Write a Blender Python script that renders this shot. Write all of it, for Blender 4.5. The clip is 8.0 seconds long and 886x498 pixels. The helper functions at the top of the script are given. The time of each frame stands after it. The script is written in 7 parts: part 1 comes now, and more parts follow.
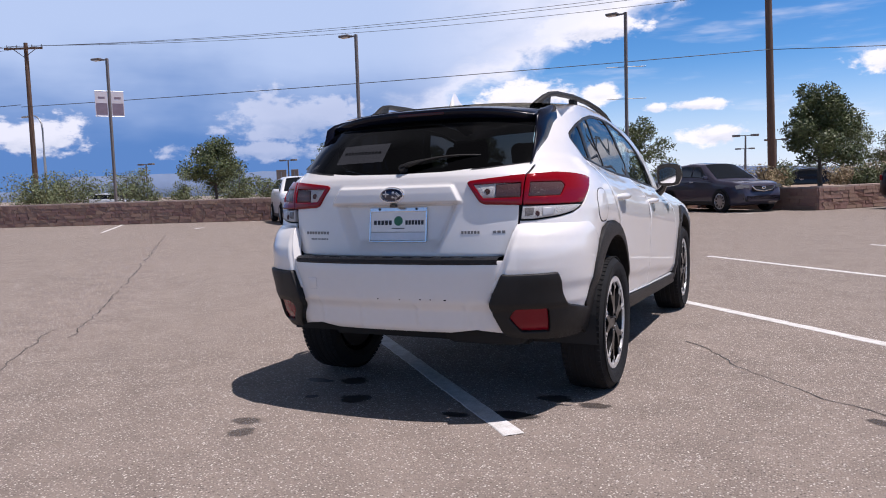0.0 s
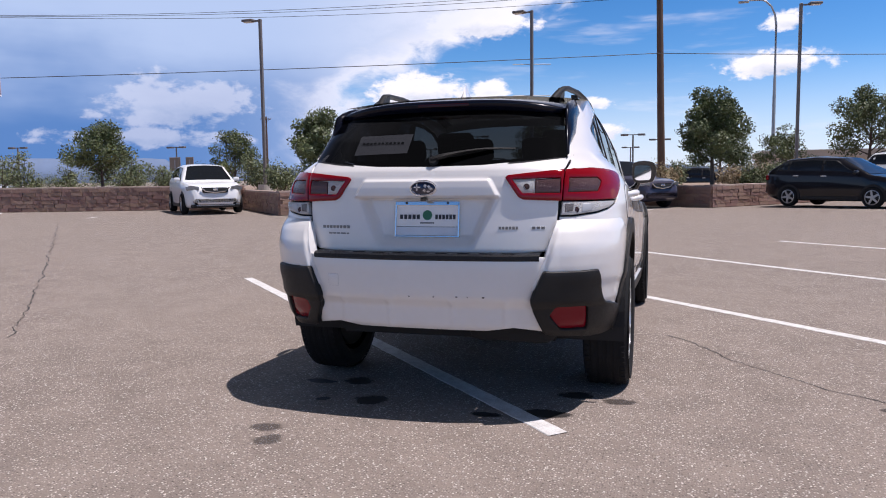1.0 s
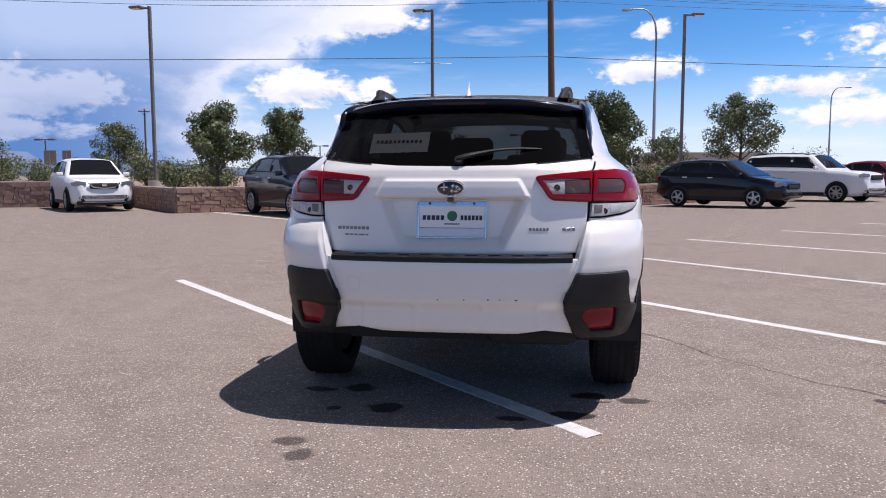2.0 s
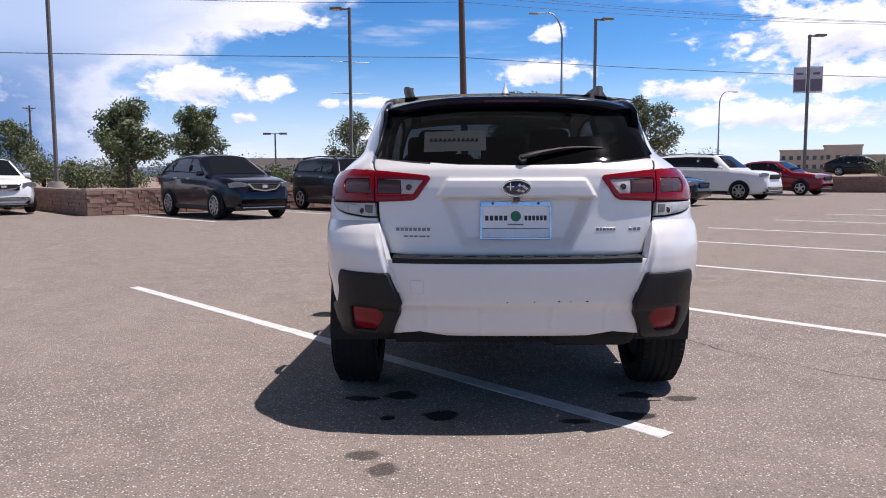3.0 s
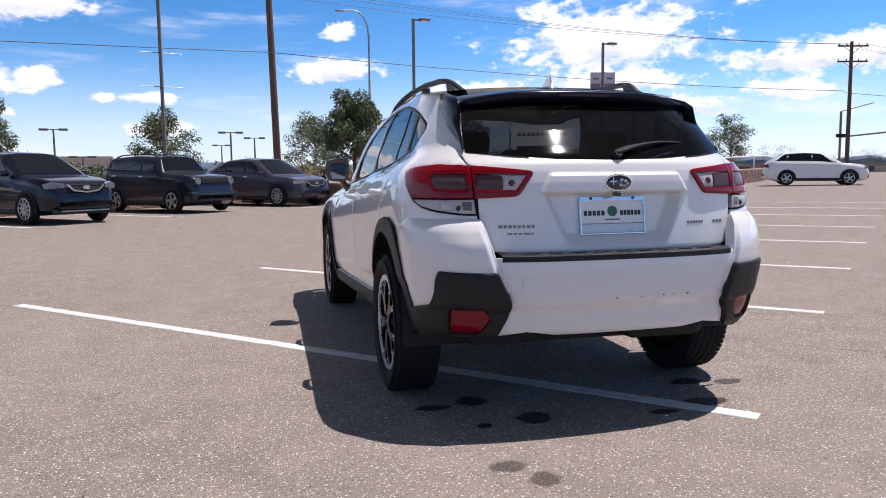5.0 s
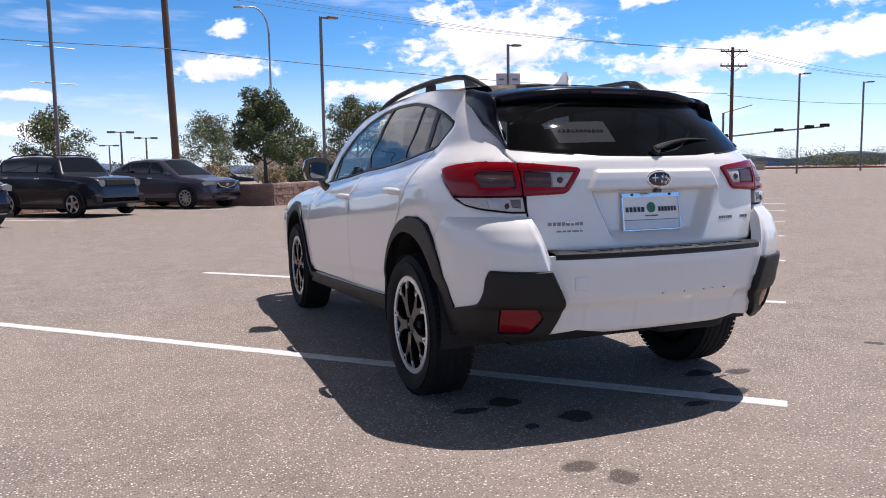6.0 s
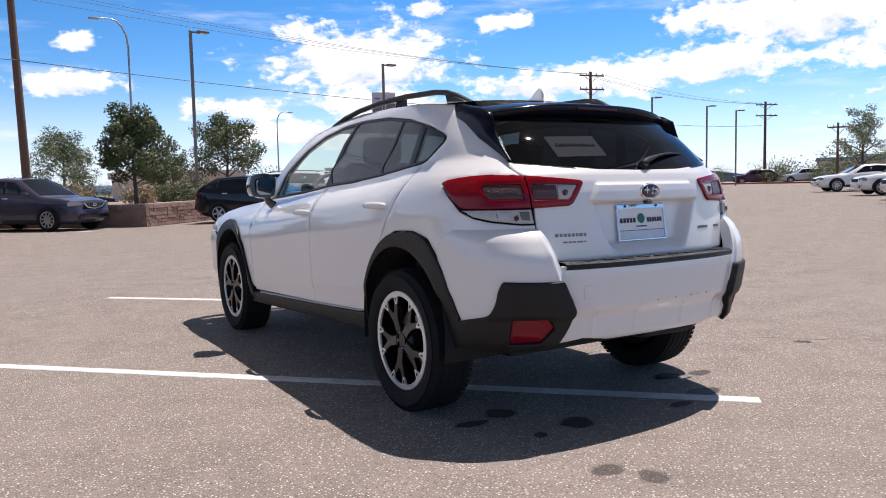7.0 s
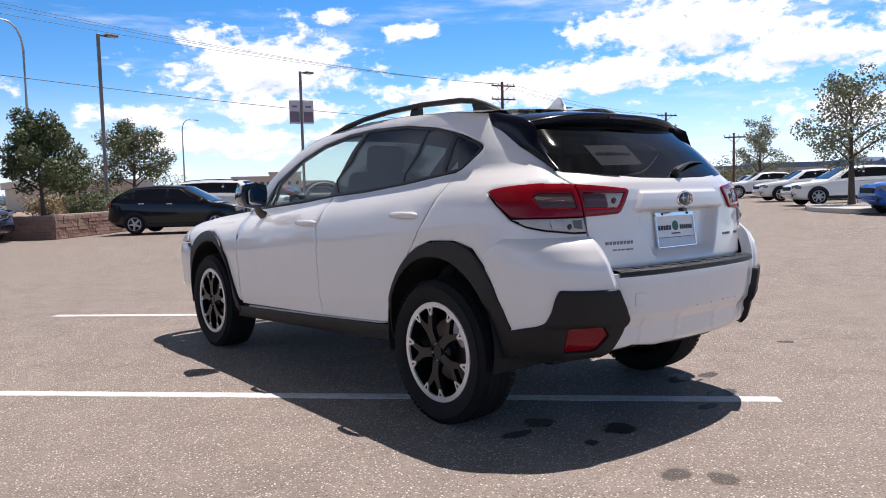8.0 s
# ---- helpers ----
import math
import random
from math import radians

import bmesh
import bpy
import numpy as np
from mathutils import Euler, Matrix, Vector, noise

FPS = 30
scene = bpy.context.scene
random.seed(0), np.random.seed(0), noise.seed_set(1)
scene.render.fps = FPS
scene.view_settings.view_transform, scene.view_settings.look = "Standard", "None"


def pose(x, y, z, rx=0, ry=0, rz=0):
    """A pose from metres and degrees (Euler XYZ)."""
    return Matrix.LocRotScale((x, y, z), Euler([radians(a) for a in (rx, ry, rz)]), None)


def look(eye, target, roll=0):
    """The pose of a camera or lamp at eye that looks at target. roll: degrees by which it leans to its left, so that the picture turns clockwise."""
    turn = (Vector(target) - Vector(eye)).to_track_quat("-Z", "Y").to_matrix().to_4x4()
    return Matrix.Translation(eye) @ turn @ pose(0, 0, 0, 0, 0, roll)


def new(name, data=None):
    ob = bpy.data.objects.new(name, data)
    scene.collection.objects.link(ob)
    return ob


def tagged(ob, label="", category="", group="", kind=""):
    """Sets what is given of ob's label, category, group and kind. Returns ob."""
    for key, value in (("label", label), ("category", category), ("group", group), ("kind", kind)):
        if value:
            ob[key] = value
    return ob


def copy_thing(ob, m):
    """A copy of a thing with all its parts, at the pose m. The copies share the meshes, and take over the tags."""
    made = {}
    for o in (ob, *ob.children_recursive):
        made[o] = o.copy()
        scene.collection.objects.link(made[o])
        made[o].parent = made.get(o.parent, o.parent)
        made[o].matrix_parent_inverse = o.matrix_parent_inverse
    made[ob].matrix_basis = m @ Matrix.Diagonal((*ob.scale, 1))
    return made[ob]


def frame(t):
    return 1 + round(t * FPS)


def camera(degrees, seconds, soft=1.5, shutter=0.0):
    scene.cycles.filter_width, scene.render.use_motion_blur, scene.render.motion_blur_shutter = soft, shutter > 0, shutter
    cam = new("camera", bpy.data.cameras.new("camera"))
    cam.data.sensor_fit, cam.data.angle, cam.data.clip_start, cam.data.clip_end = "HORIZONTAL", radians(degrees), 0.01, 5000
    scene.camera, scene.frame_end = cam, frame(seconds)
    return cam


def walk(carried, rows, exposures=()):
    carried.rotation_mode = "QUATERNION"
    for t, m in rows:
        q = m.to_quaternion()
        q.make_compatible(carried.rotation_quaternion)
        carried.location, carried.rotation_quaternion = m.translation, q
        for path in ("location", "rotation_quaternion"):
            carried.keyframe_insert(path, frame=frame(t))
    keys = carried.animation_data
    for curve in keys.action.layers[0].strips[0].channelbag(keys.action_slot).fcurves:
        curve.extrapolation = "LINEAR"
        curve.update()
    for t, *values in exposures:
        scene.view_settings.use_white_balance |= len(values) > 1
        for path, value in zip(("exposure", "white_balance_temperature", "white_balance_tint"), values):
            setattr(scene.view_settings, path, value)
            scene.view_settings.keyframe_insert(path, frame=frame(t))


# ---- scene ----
cam = camera(60.7, 8.0, 1.0)
PATH = [
    (0, (1.726, -3.958, 1.072), (0.883, -2.151, 0.912), -1.8),
    (0.5, (1.424, -3.992, 1.09), (0.695, -2.138, 0.915), -1.8),
    (1, (1.075, -4.082, 1.091), (0.501, -2.175, 0.905), -0.7),
    (1.5, (0.769, -4.128, 1.104), (0.351, -2.182, 0.913), -0.1),
    (3, (-0.273, -4.07, 1.102), (-0.3, -2.079, 0.908), -0.2),
    (3.5, (-0.6, -4.016, 1.081), (-0.494, -2.028, 0.893), 0.1),
    (4, (-0.911, -3.954, 1.096), (-0.675, -1.977, 0.904), -0.2),
    (4.5, (-1.248, -3.874, 1.099), (-0.87, -1.92, 0.903), -0.4),
    (6, (-2.11, -3.485, 1.095), (-1.355, -1.645, 0.89), -0.9),
    (6.5, (-2.417, -3.359, 1.095), (-1.5, -1.592, 0.905), -1.0),
    (7, (-2.637, -3.209, 1.082), (-1.57, -1.526, 0.92), -1.2),
    (7.5, (-2.888, -2.994, 1.083), (-1.703, -1.389, 0.938), -1.3),
    (8, (-3.098, -2.819, 1.098), (-1.836, -1.274, 0.953), -1.5),
]
walk(cam, [(t, look(eye, target, roll)) for t, eye, target, roll in PATH], [(0.0, 0.0, 6300, 20), (4.0, 0.13, 6300, 19), (8.0, 0.27, 6500, 16)])

from mathutils.geometry import delaunay_2d_cdt

# ---- sky, sun, exposure ----
SUN_WAY = Vector((0.375, 0.05, 1.0)).normalized()
SUN_EL, SUN_AZ = math.asin(SUN_WAY.z), math.atan2(SUN_WAY.x, SUN_WAY.y)


def node(tree, kind, **values):
    n = tree.nodes.new(kind)
    for key, value in values.items():
        if key == "op":
            n.operation = value
        else:
            n.inputs[int(key[1:])].default_value = value
    return n


def maths(tree, op, a, b=None, c=None, clamp=False):
    n = tree.nodes.new("ShaderNodeMath")
    n.operation, n.use_clamp = op, clamp
    for i, v in enumerate((a, b, c)):
        if v is None:
            continue
        if isinstance(v, (int, float)):
            n.inputs[i].default_value = v
        else:
            tree.links.new(v, n.inputs[i])
    return n.outputs[0]


def ramp(tree, value, lo, hi, a=0.0, b=1.0):
    n = tree.nodes.new("ShaderNodeMapRange")
    n.interpolation_type = "SMOOTHSTEP"
    for i, v in enumerate((lo, hi, a, b)):
        n.inputs[i + 1].default_value = v
    tree.links.new(value, n.inputs[0])
    return n.outputs[0]


def noise_out(tree, vector, scale, detail=4.0, rough=0.55, distort=0.0):
    n = tree.nodes.new("ShaderNodeTexNoise")
    n.inputs["Scale"].default_value, n.inputs["Detail"].default_value = scale, detail
    n.inputs["Roughness"].default_value, n.inputs["Distortion"].default_value = rough, distort
    if vector is not None:
        tree.links.new(vector, n.inputs["Vector"])
    return n.outputs["Fac"]


def mixc(tree, fac, a, b, mode="MIX"):
    n = tree.nodes.new("ShaderNodeMix")
    n.data_type, n.blend_type = "RGBA", mode
    for sock, v in ((n.inputs[0], fac), (n.inputs[6], a), (n.inputs[7], b)):
        if isinstance(v, (int, float)):
            sock.default_value = v
        elif isinstance(v, tuple):
            sock.default_value = (*v[:3], 1)
        else:
            tree.links.new(v, sock)
    return n.outputs[2]


# Clouds, by azimuth from +y towards +x and elevation, in degrees: place and half sizes
CLOUDS = [
    (-13.5, 11.2, 4.0, 1.3), (-18.5, 6.3, 4.6, 1.4), (-35.5, 5.4, 5.0, 1.9), (-38.0, 3.1, 6.0, 0.7),
    (-53, 4.3, 3.2, 1.5), (-13.2, 6.6, 1.5, 0.75), (-15.3, 4.2, 1.1, 0.4), (-9.2, 5.3, 1.0, 0.4), (-6.3, 5.3, 2.4, 0.42),
    (-5.1, 3.2, 2.2, 0.8), (6.5, 7.4, 3.2, 0.95), (7.2, 10.2, 1.4, 0.65),
]
CLOUDS_EAST = [
    (27, 9.4, 7.5, 3.0), (27.5, 6.5, 5.5, 1.0), (38.9, 7.3, 4.2, 1.1), (39.2, 5.4, 3.4, 0.9), (32, 4.4, 6, 0.9),
    (43.5, 7.6, 7.5, 1.5), (52, 8.4, 7, 1.8), (58, 11.2, 10, 2.8), (65, 8.8, 8, 1.7), (37.5, 12.0, 2.2, 0.7),
    (31.6, 13.0, 1.8, 0.7), (18, 6.0, 4.5, 0.9), (23.6, 4.1, 8, 1.1), (75, 12, 9, 3.0), (72, 5.0, 12, 1.4),
]


def build_world():
    world = bpy.data.worlds.new("sky")
    scene.world, world.use_nodes = world, True
    t = world.node_tree
    t.nodes.clear()
    sky = t.nodes.new("ShaderNodeTexSky")
    sky.sky_type, sky.sun_disc = "NISHITA", False
    sky.sun_elevation, sky.sun_rotation = SUN_EL, SUN_AZ
    sky.altitude, sky.dust_density, sky.air_density, sky.ozone_density = 2100, 0.15, 1.0, 3.0
    way = t.nodes.new("ShaderNodeTexCoord").outputs["Generated"]
    sep = t.nodes.new("ShaderNodeSeparateXYZ")
    t.links.new(way, sep.inputs[0])
    az = maths(t, "MULTIPLY", maths(t, "ARCTAN2", sep.outputs[0], sep.outputs[1]), 180 / math.pi)
    el = maths(t, "MULTIPLY", maths(t, "ARCSINE", sep.outputs[2]), 180 / math.pi)
    flat = t.nodes.new("ShaderNodeCombineXYZ")
    t.links.new(az, flat.inputs[0])
    t.links.new(maths(t, "MULTIPLY", el, 1.7), flat.inputs[1])
    puff = noise_out(t, flat.outputs[0], 0.33, 8.0, 0.58, 0.3)
    big = noise_out(t, flat.outputs[0], 0.09, 4.0, 0.5)
    wisp = t.nodes.new("ShaderNodeCombineXYZ")
    t.links.new(maths(t, "MULTIPLY", az, 0.35), wisp.inputs[0])
    t.links.new(maths(t, "MULTIPLY", el, 2.2), wisp.inputs[1])
    streak = noise_out(t, wisp.outputs[0], 0.16, 5.0, 0.6)

    dens, low = None, None
    for a, e, ra, re in CLOUDS + CLOUDS_EAST:
        da = maths(t, "MULTIPLY", maths(t, "SUBTRACT", az, a), 1 / ra)
        de = maths(t, "MULTIPLY", maths(t, "SUBTRACT", el, e), 1 / re)
        r = maths(t, "SQRT", maths(t, "ADD", maths(t, "MULTIPLY", da, da), maths(t, "MULTIPLY", de, de)))
        d = maths(t, "SUBTRACT", 1.0, r)
        s = maths(t, "MULTIPLY", maths(t, "MAXIMUM", d, 0.0), de)
        dens = d if dens is None else maths(t, "MAXIMUM", dens, d)
        low = s if low is None else maths(t, "ADD", low, s)
    dens = maths(t, "MAXIMUM", dens, -1.1)
    body = maths(t, "ADD", dens, maths(t, "MULTIPLY", maths(t, "SUBTRACT", puff, 0.5), 2.3))
    fleck = noise_out(t, flat.outputs[0], 1.1, 5.0, 0.6)
    body = maths(t, "ADD", body, maths(t, "MULTIPLY", maths(t, "SUBTRACT", fleck, 0.5), 1.3))
    body = maths(t, "SUBTRACT", body, ramp(t, az, 20, 36, 0.0, 0.10))
    crisp = ramp(t, body, -0.12, 0.42)
    # a soft grey bank fills the north-west, its edge slanting up to the north
    brim = maths(t, "MULTIPLY_ADD", el, 2.6, -40.0)
    into = maths(t, "MULTIPLY", maths(t, "SUBTRACT", brim, az), 0.22)
    low_in = maths(t, "MULTIPLY", maths(t, "SUBTRACT", -22.0, az), 0.22)
    into = maths(t, "ADD", maths(t, "MAXIMUM", into, low_in), maths(t, "MULTIPLY", maths(t, "SUBTRACT", puff, 0.5), 2.6))
    bank = maths(t, "MULTIPLY", ramp(t, into, -0.3, 0.8), maths(t, "MULTIPLY", ramp(t, el, 30, 17), ramp(t, az, -120, -95)))
    cover = maths(t, "MAXIMUM", crisp, bank)
    # overhead the fair-weather field goes on, unseen but lighting the place
    rise = maths(t, "MAXIMUM", maths(t, "ADD", sep.outputs[2], 0.08), 0.1)
    sheet = t.nodes.new("ShaderNodeCombineXYZ")
    t.links.new(maths(t, "DIVIDE", sep.outputs[0], rise), sheet.inputs[0])
    t.links.new(maths(t, "DIVIDE", sep.outputs[1], rise), sheet.inputs[1])
    high = ramp(t, noise_out(t, sheet.outputs[0], 1.3, 6.0, 0.5), 0.52, 0.76, 0.0, 0.22)
    cover = maths(t, "MAXIMUM", cover, maths(t, "MULTIPLY", high, ramp(t, el, 16, 26)))
    thin = maths(t, "MULTIPLY", ramp(t, streak, 0.50, 0.72), ramp(t, el, 26, 10, 0.0, 0.55))
    cover = maths(t, "MAXIMUM", cover, thin)

    # the bank in the north-west is grey-blue beneath
    shade = ramp(t, maths(t, "ADD", maths(t, "MULTIPLY", low, 1.0), maths(t, "MULTIPLY", maths(t, "SUBTRACT", puff, 0.5), 1.6)), -0.45, 0.15)
    west = ramp(t, az, -6, -30)
    white = mixc(t, shade, (0.68, 0.73, 0.80), (0.95, 0.96, 0.98))
    soft = maths(t, "ADD", el, maths(t, "MULTIPLY", maths(t, "SUBTRACT", big, 0.5), 9.0))
    soft = maths(t, "ADD", soft, maths(t, "MULTIPLY", maths(t, "SUBTRACT", streak, 0.5), 3.0))
    deepen = maths(t, "MULTIPLY", ramp(t, soft, 11.5, 3.5), ramp(t, az, -20, -38, 0.35, 1.0))
    mass = mixc(t, deepen, (0.45, 0.585, 0.80), (0.105, 0.24, 0.52))
    edge = maths(t, "MULTIPLY", ramp(t, into, 1.6, 0.3), ramp(t, az, -36, -22))
    mass = mixc(t, maths(t, "MULTIPLY", edge, 0.75), mass, (0.96, 0.97, 0.99))
    mass = mixc(t, maths(t, "MULTIPLY", crisp, ramp(t, az, -44, -50, 0.38, 0.8)), mass, white)
    cloud = mixc(t, maths(t, "MULTIPLY", bank, west), white, mass)
    lit = t.nodes.new("ShaderNodeVectorMath")
    lit.operation = "SCALE"
    t.links.new(cloud, lit.inputs[0])
    lit.inputs["Scale"].default_value = 10.5
    deep = t.nodes.new("ShaderNodeHueSaturation")
    t.links.new(maths(t, "MULTIPLY", ramp(t, el, 18, 42, 1.34, 0.50), ramp(t, el, 42, 65, 1.0, 0.30)), deep.inputs["Saturation"])
    t.links.new(maths(t, "MULTIPLY", ramp(t, el, 18, 45, 0.95, 0.25), ramp(t, az, -10, 35, 1.3, 1.55)), deep.inputs["Value"])
    t.links.new(sky.outputs[0], deep.inputs["Color"])
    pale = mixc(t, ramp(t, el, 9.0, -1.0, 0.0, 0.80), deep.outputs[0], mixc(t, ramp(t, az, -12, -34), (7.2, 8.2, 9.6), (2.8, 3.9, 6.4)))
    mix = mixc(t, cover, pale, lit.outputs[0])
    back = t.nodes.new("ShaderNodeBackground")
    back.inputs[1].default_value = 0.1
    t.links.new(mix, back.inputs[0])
    out = t.nodes.new("ShaderNodeOutputWorld")
    t.links.new(back.outputs[0], out.inputs[0])


build_world()
sun = new("sun", bpy.data.lights.new("sun", "SUN"))
sun.data.energy, sun.data.angle, sun.data.color = 5.0, radians(0.53), (1.0, 0.96, 0.90)
sun.matrix_world = look(SUN_WAY * 50, (0, 0, 0))

# ---- materials ----
def material(name, colour, rough=0.5, metal=0.0, vary=0.0, scale=8.0, second=None, bump=0.0, bump_scale=60.0, coat=0.0, spec=0.5, per_object=0.0, per_island=0.0, stretch=None):
    """A painted, plastic, stone or metal surface, with variation at two scales and a fine relief."""
    m = bpy.data.materials.new(name)
    m.use_nodes = True
    t = m.node_tree
    b = t.nodes["Principled BSDF"]
    b.inputs["Roughness"].default_value, b.inputs["Metallic"].default_value = rough, metal
    b.inputs["Coat Weight"].default_value, b.inputs["Coat Roughness"].default_value = coat, 0.03
    b.inputs["Specular IOR Level"].default_value = spec
    b.inputs["Base Color"].default_value = (*colour, 1)
    if vary or bump:
        tc = t.nodes.new("ShaderNodeTexCoord").outputs["Object"]
        if stretch:
            mp = t.nodes.new("ShaderNodeMapping")
            mp.inputs["Scale"].default_value = stretch
            t.links.new(tc, mp.inputs[0])
            tc = mp.outputs[0]
    if vary:
        a = noise_out(t, tc, scale, 5.0, 0.6)
        c = noise_out(t, tc, scale * 9.0, 3.0, 0.6)
        f = maths(t, "ADD", maths(t, "MULTIPLY", a, 0.6), maths(t, "MULTIPLY", c, 0.4))
        f = ramp(t, f, 0.32, 0.68)
        other = second or tuple(v * (1 - vary) for v in colour)
        col = mixc(t, f, other, colour)
        if per_object or per_island:
            src = t.nodes.new("ShaderNodeObjectInfo").outputs["Random"] if per_object else t.nodes.new("ShaderNodeNewGeometry").outputs["Random Per Island"]
            k = per_object or per_island
            hsv = t.nodes.new("ShaderNodeHueSaturation")
            t.links.new(maths(t, "MULTIPLY_ADD", src, 2 * k, 1 - k), hsv.inputs["Value"])
            t.links.new(maths(t, "MULTIPLY_ADD", src, 0.03, 0.485), hsv.inputs["Hue"])
            t.links.new(col, hsv.inputs["Color"])
            col = hsv.outputs[0]
        t.links.new(col, b.inputs["Base Color"])
        t.links.new(maths(t, "MULTIPLY_ADD", c, 0.18, rough - 0.09, clamp=True), b.inputs["Roughness"])
    if bump:
        bn = t.nodes.new("ShaderNodeBump")
        bn.inputs["Strength"].default_value, bn.inputs["Distance"].default_value = bump, 0.01
        t.links.new(noise_out(t, tc, bump_scale, 4.0, 0.65), bn.inputs["Height"])
        t.links.new(bn.outputs[0], b.inputs["Normal"])
    return m


def glass(name, tint, rough=0.0):
    """Tinted pane: clear through, with a mirror gloss that grows at grazing angles."""
    m = bpy.data.materials.new(name)
    m.use_nodes = True
    t = m.node_tree
    t.nodes.clear()
    clear, gloss, mix, out = (t.nodes.new("ShaderNode" + k) for k in ("BsdfTransparent", "BsdfGlossy", "MixShader", "OutputMaterial"))
    clear.inputs[0].default_value, gloss.inputs["Roughness"].default_value = (*tint, 1), rough
    face = t.nodes.new("ShaderNodeLayerWeight").outputs["Facing"]
    t.links.new(maths(t, "MULTIPLY_ADD", maths(t, "POWER", face, 5.0), 0.9, 0.06), mix.inputs[0])
    t.links.new(clear.outputs[0], mix.inputs[1])
    t.links.new(gloss.outputs[0], mix.inputs[2])
    t.links.new(mix.outputs[0], out.inputs[0])
    return m


def lens(name, colour, rough=0.12, bump=0.0):
    """Moulded lamp plastic with fine optics behind a clear skin."""
    m = material(name, colour, rough, 0.0, coat=0.4, spec=0.15, bump=bump, bump_scale=180.0)
    return m


PAINT_WHITE = material("white_paint", (0.77, 0.745, 0.72), 0.35, 0.0, 0.03, 3.0, coat=1.0)
GAP = material("dark_gap", (0.012, 0.012, 0.013), 0.8)
CLADDING = material("grained_black_plastic", (0.014, 0.013, 0.013), 0.5, 0.0, 0.25, 12.0, bump=0.15, bump_scale=900.0, spec=0.32)
PAD = material("black_step_pad", (0.008, 0.008, 0.009), 0.32, 0.0, 0.3, 20.0, bump=0.5, bump_scale=140.0, spec=0.3)
BLACK_GLOSS = material("gloss_black", (0.008, 0.009, 0.012), 0.12, coat=1.0)
BLUE_BLACK = material("deep_blue_black_paint", (0.004, 0.005, 0.012), 0.2, coat=0.25, spec=0.12)
BLACK_RUBBER = material("tyre_rubber", (0.013, 0.013, 0.014), 0.8, 0.0, 0.3, 14.0, bump=0.2, bump_scale=400.0, spec=0.25)
TRIM_RUBBER = material("window_seal", (0.012, 0.012, 0.013), 0.5)
ALLOY_DARK = material("dark_alloy", (0.007, 0.007, 0.008), 0.35, coat=0.12, spec=0.25)
ALLOY_SPOKE = material("satin_black_alloy", (0.009, 0.009, 0.010), 0.35, coat=0.25, spec=0.25)
BRAKE = material("rusty_brake_disc", (0.13, 0.095, 0.08), 0.5, 0.5, 0.3, 30.0)
ALLOY_CUT = material("machined_alloy", (0.72, 0.72, 0.72), 0.3, 0.55, 0.08, 30.0)
CHROME = material("chrome", (0.82, 0.82, 0.83), 0.08, 1.0)
SATIN = material("satin_silver", (0.50, 0.50, 0.51), 0.45, 0.2)
RED_LENS = lens("red_lens", (0.21, 0.0015, 0.007), 0.05)
RED_REFLECTOR = lens("red_reflector", (0.19, 0.002, 0.010), 0.12, 0.1)
SMOKE_LENS = lens("smoked_lens", (0.085, 0.045, 0.045), 0.12, 0.6)
GREY_LENS = lens("grey_lens", (0.17, 0.155, 0.15), 0.12, 0.6)
CLEAR_LENS = lens("clear_lens", (0.56, 0.55, 0.54), 0.12, 0.8)
GLASS_DARK = glass("privacy_glass", (0.065, 0.065, 0.068))
GLASS_REAR = glass("rear_privacy_glass", (0.050, 0.054, 0.064), 0.03)
GLASS_CLEAR = glass("green_tint_glass", (0.86, 0.93, 0.88))
CLOTH_DARK = material("dark_seat_cloth", (0.035, 0.035, 0.038), 0.85, 0.0, 0.3, 40.0)
INTERIOR = material("interior_plastic", (0.03, 0.03, 0.032), 0.6, 0.0, 0.2, 20.0)
PAPER = material("white_paper", (0.88, 0.88, 0.87), 0.7, 0.0, 0.04, 10.0)
SHEET = material("grey_window_sheet", (0.72, 0.72, 0.74), 0.7, 0.0, 0.05, 10.0)
INK = material("dark_ink", (0.03, 0.035, 0.045), 0.6)
GREEN_INK = material("green_ink", (0.03, 0.16, 0.09), 0.6)
PLATE_REFLECTION = material("pale_blue_reflection", (0.70, 0.75, 0.82), 0.5, 0.0, 0.1, 20.0)
BADGE_BLUE = material("badge_blue", (0.012, 0.016, 0.05), 0.15, 0.3, coat=1.0)


# ---- building helpers ----
def mesh_object(name, verts, faces, mat, parent=None, label="", normals=None, smooth=True):
    me = bpy.data.meshes.new(name)
    me.from_pydata([tuple(map(float, v)) for v in verts], [], faces)
    me.materials.append(mat)
    if smooth:
        me.polygons.foreach_set("use_smooth", [True] * len(me.polygons))
    me.update()
    if normals is not None:
        me.normals_split_custom_set_from_vertices([tuple(map(float, n)) for n in normals])
    ob = new(name, me)
    if parent is not None:
        ob.parent = parent
    return tagged(ob, label)


def part(name, bm, mat, parent=None, label="", smooth=False, sharp=40):
    """Links a bmesh as one mesh object."""
    me = bpy.data.meshes.new(name)
    bmesh.ops.recalc_face_normals(bm, faces=bm.faces)
    if smooth:
        for f in bm.faces:
            f.smooth = True
        for e in bm.edges:
            if len(e.link_faces) == 2 and e.calc_face_angle(0) > radians(sharp):
                e.smooth = False
    bm.to_mesh(me)
    bm.free()
    me.materials.append(mat)
    ob = new(name, me)
    if parent is not None:
        ob.parent = parent
    return tagged(ob, label)


def empty(name, m=None):
    ob = new(name)
    ob.empty_display_size = 0.2
    if m is not None:
        ob.matrix_world = m
    return ob


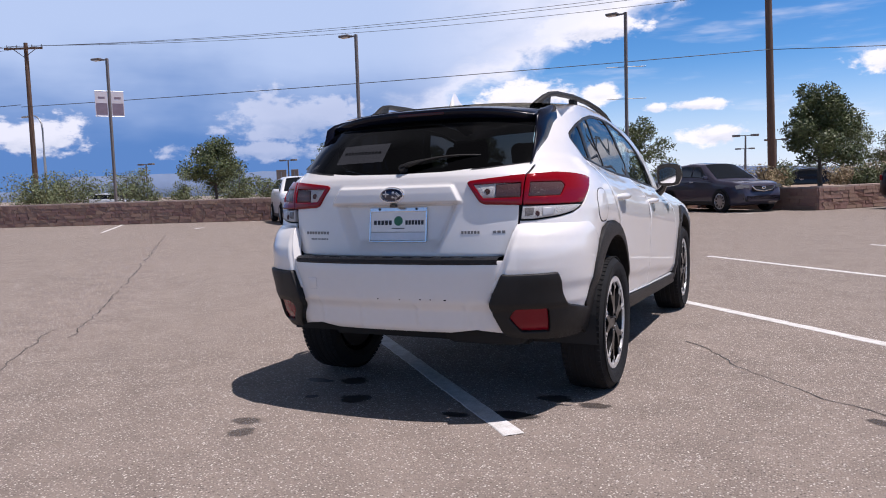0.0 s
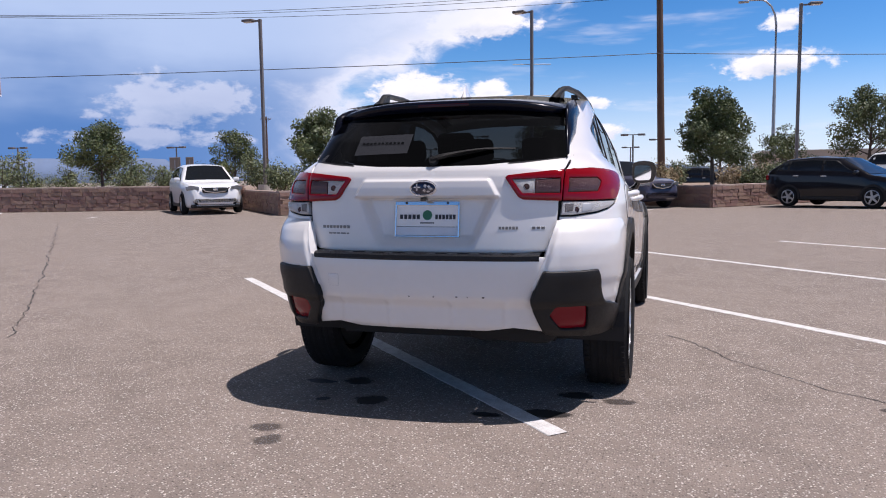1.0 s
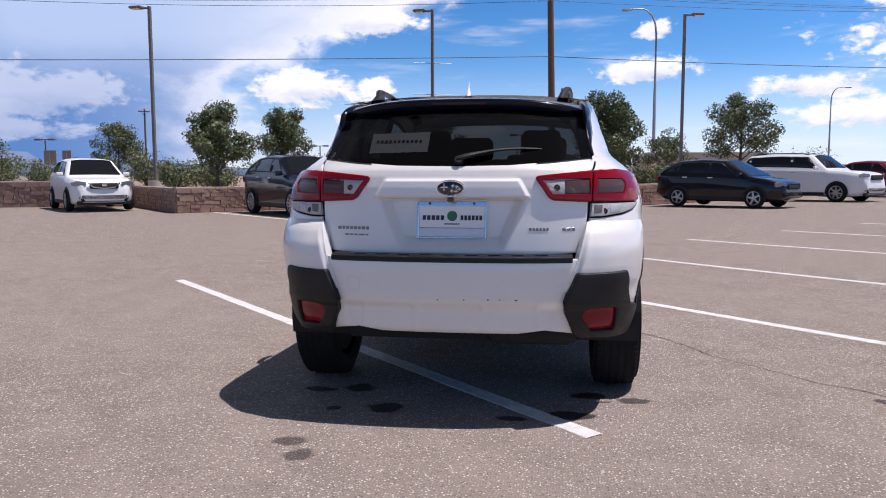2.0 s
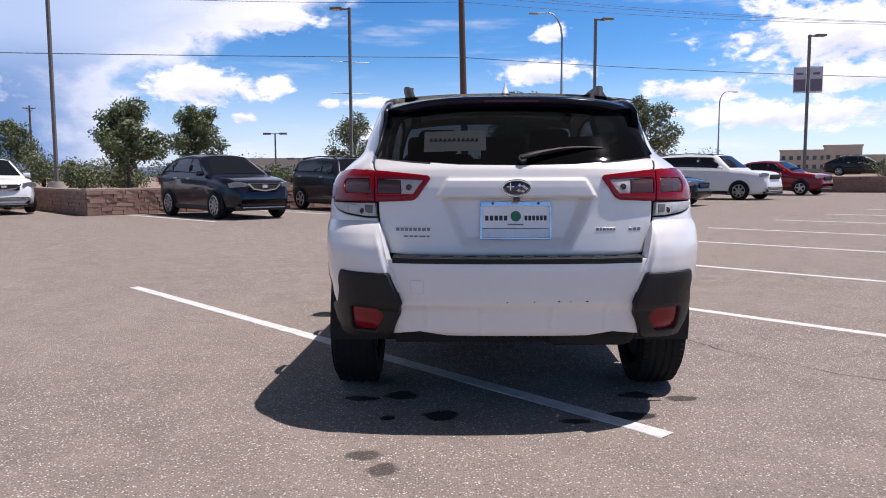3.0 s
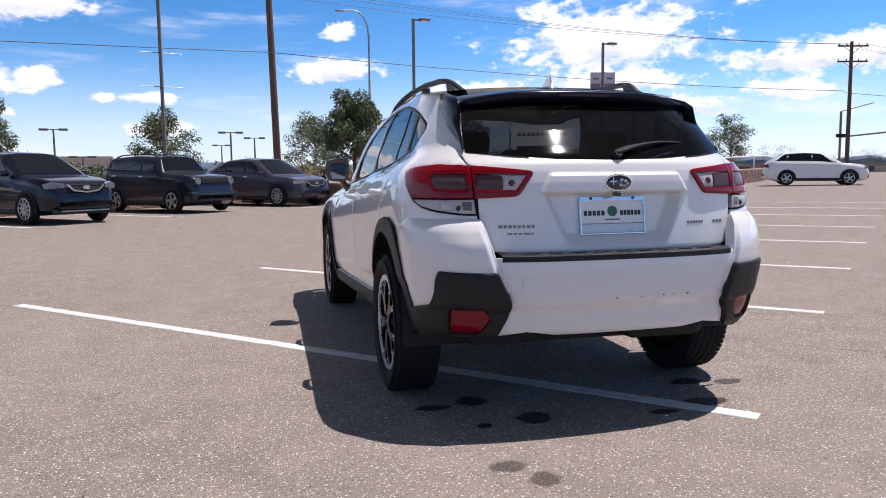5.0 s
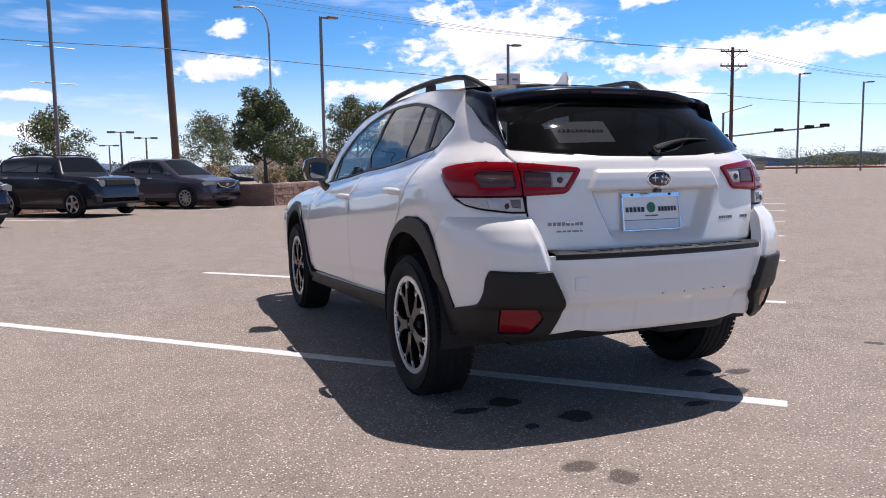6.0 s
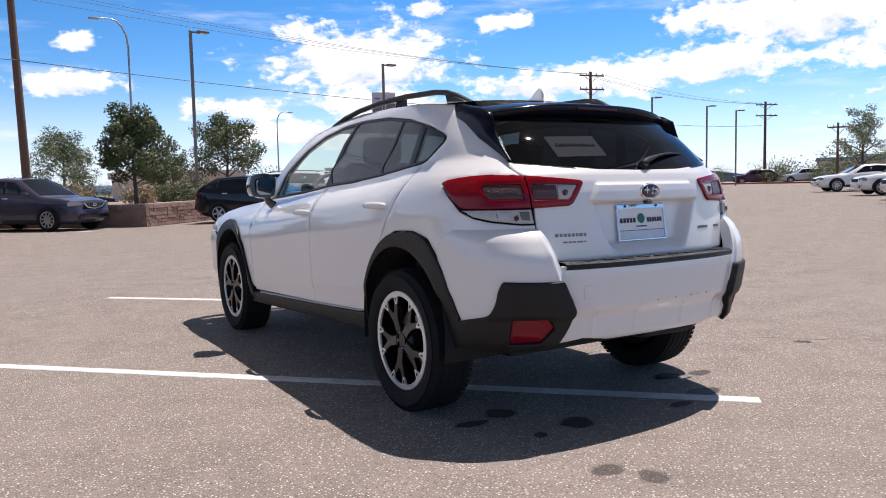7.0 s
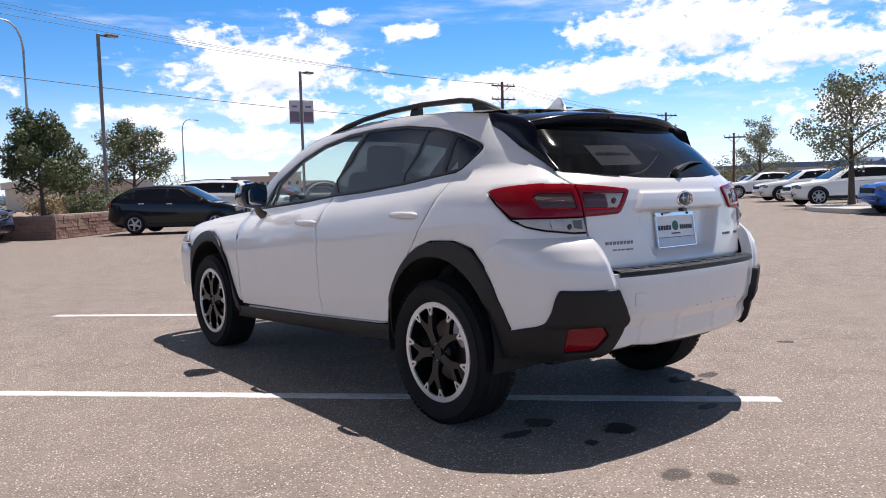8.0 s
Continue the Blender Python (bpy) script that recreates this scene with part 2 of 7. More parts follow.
def box(bm, size, m=Matrix(), bevel=0.0, seg=2):
    made = bmesh.ops.create_cube(bm, size=1, matrix=m @ Matrix.Diagonal((*size, 1)))
    if bevel:
        edges = list({e for v in made["verts"] for e in v.link_edges})
        bmesh.ops.bevel(bm, geom=edges, offset=bevel, segments=seg, affect="EDGES", profile=0.5)
    return bm


def cyl(bm, r1, r2, depth, m=Matrix(), seg=16, caps=True):
    bmesh.ops.create_cone(bm, cap_ends=caps, segments=seg, radius1=r1, radius2=r2, depth=depth, matrix=m)
    return bm


def tube(bm, points, radius, seg=8, flat=1.0, caps=True, up=Vector((0, 0, 1))):
    """A tube along points; radius may be a number or one for each point; flat squashes it along `up`."""
    pts = [Vector(p) for p in points]
    rings = []
    for i, p in enumerate(pts):
        d = (pts[min(i + 1, len(pts) - 1)] - pts[max(i - 1, 0)]).normalized()
        a = d.cross(up)
        a = a.normalized() if a.length > 1e-4 else Vector((1, 0, 0))
        b = a.cross(d).normalized()
        r = radius if isinstance(radius, (int, float)) else radius[i]
        rings.append([bm.verts.new(p + a * math.cos(k * 2 * math.pi / seg) * r + b * math.sin(k * 2 * math.pi / seg) * r * flat) for k in range(seg)])
    for q, w in zip(rings, rings[1:]):
        for k in range(seg):
            bm.faces.new((q[k], q[(k + 1) % seg], w[(k + 1) % seg], w[k]))
    if caps:
        bm.faces.new(rings[0][::-1])
        bm.faces.new(rings[-1])
    return bm


def lathe(bm, profile, seg=32, m=Matrix(), closed=False):
    """Turns (radius, height) pairs about z."""
    rings = [[bm.verts.new(m @ Vector((r * math.cos(a), r * math.sin(a), h))) for a in (k * 2 * math.pi / seg for k in range(seg))] for r, h in profile]
    pairs = list(zip(rings, rings[1:])) + ([(rings[-1], rings[0])] if closed else [])
    for q, w in pairs:
        for k in range(seg):
            bm.faces.new((q[k], q[(k + 1) % seg], w[(k + 1) % seg], w[k]))
    return bm


def prism(bm, outline, depth, m=Matrix(), bevel=0.0):
    """An outline in x, y raised by depth along z."""
    lo = [bm.verts.new(m @ Vector((x, y, 0))) for x, y in outline]
    hi = [bm.verts.new(m @ Vector((x, y, depth))) for x, y in outline]
    n = len(lo)
    bm.faces.new(lo[::-1])
    top = bm.faces.new(hi)
    for i in range(n):
        bm.faces.new((lo[i], lo[(i + 1) % n], hi[(i + 1) % n], hi[i]))
    if bevel:
        bmesh.ops.bevel(bm, geom=list(top.edges), offset=bevel, segments=2, affect="EDGES", profile=0.5)
    return bm

# ---- ground ----
def asphalt():
    m = bpy.data.materials.new("worn_asphalt")
    m.use_nodes = True
    t = m.node_tree
    b = t.nodes["Principled BSDF"]
    tc = t.nodes.new("ShaderNodeTexCoord").outputs["Object"]
    large = noise_out(t, tc, 0.35, 4.0, 0.55)
    mid = noise_out(t, tc, 3.0, 5.0, 0.6)
    fine = noise_out(t, tc, 70.0, 3.0, 0.7)
    vor = t.nodes.new("ShaderNodeTexVoronoi")
    vor.inputs["Scale"].default_value = 92.0
    t.links.new(tc, vor.inputs["Vector"])
    chips = ramp(t, vor.outputs["Distance"], 0.52, 0.22)
    tone = t.nodes.new("ShaderNodeSeparateColor")
    t.links.new(vor.outputs["Color"], tone.inputs[0])
    stone = mixc(t, tone.outputs[0], (0.045, 0.036, 0.032), (0.56, 0.474, 0.411))
    pale = mixc(t, ramp(t, tone.outputs[1], 0.77, 0.88), stone, (0.76, 0.70, 0.64))
    binder = mixc(t, ramp(t, mid, 0.3, 0.7), (0.188, 0.153, 0.130), (0.250, 0.205, 0.174))
    col = mixc(t, maths(t, "MULTIPLY", chips, 0.95), binder, pale)
    col = mixc(t, ramp(t, large, 0.32, 0.68, 0.0, 0.22), col, (0.325, 0.266, 0.226))
    t.links.new(col, b.inputs["Base Color"])
    b.inputs["Roughness"].default_value = 0.85
    b.inputs["Specular IOR Level"].default_value = 0.3
    bn = t.nodes.new("ShaderNodeBump")
    bn.inputs["Strength"].default_value, bn.inputs["Distance"].default_value = 0.60, 0.010
    t.links.new(maths(t, "ADD", chips, maths(t, "MULTIPLY", fine, 0.8)), bn.inputs["Height"])
    t.links.new(bn.outputs[0], b.inputs["Normal"])
    return m


ASPHALT = asphalt()
LINE_PAINT = material("worn_white_line_paint", (0.74, 0.73, 0.71), 0.7, 0.0, 0.5, 14.0, second=(0.50, 0.47, 0.44), bump=0.4, bump_scale=150.0)


def stain(name, colour, strength):
    """A soaked-in oil stain with a ragged, fading edge."""
    m = bpy.data.materials.new(name)
    m.use_nodes = True
    t = m.node_tree
    b = t.nodes["Principled BSDF"]
    tc = t.nodes.new("ShaderNodeTexCoord")
    d = t.nodes.new("ShaderNodeVectorMath")
    d.operation = "DISTANCE"
    plan = t.nodes.new("ShaderNodeVectorMath")
    plan.operation = "MULTIPLY"
    plan.inputs[1].default_value = (1, 1, 0)
    t.links.new(tc.outputs["Generated"], plan.inputs[0])
    t.links.new(plan.outputs[0], d.inputs[0])
    d.inputs[1].default_value = (0.5, 0.5, 0.0)
    n1, n2 = noise_out(t, tc.outputs["Object"], 9.0, 5.0, 0.65), noise_out(t, tc.outputs["Object"], 90.0, 3.0, 0.7)
    edge = maths(t, "ADD", d.outputs["Value"], maths(t, "MULTIPLY", maths(t, "SUBTRACT", n1, 0.5), 0.55))
    edge = maths(t, "ADD", edge, maths(t, "MULTIPLY", maths(t, "SUBTRACT", n2, 0.5), 0.25))
    t.links.new(ramp(t, edge, 0.46, 0.28, 0.0, strength), b.inputs["Alpha"])
    b.inputs["Base Color"].default_value, b.inputs["Roughness"].default_value = (*colour, 1), 0.6
    return m


STAIN = stain("oil_stain", (0.022, 0.019, 0.018), 0.92)
STAIN_PALE = stain("faded_oil_stain", (0.06, 0.05, 0.045), 0.5)
STAIN_BROWN = stain("brown_oil_stain", (0.05, 0.04, 0.035), 0.65)
CRACK = material("crack_sealant", (0.055, 0.048, 0.044), 0.7, 0.0, 0.3, 20.0)



def gz(x, y=0.0):
    """Height of the ground: the lot rises gently to the east."""
    d = min(max(x - 2.0, 0.0), 62.0)
    return 0.0125 * (d * d / 4 if d < 2 else d - 1)


bm = bmesh.new()
edges = [-2500, -600, -200, -60, -30] + list(range(-28, 2, 5)) + [2, 2.5, 3, 3.5, 4] + list(range(6, 60, 6)) + [64] + [80, 200, 600, 2500]
grid = [[bm.verts.new((x, y, gz(x))) for x in edges] for y in edges]
for r, q in zip(grid, grid[1:]):
    for i in range(len(edges) - 1):
        bm.faces.new((r[i], r[i + 1], q[i + 1], q[i]))
tagged(part("ground", bm, ASPHALT), "worn grey-brown asphalt of a car park with exposed stones", "ground", kind="structure")

ALONG = Vector((-0.688, 0.7255, 0)).normalized()
ACROSS = Vector((0.7255, 0.688, 0)).normalized()


def painted_line(a, b, width=0.10):
    """A thin coat of paint from a to b with ragged edges."""
    a, b = Vector((*a, 0)), Vector((*b, 0))
    d = (b - a).normalized()
    n = Vector((-d.y, d.x, 0))
    length = (b - a).length
    steps = max(8, int(length / 0.06))
    bm = bmesh.new()
    last = None
    for i in range(steps + 1):
        p = a + d * (length * i / steps)
        p.z = gz(p.x)
        w1 = width / 2 + noise.noise(p * 9) * 0.006
        w2 = width / 2 + noise.noise(p * 9 + Vector((7, 3, 1))) * 0.006
        row = [bm.verts.new(p + n * w1 + Vector((0, 0, 0.001))), bm.verts.new(p + n * w1 * 0.93 + Vector((0, 0, 0.004))), bm.verts.new(p - n * w2 * 0.93 + Vector((0, 0, 0.004))), bm.verts.new(p - n * w2 + Vector((0, 0, 0.001)))]
        if last:
            for k in range(3):
                bm.faces.new((last[k], last[k + 1], row[k + 1], row[k]))
        last = row
    return tagged(part("parking_line", bm, LINE_PAINT), "worn white painted parking stall line on asphalt", "road marking", "parking stall lines", "structure")


FIRST = Vector((0.635, -0.945, 0))
for reach in (0, 2.85, 5.63, 8.62, 11.52, 14.6, 17.5, 20.4):
    s = FIRST + ACROSS * reach
    e = s + ALONG * 5.95
    painted_line((s.x, s.y), (e.x, e.y))
for s, e in (((-9.6, 17.5), (-5.94, 14.05)), ((-6.9, 20.6), (-3.4, 17.3)), ((-23.0, 18.4), (-18.3, 13.3)), ((-16.4, 15.8), (-16.05, 15.0)), ((-2.0, 23.6), (0.6, 21.2))):
    painted_line(s, e)


def blot(name, x, y, rx, ry, turn, mat, label, seed):
    bm = bmesh.new()
    c = bm.verts.new((x, y, 0.0028))
    ring = []
    n = 36
    for k in range(n):
        a = 2 * math.pi * k / n
        f = 1 + 0.28 * noise.noise(Vector((math.cos(a) * 1.6 + seed, math.sin(a) * 1.6, seed))) + 0.12 * noise.noise(Vector((math.cos(a) * 5, math.sin(a) * 5, seed)))
        px, py = rx * f * math.cos(a), ry * f * math.sin(a)
        ring.append(bm.verts.new((x + px * math.cos(turn) - py * math.sin(turn), y + px * math.sin(turn) + py * math.cos(turn), 0.0025)))
    for k in range(n):
        bm.faces.new((c, ring[k], ring[(k + 1) % n]))
    return tagged(part(name, bm, mat), label, "oil stain", "oil stains", "structure")


blot("oil_stain", -0.33, -0.68, 0.105, 0.085, 0.2, STAIN, "round dark oil stain on the asphalt", 1)
blot("oil_stain", -0.54, -0.36, 0.10, 0.085, 0.1, STAIN, "round dark oil stain on the asphalt", 2)
blot("oil_stain", -0.735, -0.41, 0.125, 0.04, -0.25, STAIN, "long dark oil stain on the asphalt", 3)
blot("oil_stain", -0.57, -0.715, 0.055, 0.04, 0.0, STAIN, "small dark oil stain on the asphalt", 4)
blot("oil_stain", 0.27, -0.76, 0.10, 0.035, 0.1, STAIN, "long dark oil stain beside the painted line", 5)
blot("oil_stain", 0.53, -0.68, 0.17, 0.06, 0.2, STAIN, "long dark oil stain beside the painted line", 6)
blot("oil_stain", 0.64, -0.35, 0.10, 0.07, 0.3, STAIN, "round dark oil stain by the rear wheel", 9)
blot("oil_stain", 0.85, -0.41, 0.11, 0.05, 0.1, STAIN_BROWN, "small brown oil stain by the rear wheel", 10)
blot("oil_stain", 2.07, -0.27, 0.09, 0.035, -0.8, STAIN_BROWN, "small brown oil stain beside a crack", 11)
blot("oil_stain", -0.63, -1.175, 0.10, 0.055, 0.3, STAIN_PALE, "faded brown oil stain on the asphalt", 7)
blot("oil_stain", -0.54, -1.33, 0.10, 0.06, 0.8, STAIN_PALE, "faded brown oil stain on the asphalt", 8)


def crack(points, width=0.012, seed=0):
    bm = bmesh.new()
    pts = [Vector((*p, 0)) for p in points]
    line = []
    for a, b in zip(pts, pts[1:]):
        n = max(2, int((b - a).length / 0.07))
        line += [a.lerp(b, i / n) for i in range(n)]
    line.append(pts[-1])
    last = None
    for i, p in enumerate(line):
        d = (line[min(i + 1, len(line) - 1)] - line[max(i - 1, 0)]).normalized()
        n = Vector((-d.y, d.x, 0))
        p = p + n * noise.noise(p * 3.1 + Vector((seed, 0, 0))) * 0.06 + n * noise.noise(p * 14) * 0.02
        w = width * (0.35 + 0.9 * abs(noise.noise(p * 5)))
        row = (bm.verts.new(p + n * w + Vector((0, 0, 0.003))), bm.verts.new(p - n * w + Vector((0, 0, 0.003))))
        if last:
            bm.faces.new((last[0], last[1], row[1], row[0]))
        last = row
    return tagged(part("asphalt_crack", bm, CRACK), "dark winding crack in the asphalt", "crack", "asphalt cracks", "structure")


crack([(1.10, 1.25), (1.22, 1.02), (1.41, 0.69), (1.60, 0.42), (1.72, 0.20), (1.84, 0.05), (2.04, -0.07), (2.34, -0.40), (2.8, -0.9), (3.3, -1.5)], 0.006, 1)
crack([(1.41, 0.69), (1.50, 0.80), (1.62, 0.86)], 0.004, 6)
crack([(-3.40, 0.10), (-4.12, 0.92), (-5.41, 2.37)], 0.009, 2)
crack([(-2.60, -1.10), (-3.06, -0.64), (-3.55, -0.10), (-3.91, 0.40)], 0.006, 5)
crack([(-5.6, 2.6), (-7.9, 5.1), (-14.3, 12.0)], 0.012, 3)

# ---- surfaces of a car body ----
def curve(xs, ys, blur=0.03, n=1500):
    """A smooth function through soft corners."""
    g = np.linspace(xs[0], xs[-1], n)
    v = np.interp(g, xs, ys)
    k = max(1, int(blur / (g[1] - g[0])))
    if k > 1:
        w = np.hanning(2 * k + 1)
        w /= w.sum()
        pad = np.concatenate([2 * v[0] - v[k:0:-1], v, 2 * v[-1] - v[-2:-k - 2:-1]])
        v = np.convolve(pad, w, "valid")
    return lambda q: np.interp(q, g, v)


def sstep(x, a, b):
    q = np.clip((np.asarray(x, float) - a) / (b - a), 0, 1)
    return q * q * (3 - 2 * q)


POWER = 3.2
_th = np.linspace(0, math.pi / 2, 6001)
_u, _v = np.sin(_th) ** (2 / POWER), 1 - np.cos(_th) ** (2 / POWER)
_c = _u + _v


class Skin:
    """The outer skin as seen in plan: an end at y = end(x, z), rounded corners of depth(z), and sides of half width half(y, z).
    A point is given by (c, z): c from 0 at the middle of the end round the corner (2) and on along the side."""

    def __init__(self, half, end, depth, way=1.0, dent=None, puff=None):
        self.half, self.end, self.depth, self.way, self.dent, self.puff = half, end, depth, way, dent, puff

    def at(self, c, z):
        c, z = np.asarray(c, float), np.asarray(z, float)
        s, a = np.where(c < 0, -1.0, 1.0), np.abs(c)
        u = np.where(a < 2, np.interp(a, _c, _u), 1.0)
        v = np.where(a < 2, np.interp(a, _c, _v), a - 1.0)
        y = self.end(z) + self.way * self.depth(z) * v
        x = self.half(y, z) * u
        if self.dent is not None:
            y = y + self.dent(x, z)
        if self.puff is not None:
            x = x + self.puff(y, z)
        return np.stack([x * s, y, z], -1)

    def facing(self, c, z):
        p = self.at(c, z)
        du = self.at(c + 2e-3, z) - self.at(c - 2e-3, z)
        dz = self.at(c, z + 2e-3) - self.at(c, z - 2e-3)
        n = np.cross(du, dz) * self.way
        return p, n / np.maximum(np.linalg.norm(n, axis=-1, keepdims=True), 1e-9)

    def side(self, y, z):
        """(c, z) of the place on the side at y, z."""
        v = self.way * (y - self.end(z)) / self.depth(z)
        v1 = np.clip(v, 0, 1)
        return (float(np.where(v < 1, (1 - (1 - v1) ** POWER) ** (1 / POWER) + v1, v + 1)), float(z))

    def rear(self, x, z):
        """(c, z) of the place on the end at x, z."""
        lo, hi = 0.0, 2.4
        for _ in range(40):
            mid = (lo + hi) / 2
            if abs(self.at(mid, z)[0]) < abs(x):
                lo = mid
            else:
                hi = mid
        return (lo if x >= 0 else -lo, float(z))


def inside(poly, pts):
    """Even-odd test of many points."""
    x, y = pts[:, 0], pts[:, 1]
    hit = np.zeros(len(pts), bool)
    q = np.asarray(poly)
    for (x1, y1), (x2, y2) in zip(q, np.roll(q, -1, 0)):
        cross = (y1 > y) != (y2 > y)
        with np.errstate(divide="ignore", invalid="ignore"):
            at = (x2 - x1) * (y - y1) / (y2 - y1) + x1
        hit ^= cross & (x < at)
    return hit


def rounded(poly, r, steps=4):
    """The polygon with its corners rounded by r."""
    out, n = [], len(poly)
    for i in range(n):
        p, a, b = (np.array(poly[k % n], float) for k in (i, i - 1, i + 1))
        da, db = a - p, b - p
        la, lb = np.linalg.norm(da), np.linalg.norm(db)
        k = min(r, la * 0.45, lb * 0.45)
        s, e = p + da / la * k, p + db / lb * k
        for j in range(steps + 1):
            f = j / steps
            out.append(tuple((1 - f) ** 2 * s + 2 * f * (1 - f) * p + f * f * e))
    return out


def dense(poly, res):
    out = []
    for a, b in zip(poly, poly[1:] + poly[:1]):
        n = max(1, int(math.ceil(math.dist(a, b) / res)))
        out += [(a[0] + (b[0] - a[0]) * k / n, a[1] + (b[1] - a[1]) * k / n) for k in range(n)]
    return out


def fill(poly, holes, res):
    """Triangles of a polygon with holes: points and faces."""
    loops = [dense(list(poly), res)] + [dense(list(h), res) for h in holes]
    pts, edges = [], []
    for lp in loops:
        k = len(pts)
        pts += lp
        edges += [(k + i, k + (i + 1) % len(lp)) for i in range(len(lp))]
    b = np.array(pts)
    lo, hi = b.min(0), b.max(0)
    gx, gy = np.meshgrid(np.arange(lo[0] + res / 2, hi[0], res), np.arange(lo[1] + res / 2, hi[1], res))
    gx[1::2] += res / 2
    q = np.stack([gx.ravel(), gy.ravel()], 1)
    if len(q):
        ok = inside(loops[0], q)
        for h in loops[1:]:
            ok &= ~inside(h, q)
        q = q[ok]
    if len(q):
        d = np.full(len(q), 9.0)
        for i in range(0, len(b), 64):
            d = np.minimum(d, np.linalg.norm(q[:, None] - b[None, i:i + 64], axis=2).min(1))
        q = q[d > res * 0.55]
    allp = pts + [tuple(v) for v in q]
    vs, _, fs, _, _, _ = delaunay_2d_cdt([Vector(v) for v in allp], edges, [], 0, 1e-7)
    va = np.array([tuple(v) for v in vs])
    cen = np.array([va[list(f)].mean(0) for f in fs])
    ok = inside(loops[0], cen)
    for h in loops[1:]:
        ok &= ~inside(h, cen)
    return va, [tuple(f) for f, k in zip(fs, ok) if k]


ASPECT = 0.85


def skin_mesh(va, faces, skin, off=0.0, thick=0.012, flip=False, crown=0.0, soft=0.003):
    """Lays filled points onto a skin as a panel with a turned-in rim: vertices, faces and normals."""
    c, z = va[:, 0] / ASPECT, va[:, 1]
    p, n = skin.facing(c, z)
    tri = []
    for f in faces:
        a, b, d = p[f[0]], p[f[1]], p[f[2]]
        tri.append(f if np.dot(np.cross(b - a, d - a), n[f[0]]) > 0 else f[::-1])
    p = p + n * off
    count = {}
    for f in tri:
        for i in range(len(f)):
            e = (f[i], f[(i + 1) % len(f)])
            count[e] = 1
    rim = [e for e in count if (e[1], e[0]) not in count]
    verts, norms, out = list(p), list(n), list(tri)
    if thick and rim:
        outward = {}
        for a, b in rim:
            w = np.cross(p[b] - p[a], n[a])
            w = w / max(np.linalg.norm(w), 1e-9)
            for k in (a, b):
                outward[k] = outward.get(k, 0) + w
        idx = {}
        for k, w in outward.items():
            w = w / max(np.linalg.norm(w), 1e-9)
            mid = n[k] + w
            mid = mid / np.linalg.norm(mid)
            verts[k] = p[k] - w * soft
            base = len(verts)
            verts += [p[k] - n[k] * soft, p[k] - n[k] * thick - w * 0.001]
            norms += [w, w]
            norms[k] = n[k] * 0.98 + w * 0.2
            idx[k] = base
        for a, b in rim:
            out += [(b, a, idx[a], idx[b]), (idx[b], idx[a], idx[a] + 1, idx[b] + 1)]
    verts, norms = np.array(verts), np.array(norms)
    if flip:
        verts, norms = verts * [-1, 1, 1], norms * [-1, 1, 1]
        out = [f[::-1] for f in out]
    return verts, out, norms


def panel(name, poly, skin, mat, parent, holes=(), res=0.03, off=0.0, thick=0.012, label="", flip=False, soft=0.003):
    sc = [(c * ASPECT, z) for c, z in poly]
    hs = [[(c * ASPECT, z) for c, z in h] for h in holes]
    va, faces = fill(sc, hs, res)
    v, f, n = skin_mesh(va, faces, skin, off, thick, flip, soft=soft)
    return mesh_object(name, v, f, mat, parent, label, n)


# ---- the white crossover ----
zb = curve([-0.9, -0.6, -0.2, 0.05, 0.38, 0.75, 1.05, 1.46, 2.0, 2.6, 3.6], [1.235, 1.23, 1.215, 1.193, 1.155, 1.123, 1.108, 1.068, 1.02, 0.985, 0.93], 0.12)
hp = curve([-1.1, -0.90, -0.75, -0.625, -0.59, -0.45, -0.26, -0.18, -0.13, -0.09, -0.05, -0.02, 0.0, 0.12, 0.25, 0.34, 0.40, 0.44, 0.5],
           [0.77, 0.80, 0.840, 0.855, 0.866, 0.873, 0.880, 0.868, 0.848, 0.822, 0.783, 0.748, 0.735, 0.705, 0.672, 0.63, 0.585, 0.53, 0.45], 0.025)


def half(y, z):
    return hp(z - zb(y)) * (1 - 0.012 * sstep(y, 2.2, 3.4))


gate_end = curve([0.3, 0.77, 0.85, 0.93, 1.0, 1.05, 1.10, 1.13, 1.16, 1.20, 1.30, 1.40, 1.50, 1.6], [-0.80, -0.817, -0.809, -0.799, -0.793, -0.79, -0.780, -0.768, -0.742, -0.70, -0.60, -0.475, -0.36, -0.25], 0.012)
bump_end = curve([0.2, 0.30, 0.39, 0.43, 0.455, 0.52, 0.545, 0.60, 0.70, 0.75, 0.80, 0.855, 0.885, 0.905, 0.92, 1.0], [-0.74, -0.79, -0.835, -0.865, -0.868, -0.877, -0.90, -0.905, -0.904, -0.898, -0.887, -0.868, -0.850, -0.828, -0.806, -0.79], 0.012)
body_depth = curve([0.2, 0.84, 0.93, 1.06, 1.2, 1.3, 1.6], [0.54, 0.54, 0.62, 0.68, 0.77, 0.74, 0.70], 0.04)
gate_depth = curve([0.2, 1.06, 1.2, 1.3, 1.6], [0.68, 0.68, 0.77, 0.74, 0.70], 0.05)
glass_depth = curve([0.9, 1.6], [0.46, 0.42])
nose_end = curve([0.2, 0.35, 0.5, 0.7, 0.85, 0.93, 1.0, 1.1], [3.40, 3.50, 3.545, 3.555, 3.50, 3.40, 3.2, 2.9], 0.04)
nose_depth = curve([0.2, 1.1], [0.40, 0.42])


